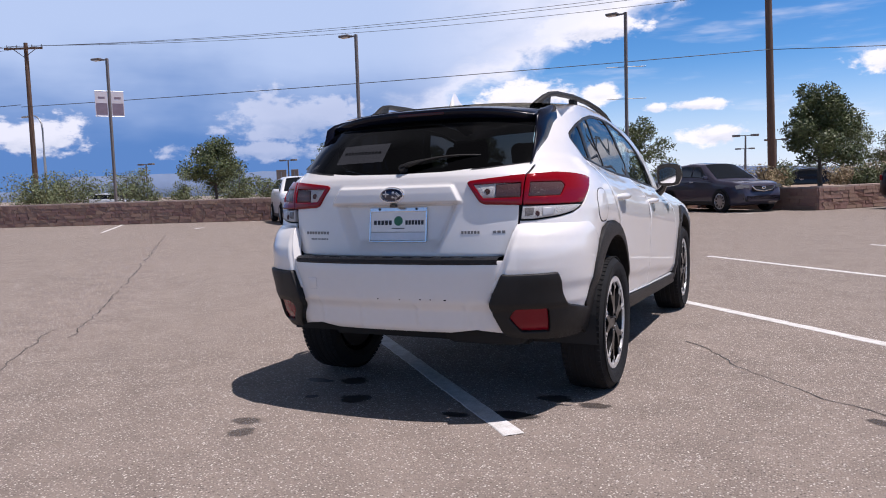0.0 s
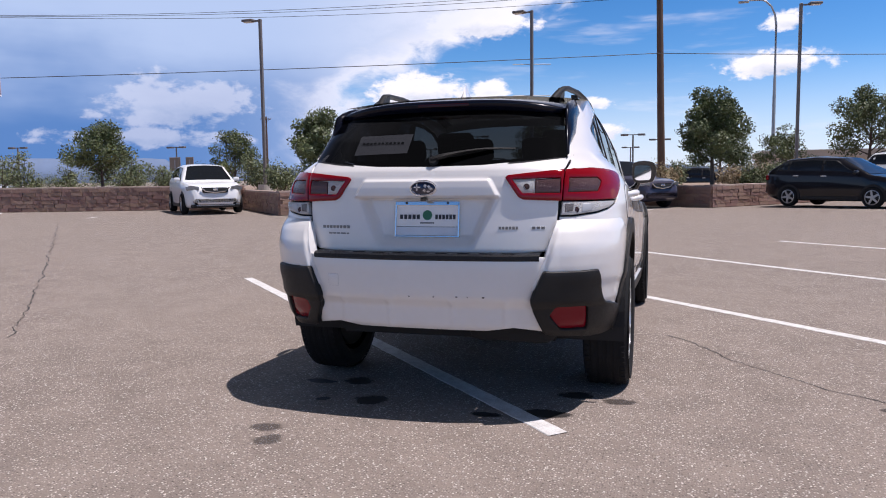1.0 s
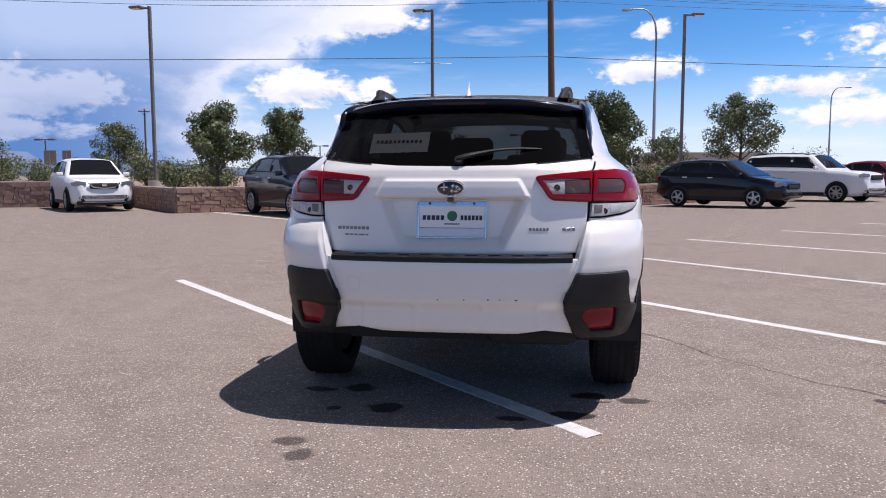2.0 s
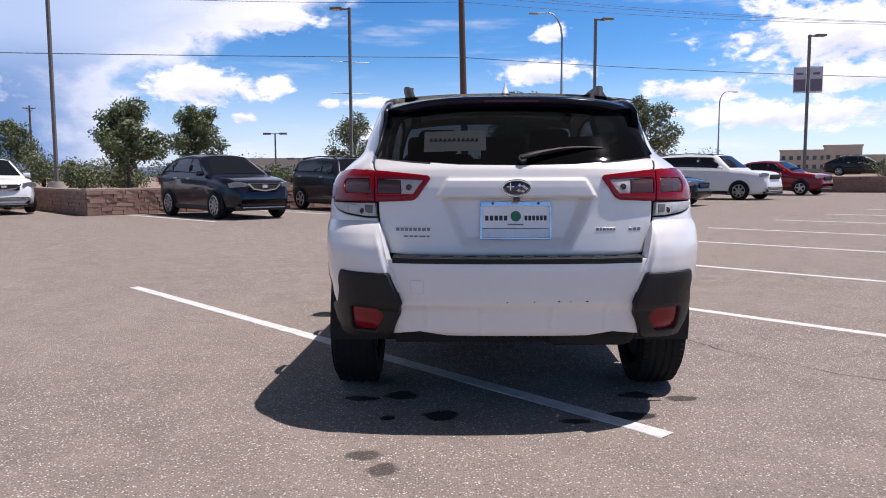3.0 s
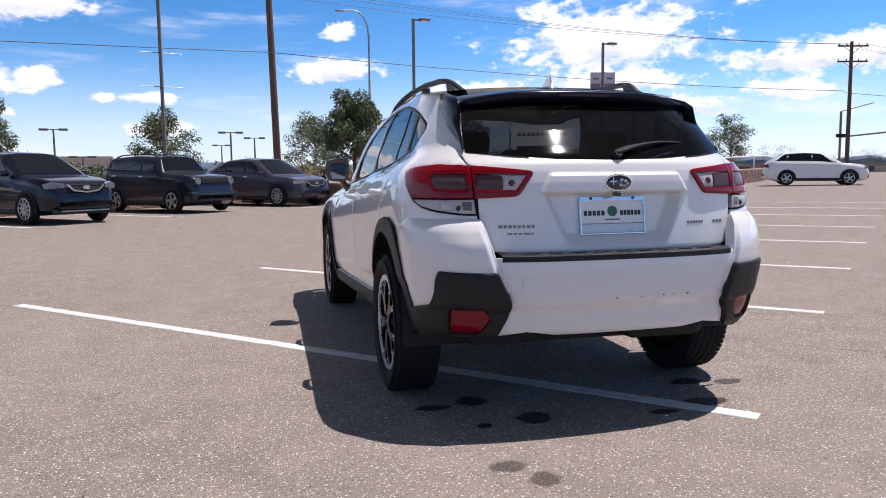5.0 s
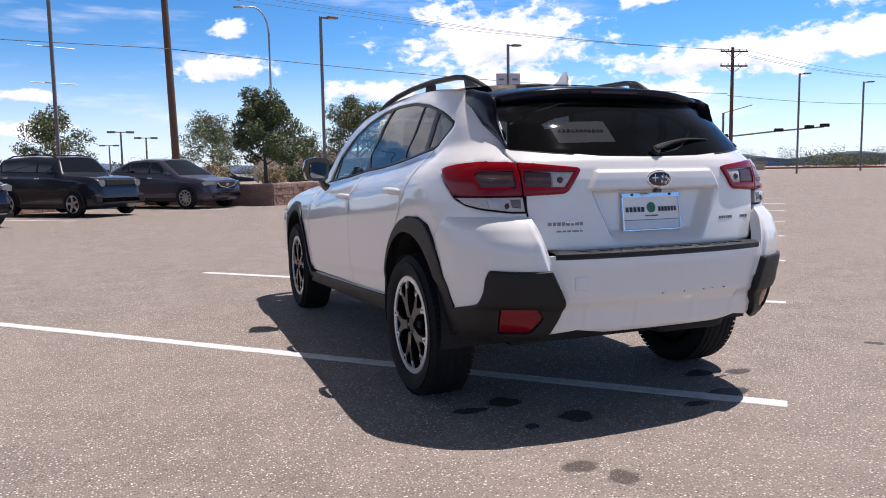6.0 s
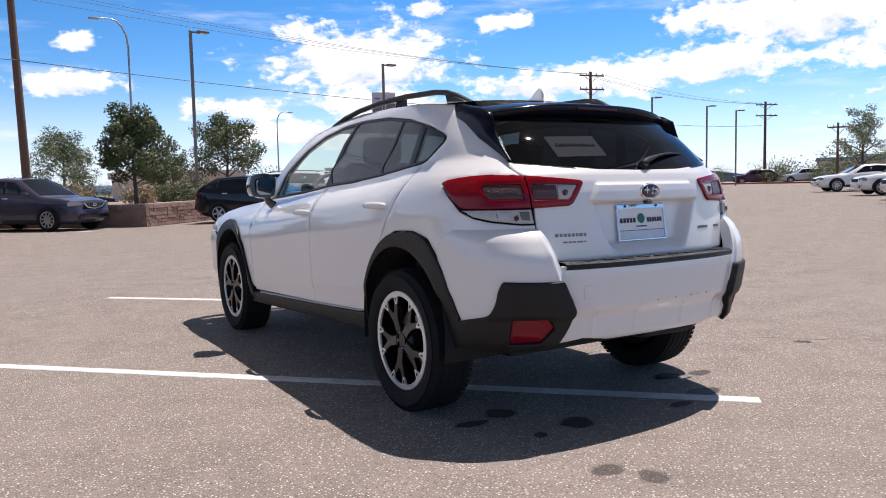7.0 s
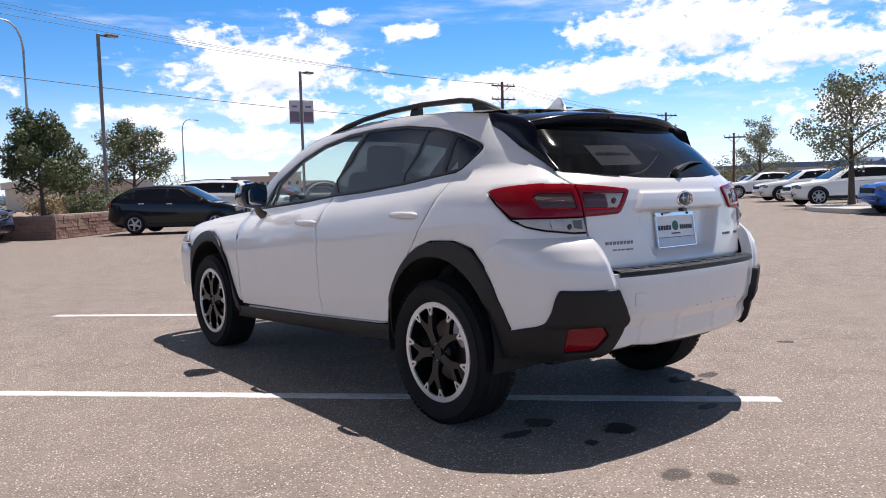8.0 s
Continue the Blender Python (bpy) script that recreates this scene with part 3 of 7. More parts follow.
def gate_dent(x, z):
    x = np.abs(x)
    # handle bar, standing proud
    edge = 0.355 - (z - 1.0) * 0.6
    bar = sstep(edge - x, -0.006, 0.016) * sstep(z, 0.998, 1.014) * sstep(z, 1.094, 1.076)
    # number plate recess under it
    well = 0.335 - (1.0 - z) * 0.42
    rec = sstep(well - x, 0.0, 0.055) * sstep(z, 0.772, 0.835) * sstep(z, 1.006, 0.994)
    return -0.020 * bar + 0.052 * rec


def bump_dent(x, z):
    # the corners stand out from the middle along a slanting edge
    x = np.abs(x)
    edge = 0.60 - (0.895 - z) * 0.235
    out = sstep(x - edge, 0.0, 0.025) * sstep(z, 0.44, 0.50) * sstep(x, 0.83, 0.66) * sstep(z, 0.91, 0.78)
    # bowed in plan, with a step and shallow ribs along the lower valance
    low = sstep(z, 0.560, 0.546) * sstep(x, 0.50, 0.46) * sstep(z, 0.415, 0.43)
    rib = np.exp(-((x - 0.15) / 0.012) ** 2) + np.exp(-((x - 0.385) / 0.012) ** 2)
    return 0.028 * np.clip(x / 0.62, 0, 1) ** 2 - 0.016 * out + 0.007 * low - 0.006 * low * rib


SKIN_GATE = Skin(half, gate_end, gate_depth, dent=gate_dent)
SKIN_BODY = Skin(half, gate_end, body_depth)
bump_depth = curve([0.2, 0.60, 0.78, 0.86, 0.92, 1.0], [0.57, 0.57, 0.50, 0.54, 0.66, 0.68], 0.03)
SKIN_BUMP = Skin(half, bump_end, bump_depth, dent=bump_dent)
SKIN_CLAD = Skin(half, bump_end, bump_depth, dent=lambda x, z: 0.028 * np.clip(np.abs(x) / 0.62, 0, 1) ** 2 - 0.016 * sstep(np.abs(x), 0.83, 0.70) * sstep(z, 0.34, 0.50))
SKIN_NOSE = Skin(half, nose_end, nose_depth, way=-1.0)
glass_half = curve([0.9, 1.1, 1.2, 1.3, 1.42, 1.6], [0.74, 0.735, 0.728, 0.70, 0.655, 0.58], 0.03)
SKIN_GLASS = Skin(lambda y, z: glass_half(z), gate_end, glass_depth)

zt = curve([-0.6, -0.45, -0.22, 0.11, 0.5, 0.95, 1.46, 1.62, 1.8], [1.425, 1.443, 1.472, 1.505, 1.525, 1.53, 1.485, 1.44, 1.36], 0.08)


def steps(pts, step=0.05):
    out = []
    for a, b in zip(pts, pts[1:]):
        n = max(1, int(math.ceil(math.dist(a, b) / step)))
        out += [(a[0] + (b[0] - a[0]) * k / n, a[1] + (b[1] - a[1]) * k / n) for k in range(n)]
    return out + [pts[-1]]


def S(pts, skin=SKIN_BODY, shut=False):
    return [skin.side(y, z) for y, z in steps(pts + pts[:1] if shut else pts)][:-1 if shut else None]


def R(pts, skin=SKIN_BODY):
    return [skin.rear(x, z) for x, z in steps(pts)]


car = empty("crossover_car")
tagged(car, "white compact crossover with black lower cladding, parked across a stall line", "car")

def soften(line, times=2):
    """Cuts the corners of an open line, keeping its ends."""
    for _ in range(times):
        out = [line[0]]
        for (x0, y0), (x1, y1) in zip(line, line[1:]):
            out += [(x0 * 0.75 + x1 * 0.25, y0 * 0.75 + y1 * 0.25), (x0 * 0.25 + x1 * 0.75, y0 * 0.25 + y1 * 0.75)]
        line = out + [line[-1]]
    return line


ARCH_REAR = [(0.40, 0.411), (0.352, 0.594), (0.245, 0.746), (0.11, 0.840), (-0.035, 0.879), (-0.18, 0.882), (-0.30, 0.853), (-0.385, 0.765), (-0.435, 0.686), (-0.502, 0.497)]
ARCH_REAR = soften(ARCH_REAR)
ARCH_FRONT = [(3.06, 0.50), (3.03, 0.70), (2.93, 0.82), (2.80, 0.862), (2.66, 0.862), (2.49, 0.805), (2.36, 0.69), (2.27, 0.51), (2.20, 0.36)]
ARCH_FRONT = soften(ARCH_FRONT)


def arc(cy, cz, r, a0, a1, n=22):
    return [(cy + r * math.cos(radians(a0 + (a1 - a0) * k / n)), cz + r * math.sin(radians(a0 + (a1 - a0) * k / n))) for k in range(n + 1)]


WELL_REAR = arc(-0.03, 0.415, 0.388, -8, 188)
WELL_FRONT = arc(2.665, 0.40, 0.392, 188, -8)

DLO_LOW = [(2.03, 1.03), (1.46, 1.069), (1.05, 1.106), (0.75, 1.122), (0.377, 1.155), (0.05, 1.193), (-0.045, 1.207), (-0.075, 1.217), (-0.105, 1.238), (-0.17, 1.288)]
DLO_TOP = [(-0.185, 1.308), (-0.175, 1.325), (-0.15, 1.338), (-0.03, 1.383), (0.18, 1.435), (0.47, 1.470), (0.80, 1.482), (1.08, 1.470), (1.35, 1.428), (1.60, 1.348), (1.86, 1.222)]

PAINT = PAINT_WHITE
for flip in (False, True):
    k = dict(flip=not flip)
    # rear quarter with the pillar behind the glass
    quarter = S([(-0.005, 0.878), (0.11, 0.842), (0.19, 0.80), (0.10, 0.90), (0.024, 1.002), (-0.035, 1.10), (-0.050, 1.203), (-0.079, 1.213), (-0.109, 1.234), (-0.174, 1.284), (-0.190, 1.308), (-0.179, 1.329), (-0.152, 1.342), (-0.03, 1.386), (0.03, 1.402)] + DLO_TOP[4:] + [(2.07, 1.035), (2.24, 1.01), (2.22, 1.06), (2.0, 1.22), (1.78, 1.35)] + [(y, float(zt(y))) for y in np.linspace(1.60, -0.135, 34)])
    quarter += S([(-0.152, 1.462), (-0.165, 1.442), (-0.19, 1.416), (-0.25, 1.388), (-0.37, 1.308), (-0.49, 1.236), (-0.555, 1.198)])
    quarter += R([(0.640, 1.165), (0.625, 1.124)]) + S([(-0.56, 1.131), (-0.45, 1.122), (-0.385, 1.112), (-0.357, 1.098), (-0.392, 1.070), (-0.452, 1.023), (-0.506, 0.977), (-0.57, 0.946), (-0.635, 0.929)]) + R([(0.66, 0.916), (0.608, 0.916), (0.608, 0.85), (0.66, 0.85)])
    quarter += S([(-0.60, 0.87), (-0.55, 0.85), (-0.50, 0.82), (-0.44, 0.775), (-0.412, 0.73), (-0.385, 0.765), (-0.30, 0.853), (-0.18, 0.882)])
    panel("rear_quarter_panel", quarter, SKIN_BODY, PAINT, car, res=0.019, label="white quarter panel and roof side in one pressing", **k)
    rear_door = S([(1.075, 0.404), (0.44, 0.434), (0.402, 0.445), (0.352, 0.594), (0.245, 0.746), (0.196, 0.792), (0.106, 0.90), (0.030, 1.002), (-0.029, 1.10), (-0.054, 1.20), (0.05, 1.189), (0.377, 1.151), (0.75, 1.118), (1.05, 1.102), (1.075, 1.10)], shut=True)
    panel("rear_door", rear_door, SKIN_BODY, PAINT, car, res=0.021, **k)
    front_door = S([(2.165, 0.372), (1.079, 0.404), (1.079, 1.10), (1.46, 1.065), (2.03, 1.027), (2.19, 1.012), (2.205, 0.90), (2.17, 0.60)], SKIN_BODY, True)
    panel("front_door", front_door, SKIN_BODY, PAINT, car, res=0.021, **k)
    fender = S([(2.209, 0.90), (2.194, 1.012), (2.35, 1.00), (2.75, 0.967), (3.05, 0.925), (3.20, 0.885), (3.12, 0.80), (3.05, 0.74), (2.93, 0.82), (2.80, 0.862), (2.66, 0.862), (2.49, 0.805), (2.36, 0.69), (2.27, 0.51), (2.20, 0.39), (2.169, 0.39), (2.174, 0.60)], SKIN_NOSE, True)
    panel("front_fender", fender, SKIN_NOSE, PAINT, car, res=0.021, **k)
    # wheel arch mouldings and sill
    panel("rear_arch_moulding", S(ARCH_REAR[:-1] + [(-0.49, 0.52), (-0.50, 0.40)] + WELL_REAR[::-1] + [(0.40, 0.36)]), SKIN_BODY, CLADDING, car, off=0.016, thick=0.05, label="dark grey grained plastic moulding", **k)
    panel("front_arch_moulding", S(ARCH_FRONT + [(2.19, 0.30)] + WELL_FRONT + [(3.07, 0.36)], SKIN_NOSE), SKIN_NOSE, CLADDING, car, off=0.016, thick=0.05, label="dark grey grained plastic moulding", **k)
    panel("sill_moulding", S([(2.24, 0.275), (2.20, 0.352), (2.04, 0.358), (1.11, 0.392), (0.44, 0.424), (0.38, 0.43), (0.40, 0.335)]), SKIN_BODY, CLADDING, car, off=0.012, thick=0.08, label="dark grey grained plastic moulding", **k)
    panel("sill_strip", S([(2.06, 0.360), (2.06, 0.368), (1.11, 0.402), (0.46, 0.434), (0.40, 0.444), (0.40, 0.437), (0.46, 0.426), (1.11, 0.394)]), SKIN_BODY, SATIN, car, off=0.010, thick=0.02, label="thin pale sill strip", **k)
    # glass area: seal frame, panes and pillars
    dlo = rounded(S(DLO_LOW + DLO_TOP), 0.02)
    panes = {
        "front_side_glass": S([(1.90, 1.052), (1.46, 1.082), (1.145, 1.107), (1.02, 1.30), (0.905, 1.458), (1.08, 1.452), (1.345, 1.412), (1.585, 1.335), (1.80, 1.21)]),
        "rear_side_glass": S([(1.04, 1.121), (0.75, 1.136), (0.42, 1.163), (0.335, 1.30), (0.27, 1.43), (0.47, 1.456), (0.80, 1.466), (0.86, 1.463), (0.955, 1.30)]),
        "fixed_side_glass": S([(0.385, 1.168), (0.105, 1.199), (0.075, 1.32), (0.055, 1.392), (0.20, 1.425), (0.245, 1.425), (0.305, 1.30)]),
        "quarter_glass": S([(0.045, 1.207), (-0.045, 1.219), (-0.08, 1.232), (-0.155, 1.292), (-0.168, 1.31), (-0.15, 1.324), (-0.03, 1.370), (0.0, 1.378), (0.018, 1.32)]),
        "sail_glass": S([(2.00, 1.045), (1.925, 1.05), (1.825, 1.205), (1.86, 1.20)]),
    }
    panes = {n: rounded(p, 0.012) for n, p in panes.items()}
    panel("window_frame", dlo, SKIN_BODY, TRIM_RUBBER, car, holes=list(panes.values()), off=-0.002, thick=0.02, label="black window seals and pillars", **k)
    for n, p in panes.items():
        ob = panel(n, p, SKIN_BODY, GLASS_CLEAR if n in ("front_side_glass", "sail_glass") else GLASS_DARK, car, off=-0.006, thick=0, label="green tinted glass" if n in ("front_side_glass", "sail_glass") else "dark privacy glass", res=0.05, **k)
    # rear lamps
    lampR = R([(0.6205, 1.122)]) + S([(-0.56, 1.128), (-0.45, 1.119), (-0.39, 1.109), (-0.366, 1.098), (-0.40, 1.073), (-0.459, 1.028), (-0.510, 0.990), (-0.535, 0.986)]) + R([(0.70, 0.986), (0.6165, 0.987), (0.6205, 1.122)])[:-1]
    lampR = rounded(lampR, 0.01, 2)
    sg = rounded(R([(0.640, 1.086), (0.752, 1.085), (0.768, 1.068), (0.757, 1.024), (0.637, 1.022)]), 0.008, 2)
    lamp = panel("tail_lamp", lampR, SKIN_BODY, RED_LENS, car, holes=[sg], off=0.010, thick=0.03, label="red wraparound tail lamp", res=0.016, **k)
    panel("smoked_window", sg, SKIN_BODY, SMOKE_LENS, lamp, off=0.007, thick=0.01, res=0.025, label="smoked lamp window", **k)
    low_lens = R([(0.617, 0.982), (0.70, 0.981)]) + S([(-0.535, 0.981), (-0.518, 0.979), (-0.57, 0.953), (-0.635, 0.936)]) + R([(0.66, 0.923), (0.612, 0.923), (0.617, 0.982)])[:-1]
    panel("reversing_lens", low_lens, SKIN_BODY, CLEAR_LENS, lamp, off=0.006, thick=0.02, res=0.025, label="clear ribbed lower lens", **k)
    for x0, x1, mat, lab in ((0.626, 0.664, GREY_LENS, "smoky lamp chamber"), (0.695, 0.742, SATIN, "grey lamp chamber")):
        panel("lamp_chamber", R([(x0, 0.973), (x1, 0.972), (x1 - 0.004, 0.940), (x0, 0.934)]), SKIN_BODY, mat, lamp, off=0.0085, thick=0.006, res=0.02, label=lab, **k)
    gate_lamp = R([(0.6175, 1.123), (0.50, 1.112), (0.38, 1.100), (0.369, 1.090), (0.430, 1.003), (0.452, 0.992), (0.6135, 0.985), (0.6175, 1.123)])[:-1]
    gate_lamp = rounded(gate_lamp, 0.008, 2)
    sg2 = R([(0.604, 1.086), (0.50, 1.081), (0.50, 1.02), (0.606, 1.020)])
    cl2 = R([(0.496, 1.081), (0.40, 1.082), (0.447, 1.020), (0.496, 1.02)])
    lamp2 = panel("gate_lamp", gate_lamp, SKIN_BODY, RED_LENS, car, holes=[R([(0.604, 1.086), (0.40, 1.082), (0.447, 1.020), (0.606, 1.020)])], off=0.010, thick=0.03, label="red lamp on the tailgate", res=0.016, **k)
    panel("smoked_window", sg2, SKIN_BODY, SMOKE_LENS, lamp2, off=0.006, thick=0.01, res=0.025, label="smoked lamp window", **k)
    panel("reversing_lens", cl2, SKIN_BODY, CLEAR_LENS, lamp2, off=0.005, thick=0.01, res=0.025, label="clear lamp window", **k)
    # bulbs behind the clear windows
    for bx, bz in ((0.465, 1.05), (0.675, 0.945)):
        p = SKIN_BODY.at(*SKIN_BODY.rear(bx, bz))
        bm = bmesh.new()
        lathe(bm, [(0.0, 0.010), (0.006, 0.009), (0.009, 0.006), (0.013, 0.008), (0.014, 0.004), (0.014, -0.01)], 16, Matrix.Translation((float(p[0]) * (1 if flip else -1), float(p[1]), bz)) @ pose(0, 0, 0, 90, 0, 0))
        part("bulb", bm, SMOKE_LENS, lamp2 if bx < 0.6 else lamp, "round bulb behind the lens", smooth=True)
    # bumper corner cladding with its reflector
    refl = rounded(R([(0.722, 0.530), (0.60, 0.532), (0.570, 0.487), (0.610, 0.425), (0.716, 0.420)], SKIN_CLAD), 0.02)
    corner = R([(0.555, 0.688), (0.585, 0.684), (0.73, 0.686)], SKIN_CLAD) + S([(-0.742, 0.688), (-0.730, 0.66), (-0.702, 0.585), (-0.682, 0.55), (-0.650, 0.533), (-0.495, 0.497), (-0.50, 0.375)], SKIN_CLAD) + R([(0.74, 0.372), (0.59, 0.388), (0.545, 0.402), (0.505, 0.50), (0.497, 0.555), (0.555, 0.688)], SKIN_CLAD)[:-1]
    corner = rounded(corner, 0.02)
    clad = panel("bumper_corner", corner, SKIN_CLAD, CLADDING, car, holes=[refl], off=0.016, thick=0.07, label="dark grey grained plastic corner", res=0.025, soft=0.006, **k)
    panel("reflector", refl, SKIN_CLAD, RED_REFLECTOR, clad, off=0.004, thick=0.01, res=0.03, label="red reflector", **k)
    # bumper side, from the arch round the corner
    bside = R([(0.597, 0.900), (0.66, 0.908)], SKIN_BUMP) + S([(-0.66, 0.914), (-0.60, 0.926), (-0.563, 0.938), (-0.494, 0.892), (-0.412, 0.834), (-0.398, 0.79), (-0.420, 0.735), (-0.435, 0.686), (-0.495, 0.500)], SKIN_BUMP) + S([(-0.60, 0.48), (-0.70, 0.54)], SKIN_BUMP) + R([(0.70, 0.60), (0.50, 0.60), (0.557, 0.74), (0.592, 0.88)], SKIN_BUMP)
    panel("bumper_side", bside, SKIN_BUMP, PAINT, car, res=0.016, off=0.003, thick=0.05, **k)
    # black garnish beside the rear glass
    outer = [(-0.140, 1.474), (-0.160, 1.450), (-0.172, 1.436), (-0.196, 1.410), (-0.255, 1.381), (-0.375, 1.301), (-0.495, 1.229), (-0.560, 1.192)]
    outer = [SKIN_BODY.at(*SKIN_BODY.side(y, z)) for y, z in outer]
    inner = [(0.570, -0.20, 1.470), (0.580, -0.29, 1.456), (0.588, -0.37, 1.436), (0.595, -0.432, 1.405), (0.597, -0.446, 1.362), (0.598, -0.463, 1.318), (0.610, -0.535, 1.244), (0.624, -0.603, 1.190)]
    rows = []
    for o, i in zip(outer, inner):
        rows.append([tuple(np.array(o) * (1 - q) + np.array(i) * q + np.array([0.010, -0.006, 0.006]) * math.sin(q * math.pi)) for q in np.linspace(0, 1, 9)] + [(i[0] - 0.02, i[1] + 0.11, i[2] - 0.01)])
    sgn = -1 if not flip else 1
    gv = [(sgn * x, y, z) for r in rows for x, y, z in r]
    gf = [(i * 10 + j, i * 10 + j + 1, (i + 1) * 10 + j + 1, (i + 1) * 10 + j) for i in range(7) for j in range(9)]
    mesh_object("pillar_garnish", gv, gf if sgn > 0 else [q[::-1] for q in gf], BLUE_BLACK, car, "gloss blue-black pillar garnish")

    # splash guard behind the rear wheel
    bm = bmesh.new()
    sg_x = 1 if flip else -1
    rows = []
    for z, y, x0, x1 in ((0.50, -0.404, 0.70, 0.850), (0.42, -0.404, 0.71, 0.838), (0.36, -0.396, 0.735, 0.822), (0.305, -0.384, 0.765, 0.805)):
        xm = (x0 + x1) / 2
        rows.append([bm.verts.new((sg_x * x, y + dy, z)) for x, dy in ((x1, 0), (xm, 0), (x0, -0.006), (x0, 0.004), (xm, 0.010), (x1, 0.010))])
    for a, b in zip(rows, rows[1:]):
        for j in range(6):
            bm.faces.new((a[j], a[(j + 1) % 6], b[(j + 1) % 6], b[j]))
    bm.faces.new(rows[0])
    bm.faces.new(rows[-1][::-1])
    part("splash_guard", bm, CLADDING, car, "short black plastic splash guard")

# fuel filler door on the driver's far side
cy_, cz_ = -0.262, 0.968
loop = [(cy_ + 0.088 * math.copysign(abs(math.cos(a)) ** 0.75, math.cos(a)), cz_ + 0.080 * math.copysign(abs(math.sin(a)) ** 0.75, math.sin(a))) for a in (2 * math.pi * q / 40 for q in range(40))]
panel("fuel_door_gap", S([(cy_ + (y - cy_) * 1.045, cz_ + (z - cz_) * 1.045) for y, z in loop]), SKIN_BODY, GAP, car, off=0.0012, thick=0.002, res=0.03, label="thin dark gap round the fuel door", soft=0.0005)
panel("fuel_door", S(loop), SKIN_BODY, PAINT, car, off=0.0030, thick=0.004, res=0.02, label="white rounded fuel filler door")

SCUFFS = ((-0.045, 0.565, 0.007), (0.07, 0.566, 0.006), (0.175, 0.568, 0.009), (0.225, 0.568, 0.005), (0.295, 0.567, 0.012), (-0.41, 0.418, 0.016))
# middle of the bumper
mid = R([(-0.497, 0.56), (-0.56, 0.745), (0.56, 0.745), (0.497, 0.56), (0.540, 0.405), (0.42, 0.425), (0.30, 0.408), (-0.30, 0.408), (-0.42, 0.425), (-0.540, 0.405)], SKIN_BUMP)
panel("bumper", mid, SKIN_BUMP, PAINT, car, res=0.018, thick=0.03)
for x, z, w in SCUFFS:
    c, h = SKIN_BUMP.rear(x, z)
    q = SKIN_BUMP.at(c, h)
    bm = bmesh.new()
    box(bm, (w, 0.003, 0.005), pose(float(q[0]), float(q[1]), z, 0, 0, 0), 0.001, 1)
    part("scuff", bm, GAP, car, "small dark scuff on the bumper")
tow = [(-0.40, 0.600), (-0.455, 0.600), (-0.455, 0.655), (-0.40, 0.655)]
panel("tow_cover_gap", rounded(R([(-0.427 + (x + 0.427) * 1.03, 0.6275 + (z - 0.6275) * 1.03) for x, z in tow], SKIN_BUMP), 0.008), SKIN_BUMP, SATIN, car, off=0.0008, thick=0.001, res=0.03, soft=0.0003, label="thin gap round the towing-eye cover")
panel("tow_cover", rounded(R(tow, SKIN_BUMP), 0.008), SKIN_BUMP, PAINT, car, off=0.0018, thick=0.002, res=0.03, soft=0.0005, label="small square towing-eye cover")
# tailgate below the glass
gate = R([(-0.605, 1.118), (-0.600, 0.93), (-0.590, 0.84), (-0.580, 0.80), (-0.568, 0.774), (-0.545, 0.762), (-0.45, 0.756), (0.45, 0.756), (0.545, 0.762), (0.568, 0.774), (0.580, 0.80), (0.590, 0.84), (0.600, 0.93), (0.605, 1.118), (0.618, 1.126), (0.632, 1.165), (0.645, 1.192), (0.61, 1.184), (0.45, 1.166), (0.25, 1.150), (0, 1.146), (-0.25, 1.150), (-0.45, 1.166), (-0.61, 1.184), (-0.645, 1.192), (-0.632, 1.165), (-0.618, 1.126)], SKIN_GATE)
tailgate = panel("tailgate", gate, SKIN_GATE, PAINT, car, res=0.0095, thick=0.03)
glass_poly = R([(0.624, 1.179), (0.45, 1.158), (0.25, 1.143), (0, 1.139), (-0.25, 1.143), (-0.45, 1.158), (-0.624, 1.179), (-0.600, 1.30), (-0.57, 1.41), (0, 1.43), (0.57, 1.41), (0.600, 1.30)], SKIN_GLASS)
rear_glass = panel("rear_glass", glass_poly, SKIN_GLASS, GLASS_REAR, car, res=0.03, off=-0.002, thick=0, label="dark privacy glass")
rear_glass.visible_shadow = False

# inner shell, floor and wheel wells, behind the gaps
bm = bmesh.new()
box(bm, (1.10, 3.75, 0.12), pose(0, 1.40, 0.36))
box(bm, (0.42, 0.22, 0.14), pose(0.36, -0.52, 0.38), 0.05)
box(bm, (1.08, 1.0, 0.40), pose(0, 2.85, 0.70), 0.06)
# two unseen boxes added to stop sun leaking onto the ground
box(bm, (1.54, 0.24, 0.40), pose(0, 3.22, 0.58), 0.05)
box(bm, (1.58, 1.70, 0.06), pose(0, 1.30, 0.37))
part("underbody", bm, GAP, car)
shell = S([(0.40, 0.34), (0.30, 0.80), (-0.03, 0.86), (-0.35, 0.80), (-0.44, 0.50)]) + R([(0.70, 0.42), (-0.70, 0.42)])
inner_side = S([(2.25, 0.32), (2.25, 0.99), (1.46, 1.03), (0.38, 1.12), (-0.06, 1.17)]) + S([(-0.33, 1.15), (-0.60, 1.13)]) + R([(0.60, 1.10), (0.55, 0.78)]) + R([(0.55, 0.45)]) + S([(-0.48, 0.45), (-0.42, 0.66), (-0.30, 0.83), (-0.03, 0.865), (0.25, 0.72), (0.36, 0.55), (0.38, 0.34)])
for flip in (True, False):
    panel("inner_shell", inner_side, SKIN_BODY, GAP, car, off=-0.022, thick=0, res=0.06, flip=flip)
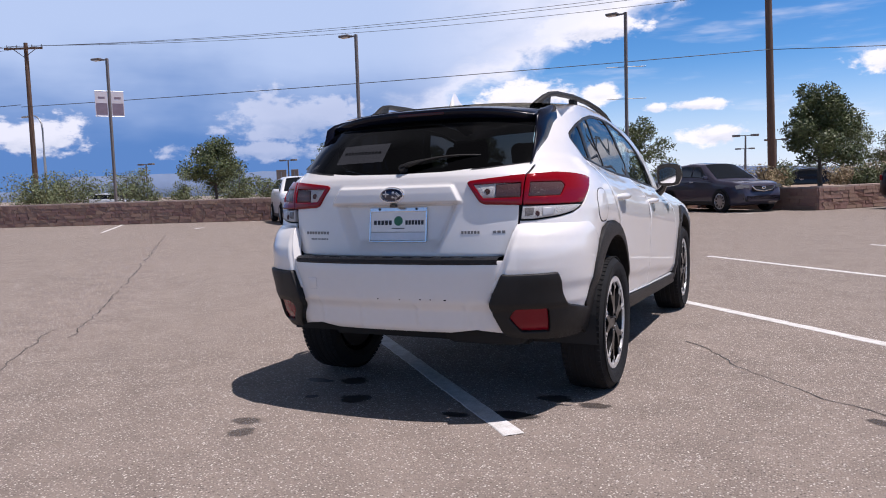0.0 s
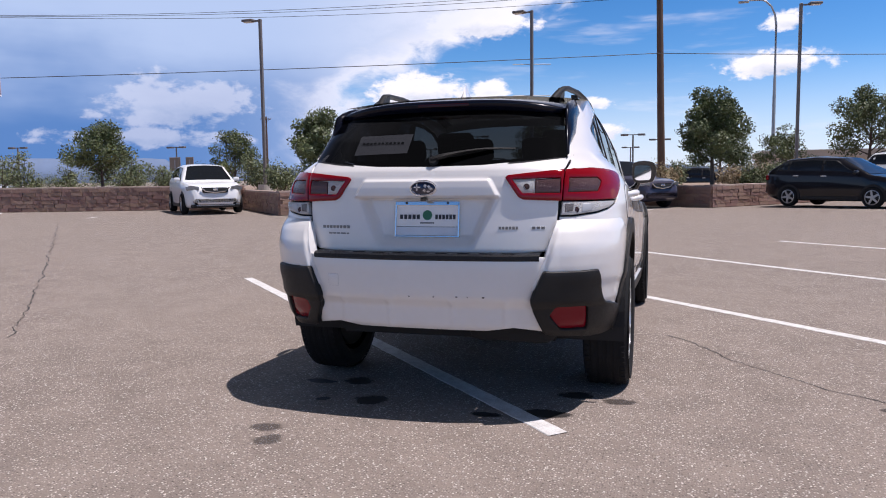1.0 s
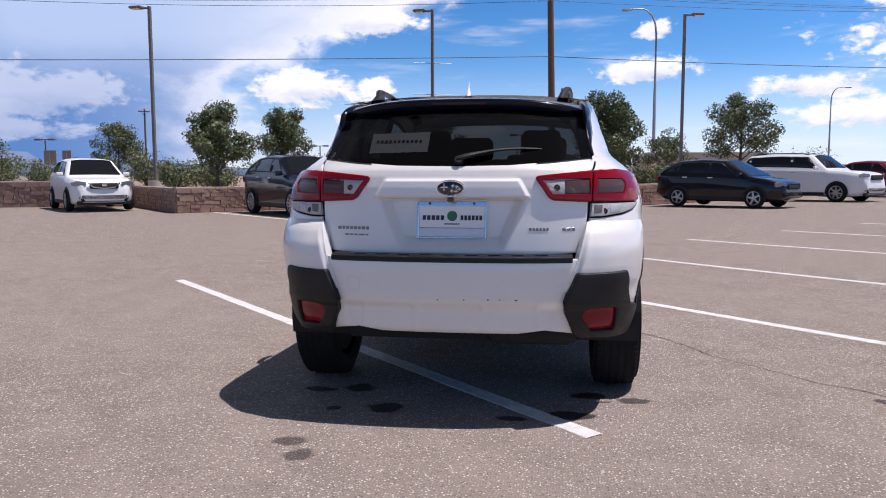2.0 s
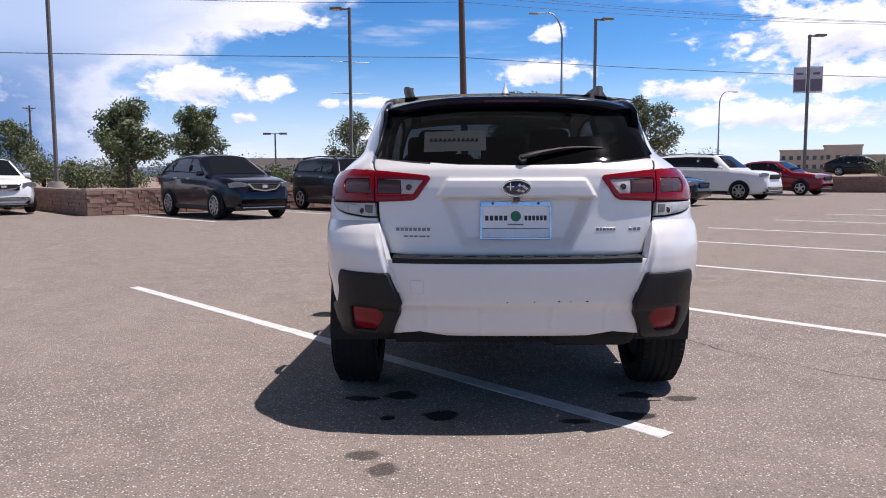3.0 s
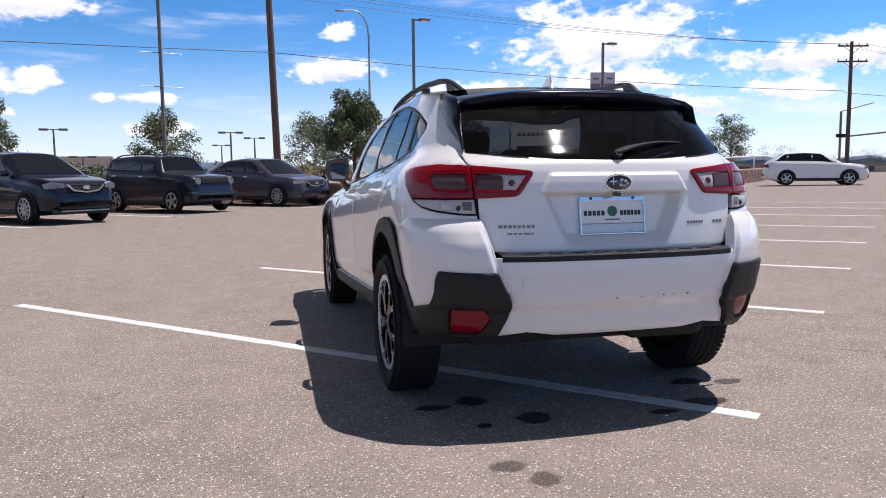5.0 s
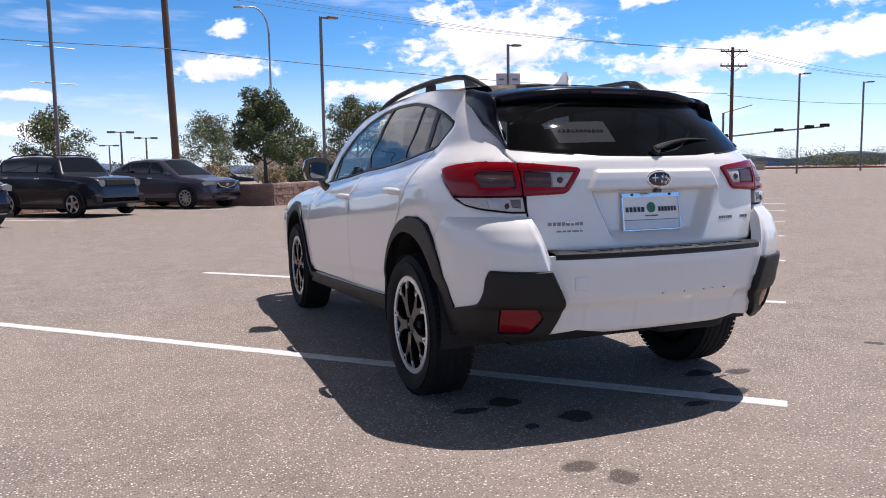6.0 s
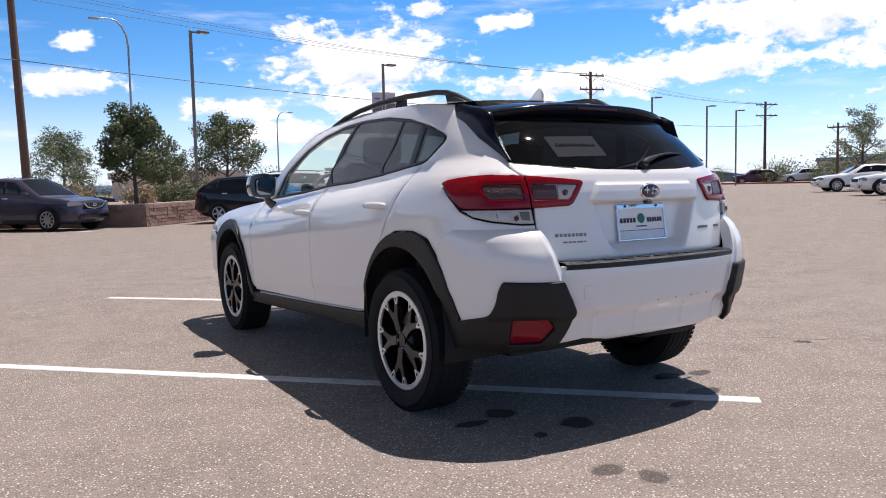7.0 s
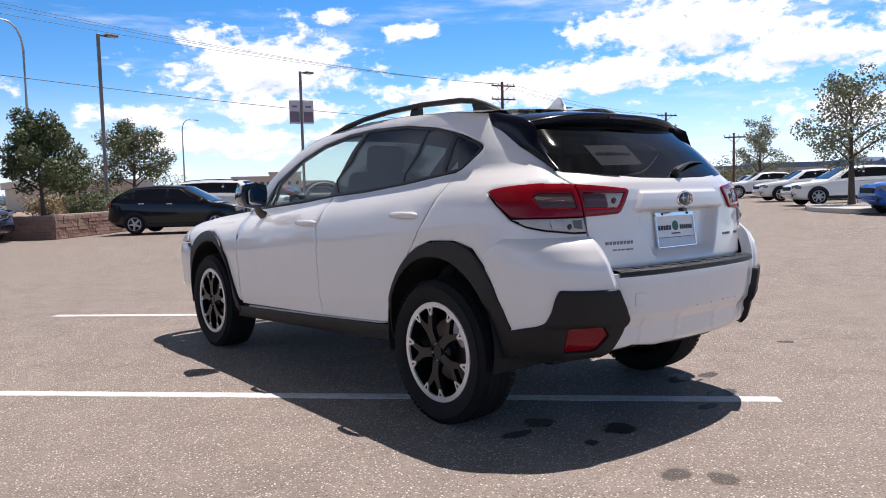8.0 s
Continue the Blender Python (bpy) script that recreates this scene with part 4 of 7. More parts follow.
panel("inner_shell", R([(-0.62, 1.12), (-0.60, 0.44), (0.60, 0.44), (0.62, 1.12)]), SKIN_BODY, GAP, car, off=-0.075, thick=0, res=0.06)


def well(y):
    n = 20
    for s in (-1, 1):
        bm = bmesh.new()
        rows = []
        for k in range(n + 1):
            a = radians(-15 + 210 * k / n)
            rows.append((bm.verts.new((s * 0.55, y + 0.40 * math.cos(a), 0.405 + 0.40 * math.sin(a))), bm.verts.new((s * 0.872, y + 0.40 * math.cos(a), 0.405 + 0.40 * math.sin(a)))))
        for p, q in zip(rows, rows[1:]):
            bm.faces.new((p[0], p[1], q[1], q[0]))
        bm.faces.new([r[0] for r in rows])
        part("wheel_well", bm, GAP, car)


well(-0.03)
well(2.665)

# roof
n = 40
ys = np.linspace(-0.15, 1.62, 46)
rows, rn = [], []
for y in ys:
    w = float(half(y, zt(y))) + 0.001
    xs = np.linspace(-1, 1, 31)
    rows.append([(w * q, y, float(zt(y)) + 0.038 * (1 - abs(q) ** 2.6)) for q in xs])
v = [p for r in rows for p in r]
f = [(i * 31 + j, i * 31 + j + 1, (i + 1) * 31 + j + 1, (i + 1) * 31 + j) for i in range(45) for j in range(30)]
mesh_object("roof", v, f, PAINT, car)
# windscreen, bonnet and nose
rows = []
for i in range(17):
    q = i / 16
    y, z = 1.60 + 0.72 * q, 1.475 - 0.445 * q ** 1.08
    w = 0.585 + 0.115 * q
    rows.append([(w * k, y + 0.12 * (1 - abs(k) ** 2) * (0.4 + 0.6 * q), z + 0.012 * (1 - k * k)) for k in np.linspace(-1, 1, 21)])
v = [p for r in rows for p in r]
f = [(i * 21 + j, (i + 1) * 21 + j, (i + 1) * 21 + j + 1, i * 21 + j + 1) for i in range(16) for j in range(20)]
mesh_object("windscreen", v, [q[::-1] for q in f], GLASS_CLEAR, car, "clear green tinted windscreen")
rows = []
for i in range(21):
    q = i / 20
    y = 2.36 + 1.08 * q
    zs = 1.005 - 0.075 * q - 0.09 * q ** 5
    w = float(half(min(y, 3.1), 0.97)) * (0.93 - 0.10 * q - 0.08 * q ** 4)
    rows.append([(w * k, y - 0.10 * k * k * q + 0.05 * (1 - k * k) * (1 - q), zs + 0.045 * (1 - abs(k) ** 3)) for k in np.linspace(-1, 1, 25)])
v = [p for r in rows for p in r]
f = [(i * 25 + j, i * 25 + j + 1, (i + 1) * 25 + j + 1, (i + 1) * 25 + j) for i in range(20) for j in range(24)]
mesh_object("bonnet", v, f, PAINT, car)
panel("front_bumper", S([(3.07, 0.42), (3.06, 0.70), (3.14, 0.76)], SKIN_NOSE) + R([(0.55, 0.74), (0, 0.72), (-0.55, 0.74)], SKIN_NOSE) + [(-c, z) for c, z in S([(3.14, 0.76), (3.06, 0.70), (3.07, 0.42)], SKIN_NOSE)], SKIN_NOSE, PAINT, car, res=0.05)
panel("grille", R([(0.50, 0.745), (0.48, 0.86), (-0.48, 0.86), (-0.50, 0.745)], SKIN_NOSE), SKIN_NOSE, CLADDING, car, off=0.005, thick=0.03, res=0.06, label="black mesh grille")
panel("lower_intake", R([(0.62, 0.30), (0.70, 0.41), (-0.70, 0.41), (-0.62, 0.30)], SKIN_NOSE), SKIN_NOSE, CLADDING, car, off=0.004, thick=0.03, res=0.06, label="dark grey lower apron")
for flip in (True, False):
    panel("headlamp", S([(3.13, 0.775), (3.22, 0.875)], SKIN_NOSE) + R([(0.52, 0.87), (0.54, 0.76)], SKIN_NOSE), SKIN_NOSE, CLEAR_LENS, car, off=0.004, thick=0.03, res=0.04, flip=flip, label="clear headlamp")

# spoiler over the rear glass
rows = []
for q in np.linspace(-1, 1, 61):
    a = abs(q)
    x = 0.582 * q
    k = 0.22 + 0.78 * math.sqrt(max(0.0, 1 - max(0.0, (a - 0.86) / 0.14) ** 2))
    yr = -0.478 + 0.105 * a ** 4
    yf = -0.205
    top_f, top_r = 1.492 - 0.036 * a ** 2.6, 1.470 - 0.048 * a ** 3
    prof = [(yf + 0.05, top_f - 0.006), (yf, top_f), ((yf + yr) / 2, (top_f + top_r) / 2 + 0.006), (yr + 0.03, top_r + 0.002), (yr + 0.006, top_r - 0.005 * k), (yr, top_r - 0.014 * k), (yr + 0.012, top_r - 0.036 * k), (yr + 0.035, top_r - 0.055 * k), (yr + 0.09, top_r - 0.062 * k), (min(yf, yr + 0.16), top_r - 0.06 * k)]
    rows.append([(x, y, z) for y, z in prof])
m = len(rows[0])
v = [p for r in rows for p in r]
f = [(i * m + j, (i + 1) * m + j, (i + 1) * m + j + 1, i * m + j + 1) for i in range(60) for j in range(m - 1)]
f += [tuple(range(m))[::-1], tuple(60 * m + j for j in range(m))]
sp = mesh_object("spoiler", v, f, BLUE_BLACK, car, "dark blue-black roof spoiler")
bm = bmesh.new()
box(bm, (0.26, 0.012, 0.016), pose(0, -0.474, 1.447), 0.004)
part("stop_lamp", bm, lens("dark_red_lens", (0.035, 0.002, 0.004), 0.15), sp, "thin red high stop lamp")

# step pad, badge, handle bar shadow gap, camera
bm = bmesh.new()
pts = []
for x in np.linspace(-0.535, 0.535, 41):
    e = SKIN_BUMP.at(*SKIN_BUMP.rear(float(x), 0.735))
    pts.append((x, float(e[1])))
rows = []
for x, y in pts:
    k = 1 if abs(x) < 0.50 else 0.6
    rows.append([bm.verts.new(p) for p in ((x, y + 0.09, 0.752), (x, y + 0.085, 0.760), (x, y + 0.01, 0.757), (x, y - 0.006, 0.750), (x, y - 0.008, 0.735), (x, y + 0.004, 0.722), (x, y + 0.02, 0.722))])
for a, b in zip(rows, rows[1:]):
    for j in range(6):
        bm.faces.new((a[j], b[j], b[j + 1], a[j + 1]))
pad = part("step_pad", bm, PAD, car, "black textured bumper step pad", smooth=True)
for x in np.linspace(-0.40, 0.40, 9):
    bm = bmesh.new()
    y = float(SKIN_BUMP.at(*SKIN_BUMP.rear(float(x), 0.735))[1])
    box(bm, (0.055, 0.03, 0.004), pose(x, y + 0.035, 0.7595), 0.001)
    part("tread_rib", bm, PAD, pad)

bm = bmesh.new()
bmesh.ops.create_uvsphere(bm, u_segments=32, v_segments=12, radius=1, matrix=pose(0, -0.806, 1.046) @ Matrix.Diagonal((0.060, 0.012, 0.033, 1)))
badge = part("badge", bm, BADGE_BLUE, tailgate, "oval dark blue badge in a chrome ring", smooth=True)
bm = bmesh.new()
ring = [(0.061 * math.cos(a), -0.812, 1.046 + 0.034 * math.sin(a)) for a in (2 * math.pi * q / 40 for q in range(40))]
tube(bm, [(x, y, z) for x, y, z in ring + ring[:1]], 0.0045, 6, caps=False, up=Vector((0, 1, 0)))
part("badge_ring", bm, CHROME, tailgate, "chrome ring", smooth=True)
bm = bmesh.new()
for x, z, r in ((-0.027, 0.006, 0.020), (0.012, 0.012, 0.009), (0.030, 0.008, 0.009), (0.008, -0.010, 0.009), (0.026, -0.013, 0.009), (0.040, -0.002, 0.009)):
    for a in (0, 90):
        box(bm, (r * 1.6, 0.004, 0.0035), pose(x, -0.8185, 1.046 + z, 0, a, 0))
part("badge_relief", bm, CHROME, tailgate, "small chrome relief shapes")
bm = bmesh.new()
box(bm, (0.030, 0.03, 0.016), pose(0, -0.797, 0.996), 0.004)
part("rear_camera", bm, BLACK_GLOSS, tailgate, "small black camera")


def bars(name, x, z, widths, height, y, mat, gap=0.006, parent=None, label="", turn=0.0):
    """Plain raised bars in place of lettering."""
    bm = bmesh.new()
    for w in widths:
        box(bm, (w, 0.004, height), pose(x + w / 2, y, z), 0.001, 1)
        x += w + gap
    return part(name, bm, mat, parent, label)


LETTER_CHROME = material("weathered_chrome", (0.20, 0.20, 0.205), 0.3, 0.7)
for s, x, z, wd, h in ((-1, -0.525, 0.868, (0.018, 0.014, 0.016, 0.014, 0.016, 0.014, 0.018, 0.014), 0.012), (-1, -0.490, 0.838, (0.022, 0.016, 0.018, 0.030, 0.012), 0.006), (1, 0.345, 0.868, (0.012, 0.010, 0.012, 0.010, 0.012, 0.010), 0.011), (1, 0.490, 0.868, (0.016, 0.016, 0.016), 0.011)):
    for w in wd:
        bm = bmesh.new()
        y = float(SKIN_GATE.at(*SKIN_GATE.rear(x + w / 2, z))[1])
        y2 = float(SKIN_GATE.at(*SKIN_GATE.rear(x + w, z))[1])
        box(bm, (w * 0.92, 0.003, h * 1.15), pose(x + w / 2, y - 0.0008, z, 0, 0, math.degrees(math.atan2(y2 - y, w / 2))), 0.0006, 1)
        x += w + 0.004
        part("nameplate_bar", bm, LETTER_CHROME, tailgate, "small chrome lettering bar")

PLATE_RIM = material("bright_plate_frame", (0.74, 0.74, 0.75), 0.18, 0.95, 0.06, 30.0)
# number plate with frame
plate = empty("number_plate_holder")
plate.parent = car
tagged(plate, "chrome framed dealer plate")
PY = -0.754
tilt = pose(0, PY, 0.902, 90 - 8, 0, 0)
bm = bmesh.new()
prism(bm, rounded([(-0.150, -0.076), (0.150, -0.076), (0.150, 0.076), (-0.150, 0.076)], 0.012), 0.004, tilt)
part("plate", bm, PAPER, plate, "white dealer insert")
bm = bmesh.new()
for (w, h), (x, z) in (((0.312, 0.022), (0, 0.074)), ((0.312, 0.010), (0, -0.078)), ((0.008, 0.16), (-0.152, 0)), ((0.008, 0.16), (0.152, 0))):
    box(bm, (w, h, 0.012), tilt @ pose(x, z, 0.005), 0.003)
part("plate_frame", bm, PLATE_RIM, plate, "thin chrome frame")
# reflection on the lower plate, painted as a pale blue strip
bm = bmesh.new()
box(bm, (0.292, 0.036, 0.002), tilt @ pose(0, -0.054, 0.0048))
part("plate_band", bm, PLATE_REFLECTION, plate, "pale blue strip painted as a reflection on the white plate")
bm = bmesh.new()
for x0, x1, n in ((-0.136, -0.033, 5), (0.037, 0.138, 6)):
    w = (x1 - x0) / n
    for q in range(n):
        box(bm, (w * 0.72, 0.021, 0.002), tilt @ pose(x0 + w * (q + 0.5), 0.012, 0.005))
for q in range(7):
    box(bm, (0.007, 0.006, 0.002), tilt @ pose(-0.030 + q * 0.010, -0.016, 0.005))
box(bm, (0.292, 0.002, 0.002), tilt @ pose(0, -0.034, 0.0056))
part("plate_print", bm, INK, plate, "dark lettering bars")
bm = bmesh.new()
cyl(bm, 0.023, 0.023, 0.002, tilt @ pose(0.001, 0.020, 0.0052), 24)
part("plate_emblem", bm, GREEN_INK, plate, "round green emblem")
for x in (-0.10, 0.10):
    bm = bmesh.new()
    cyl(bm, 0.006, 0.005, 0.005, tilt @ pose(x, 0.076, 0.013), 10)
    part("plate_screw", bm, GAP, plate, "dark screw")

# wiper
bm = bmesh.new()
g0, g1 = np.array([0.02, -0.735, 1.178]), np.array([0.395, -0.640, 1.222])
pts = [g0 + (g1 - g0) * q + np.array([0, -0.012, 0.018 * math.sin(q * math.pi)]) for q in np.linspace(0, 1, 12)]
tube(bm, [tuple(p) for p in pts], [0.016, 0.022, 0.020, 0.015, 0.012, 0.011, 0.010, 0.010, 0.009, 0.008, 0.008, 0.006], 8, 0.6)
cyl(bm, 0.022, 0.018, 0.03, pose(0.03, -0.745, 1.170, 60, 0, 0), 16)
part("rear_wiper", bm, CLADDING, car, "black rear wiper", smooth=True)
# paper sheet inside the glass
bm = bmesh.new()
def on_glass(x, z, d):
    c, h = SKIN_GLASS.rear(x, z)
    p, n = SKIN_GLASS.facing(np.array([c]), np.array([h]))
    return Vector(p[0] - n[0] * d)


vs = [bm.verts.new(on_glass(x, z, 0.014)) for x, z in ((-0.405, 1.216), (-0.265, 1.219), (-0.125, 1.222), (-0.125, 1.318), (-0.265, 1.315), (-0.405, 1.312))]
bm.faces.new((vs[0], vs[1], vs[4], vs[5]))
bm.faces.new((vs[1], vs[2], vs[3], vs[4]))
sheet = part("window_sheet", bm, SHEET, car, "white paper sheet inside the rear glass")
bm = bmesh.new()
for q in range(11):
    p = on_glass(-0.405 + 0.28 * (0.12 + q * 0.074), 1.272, 0.012)
    box(bm, (0.012, 0.002, 0.011), Matrix.Translation(p) @ pose(0, 0, 0, -42, 0, 0))
part("sheet_print", bm, INK, sheet, "dark print bars")

# roof rails and fin
for s in (-1, 1):
    pts = [(0.478, -0.135, 1.490), (0.487, -0.07, 1.520), (0.500, 0.0, 1.552), (0.515, 0.07, 1.575), (0.525, 0.16, 1.586), (0.540, 0.45, 1.594), (0.548, 0.75, 1.586), (0.552, 1.0, 1.567), (0.552, 1.2, 1.540), (0.548, 1.36, 1.505), (0.545, 1.42, 1.485)]
    fine = []
    for a, b in zip(pts, pts[1:]):
        fine += [tuple(np.array(a) + (np.array(b) - np.array(a)) * q / 3) for q in range(3)]
    fine.append(pts[-1])
    bm = bmesh.new()
    tube(bm, [(s * x, y, z - 0.012) for x, y, z in fine], [0.012] + [0.019] * (len(fine) - 2) + [0.012], 10, 0.78)
    rr = part("roof_rail", bm, CLADDING, car, "black roof rail", smooth=True)
    for y0, y1, t0, t1 in ((-0.135, 0.055, -0.09, 0.085), (0.50, 0.585, 0.505, 0.565), (1.20, 1.42, 1.16, 1.40)):
        zt0, zt1 = 1.50 if y0 < 0.3 else (1.575 if y0 < 1 else 1.53), 1.575 if y0 < 1 else 1.49
        vs = []
        bm = bmesh.new()
        for x in (0.50, 0.535):
            dx = 0.0 if y0 > 0 else -0.015
            vs.append([bm.verts.new((s * (x + dx), y, z)) for y, z in ((y0, float(zt(y0)) - 0.01), (y1, float(zt(y1)) - 0.01), (t1, zt1 if y0 > 0 else 1.572), (t0, zt0 + (0 if y0 > 0 else 0.005)))])
        a, b = vs
        bm.faces.new(a)
        bm.faces.new(b[::-1])
        for j in range(4):
            bm.faces.new((a[j], b[j], b[(j + 1) % 4], a[(j + 1) % 4]))
        part("rail_foot", bm, CLADDING, rr)
bm = bmesh.new()
prof = [(-0.10, 1.515, 0.026), (-0.085, 1.56, 0.014), (-0.055, 1.594, 0.005), (-0.035, 1.598, 0.004), (-0.02, 1.590, 0.007), (0.03, 1.555, 0.014), (0.09, 1.53, 0.02), (0.12, 1.52, 0.008)]
top = [bm.verts.new((0, y, z)) for y, z, w in prof]
lf = [bm.verts.new((-w, y, 1.51 + (z - 1.51) * 0.35)) for y, z, w in prof]
rt = [bm.verts.new((w, y, 1.51 + (z - 1.51) * 0.35)) for y, z, w in prof]
lb = [bm.verts.new((-max(w, 0.012) * 1.3, y, 1.50)) for y, z, w in prof]
rb = [bm.verts.new((max(w, 0.012) * 1.3, y, 1.50)) for y, z, w in prof]
for a, b in ((top, lf), (lf, lb), (rt, top), (rb, rt)):
    for j in range(len(prof) - 1):
        bm.faces.new((a[j], a[j + 1], b[j + 1], b[j]))
part("antenna_fin", bm, PAINT, car, "white shark fin antenna", smooth=True, sharp=60)

# handles and mirrors
for s in (-1, 1):
    for y, z in ((1.225, 0.947), (0.222, 0.998)):
        p = SKIN_BODY.at(*SKIN_BODY.side(y, z))
        cup = bmesh.new()
        x = float(p[0])
        bmesh.ops.create_uvsphere(cup, u_segments=20, v_segments=10, radius=1, matrix=Matrix.Translation((s * (x - 0.012), y, z - 0.018)) @ Matrix.Diagonal((0.014, 0.058, 0.034, 1)))
        h = part("handle_cup", cup, PAINT, car, smooth=True)
        bm = bmesh.new()
        pts = [(s * (x - 0.005), y - 0.115, z - 0.004), (s * (x + 0.016), y - 0.095, z), (s * (x + 0.028), y - 0.05, z + 0.002), (s * (x + 0.030), y + 0.02, z + 0.002), (s * (x + 0.022), y + 0.065, z), (s * (x - 0.002), y + 0.09, z - 0.004)]
        tube(bm, pts, [0.014, 0.019, 0.020, 0.019, 0.017, 0.012], 10, 0.9)
        part("door_handle", bm, PAINT, car, "body coloured door handle", smooth=True)
    bm = bmesh.new()
    prof = [(-0.07, 0.0), (-0.07, 0.10), (0.02, 0.118), (0.10, 0.10), (0.115, 0.03), (0.09, -0.035), (0.0, -0.05), (-0.06, -0.035)]
    rows = []
    for y, k in ((1.86, 1.0), (1.845, 1.02), (1.90, 0.98), (1.97, 0.86), (2.02, 0.6), (2.035, 0.25)):
        rows.append([bm.verts.new((s * (0.862 + 0.92 * a * k + 0.02 * (1 - k)), y + (0.02 if a > 0.05 else 0), 1.085 + b * k)) for a, b in prof])
    for a, b in zip(rows[1:], rows[2:]):
        for j in range(8):
            bm.faces.new((a[j], a[(j + 1) % 8], b[(j + 1) % 8], b[j]))
    bm.faces.new(rows[-1])
    bm.faces.new(rows[1][::-1])
    bmesh.ops.delete(bm, geom=rows[0], context="VERTS")
    bmesh.ops.subdivide_edges(bm, edges=bm.edges[:], cuts=1, use_grid_fill=True, smooth=0.3)
    mirror = part("door_mirror", bm, BLACK_GLOSS, car, "gloss black door mirror", smooth=True, sharp=50)
    bm = bmesh.new()
    prism(bm, rounded([(-0.056, -0.026), (0.080, -0.026), (0.086, 0.078), (0.02, 0.092), (-0.056, 0.080)], 0.03), 0.008, Matrix.Translation((s * 0.862, 1.842, 1.085)) @ pose(0, 0, 0, 4, 0, -s * 12) @ pose(0, 0, 0, 90, 0, 0) @ Matrix.Diagonal((s * 0.9, 1, 1, 1)))
    part("mirror_glass", bm, CHROME, mirror, "mirror glass")
    bm = bmesh.new()
    tube(bm, [(s * 0.79, 1.92, 0.985), (s * 0.82, 1.92, 1.01), (s * 0.84, 1.92, 1.05)], [0.045, 0.035, 0.03], 10, 0.7)
    part("mirror_arm", bm, BLACK_GLOSS, mirror, smooth=True)


# wheels
def wheel(r=0.345, width=0.225):
    """A wheel with its axle along x, outer face towards -x."""
    hub = empty("wheel")
    bm = bmesh.new()
    rim = 0.244
    h = width / 2
    prof = [(rim - 0.004, -h * 0.80), (rim + 0.012, -h * 0.93), (rim + 0.035, -h * 1.0), (rim + 0.07, -h * 1.02), (r - 0.032, -h * 0.96), (r - 0.012, -h * 0.84), (r - 0.002, -h * 0.72), (r, -h * 0.4), (r, h * 0.4), (r - 0.002, h * 0.72), (r - 0.03, h * 0.96), (rim + 0.03, h), (rim, h * 0.8)]
    lathe(bm, prof, 72)
    tyre = part("tyre", bm, BLACK_RUBBER, hub, "black rubber tyre", smooth=True, sharp=30)
    bm = bmesh.new()
    for z in (-0.055, -0.02, 0.02, 0.055):
        lathe(bm, [(r + 0.0015, z - 0.011), (r + 0.0035, z - 0.009), (r + 0.0035, z + 0.009), (r + 0.0015, z + 0.011)], 72)
    for q in range(72):
        a = 2 * math.pi * q / 72
        for z in (-0.084, 0.084):
            box(bm, (0.004, 0.022, 0.024), pose(0, 0, 0, 0, 0, math.degrees(a)) @ pose(r - 0.002, 0, z))
    part("tread", bm, BLACK_RUBBER, hub)
    bm = bmesh.new()
    lathe(bm, [(rim, -h * 0.80), (rim - 0.012, -h * 0.78), (rim - 0.020, -h * 0.5), (rim - 0.030, h * 0.7), (0.10, h * 0.7)], 48)
    part("barrel", bm, ALLOY_DARK, hub, "dark alloy barrel", smooth=True)
    bm = bmesh.new()
    lathe(bm, [(rim - 0.002, -h * 0.84), (rim - 0.004, -h * 0.88), (rim - 0.027, -h * 0.88), (rim - 0.029, -h * 0.80), (rim - 0.004, -h * 0.78)], 64)
    for q in range(5):
        for side in (-1, 1):
            m = pose(0, 0, 0, 0, 0, 72 * q + 15.5 * side)
            prism(bm, [(rim - 0.020, -0.034), (rim - 0.036, -0.017), (rim - 0.064, -0.007), (rim - 0.068, 0.0), (rim - 0.064, 0.007), (rim - 0.036, 0.017), (rim - 0.020, 0.034)], 0.008, m @ pose(0, 0, -h * 0.885))
    part("machined_ring", bm, ALLOY_CUT, hub, "bright machined rim edge with toothed inner border")
    # shade of the tooth holes, put on as raised dark prisms
    bm = bmesh.new()
    for q in range(5):
        for side in (-1, 1):
            m = pose(0, 0, 0, 0, 0, 72 * q + 15.5 * side)
            prism(bm, [(rim - 0.034, -0.006), (rim - 0.052, 0.0), (rim - 0.034, 0.006)], 0.004, m @ pose(0, 0, -h * 0.885 - 0.0025))
    part("tooth_recess", bm, GAP, hub, "small dark prisms painted as the shade of holes in the rim teeth")["kind"] = "stuff"
    bm = bmesh.new()
    for q in range(5):
        m = pose(0, 0, 0, 0, 0, 72 * q)
        # broad spoke that forks towards two teeth of the ring
        prism(bm, [(0.042, -0.026), (0.080, -0.017), (0.110, -0.019), (0.180, -0.060), (rim - 0.020, -0.074), (rim - 0.014, -0.052), (0.186, -0.040), (0.142, -0.012), (0.134, 0.0), (0.142, 0.012), (0.186, 0.040), (rim - 0.014, 0.052), (rim - 0.020, 0.074), (0.180, 0.060), (0.110, 0.019), (0.080, 0.017), (0.042, 0.026)], -0.030, m @ pose(0, 0, -h * 0.60), 0.006)
    lathe(bm, [(0.0, -h * 0.70), (0.062, -h * 0.72), (0.070, -h * 0.60), (0.075, -h * 0.3)], 24)
    part("spokes", bm, ALLOY_SPOKE, hub, "dark forked alloy spokes")
    bm = bmesh.new()
    cyl(bm, 0.030, 0.027, 0.012, pose(0, 0, -h * 0.76), 24)
    part("centre_cap", bm, ALLOY_DARK, hub, "dark centre cap")
    for q in range(5):
        bm = bmesh.new()
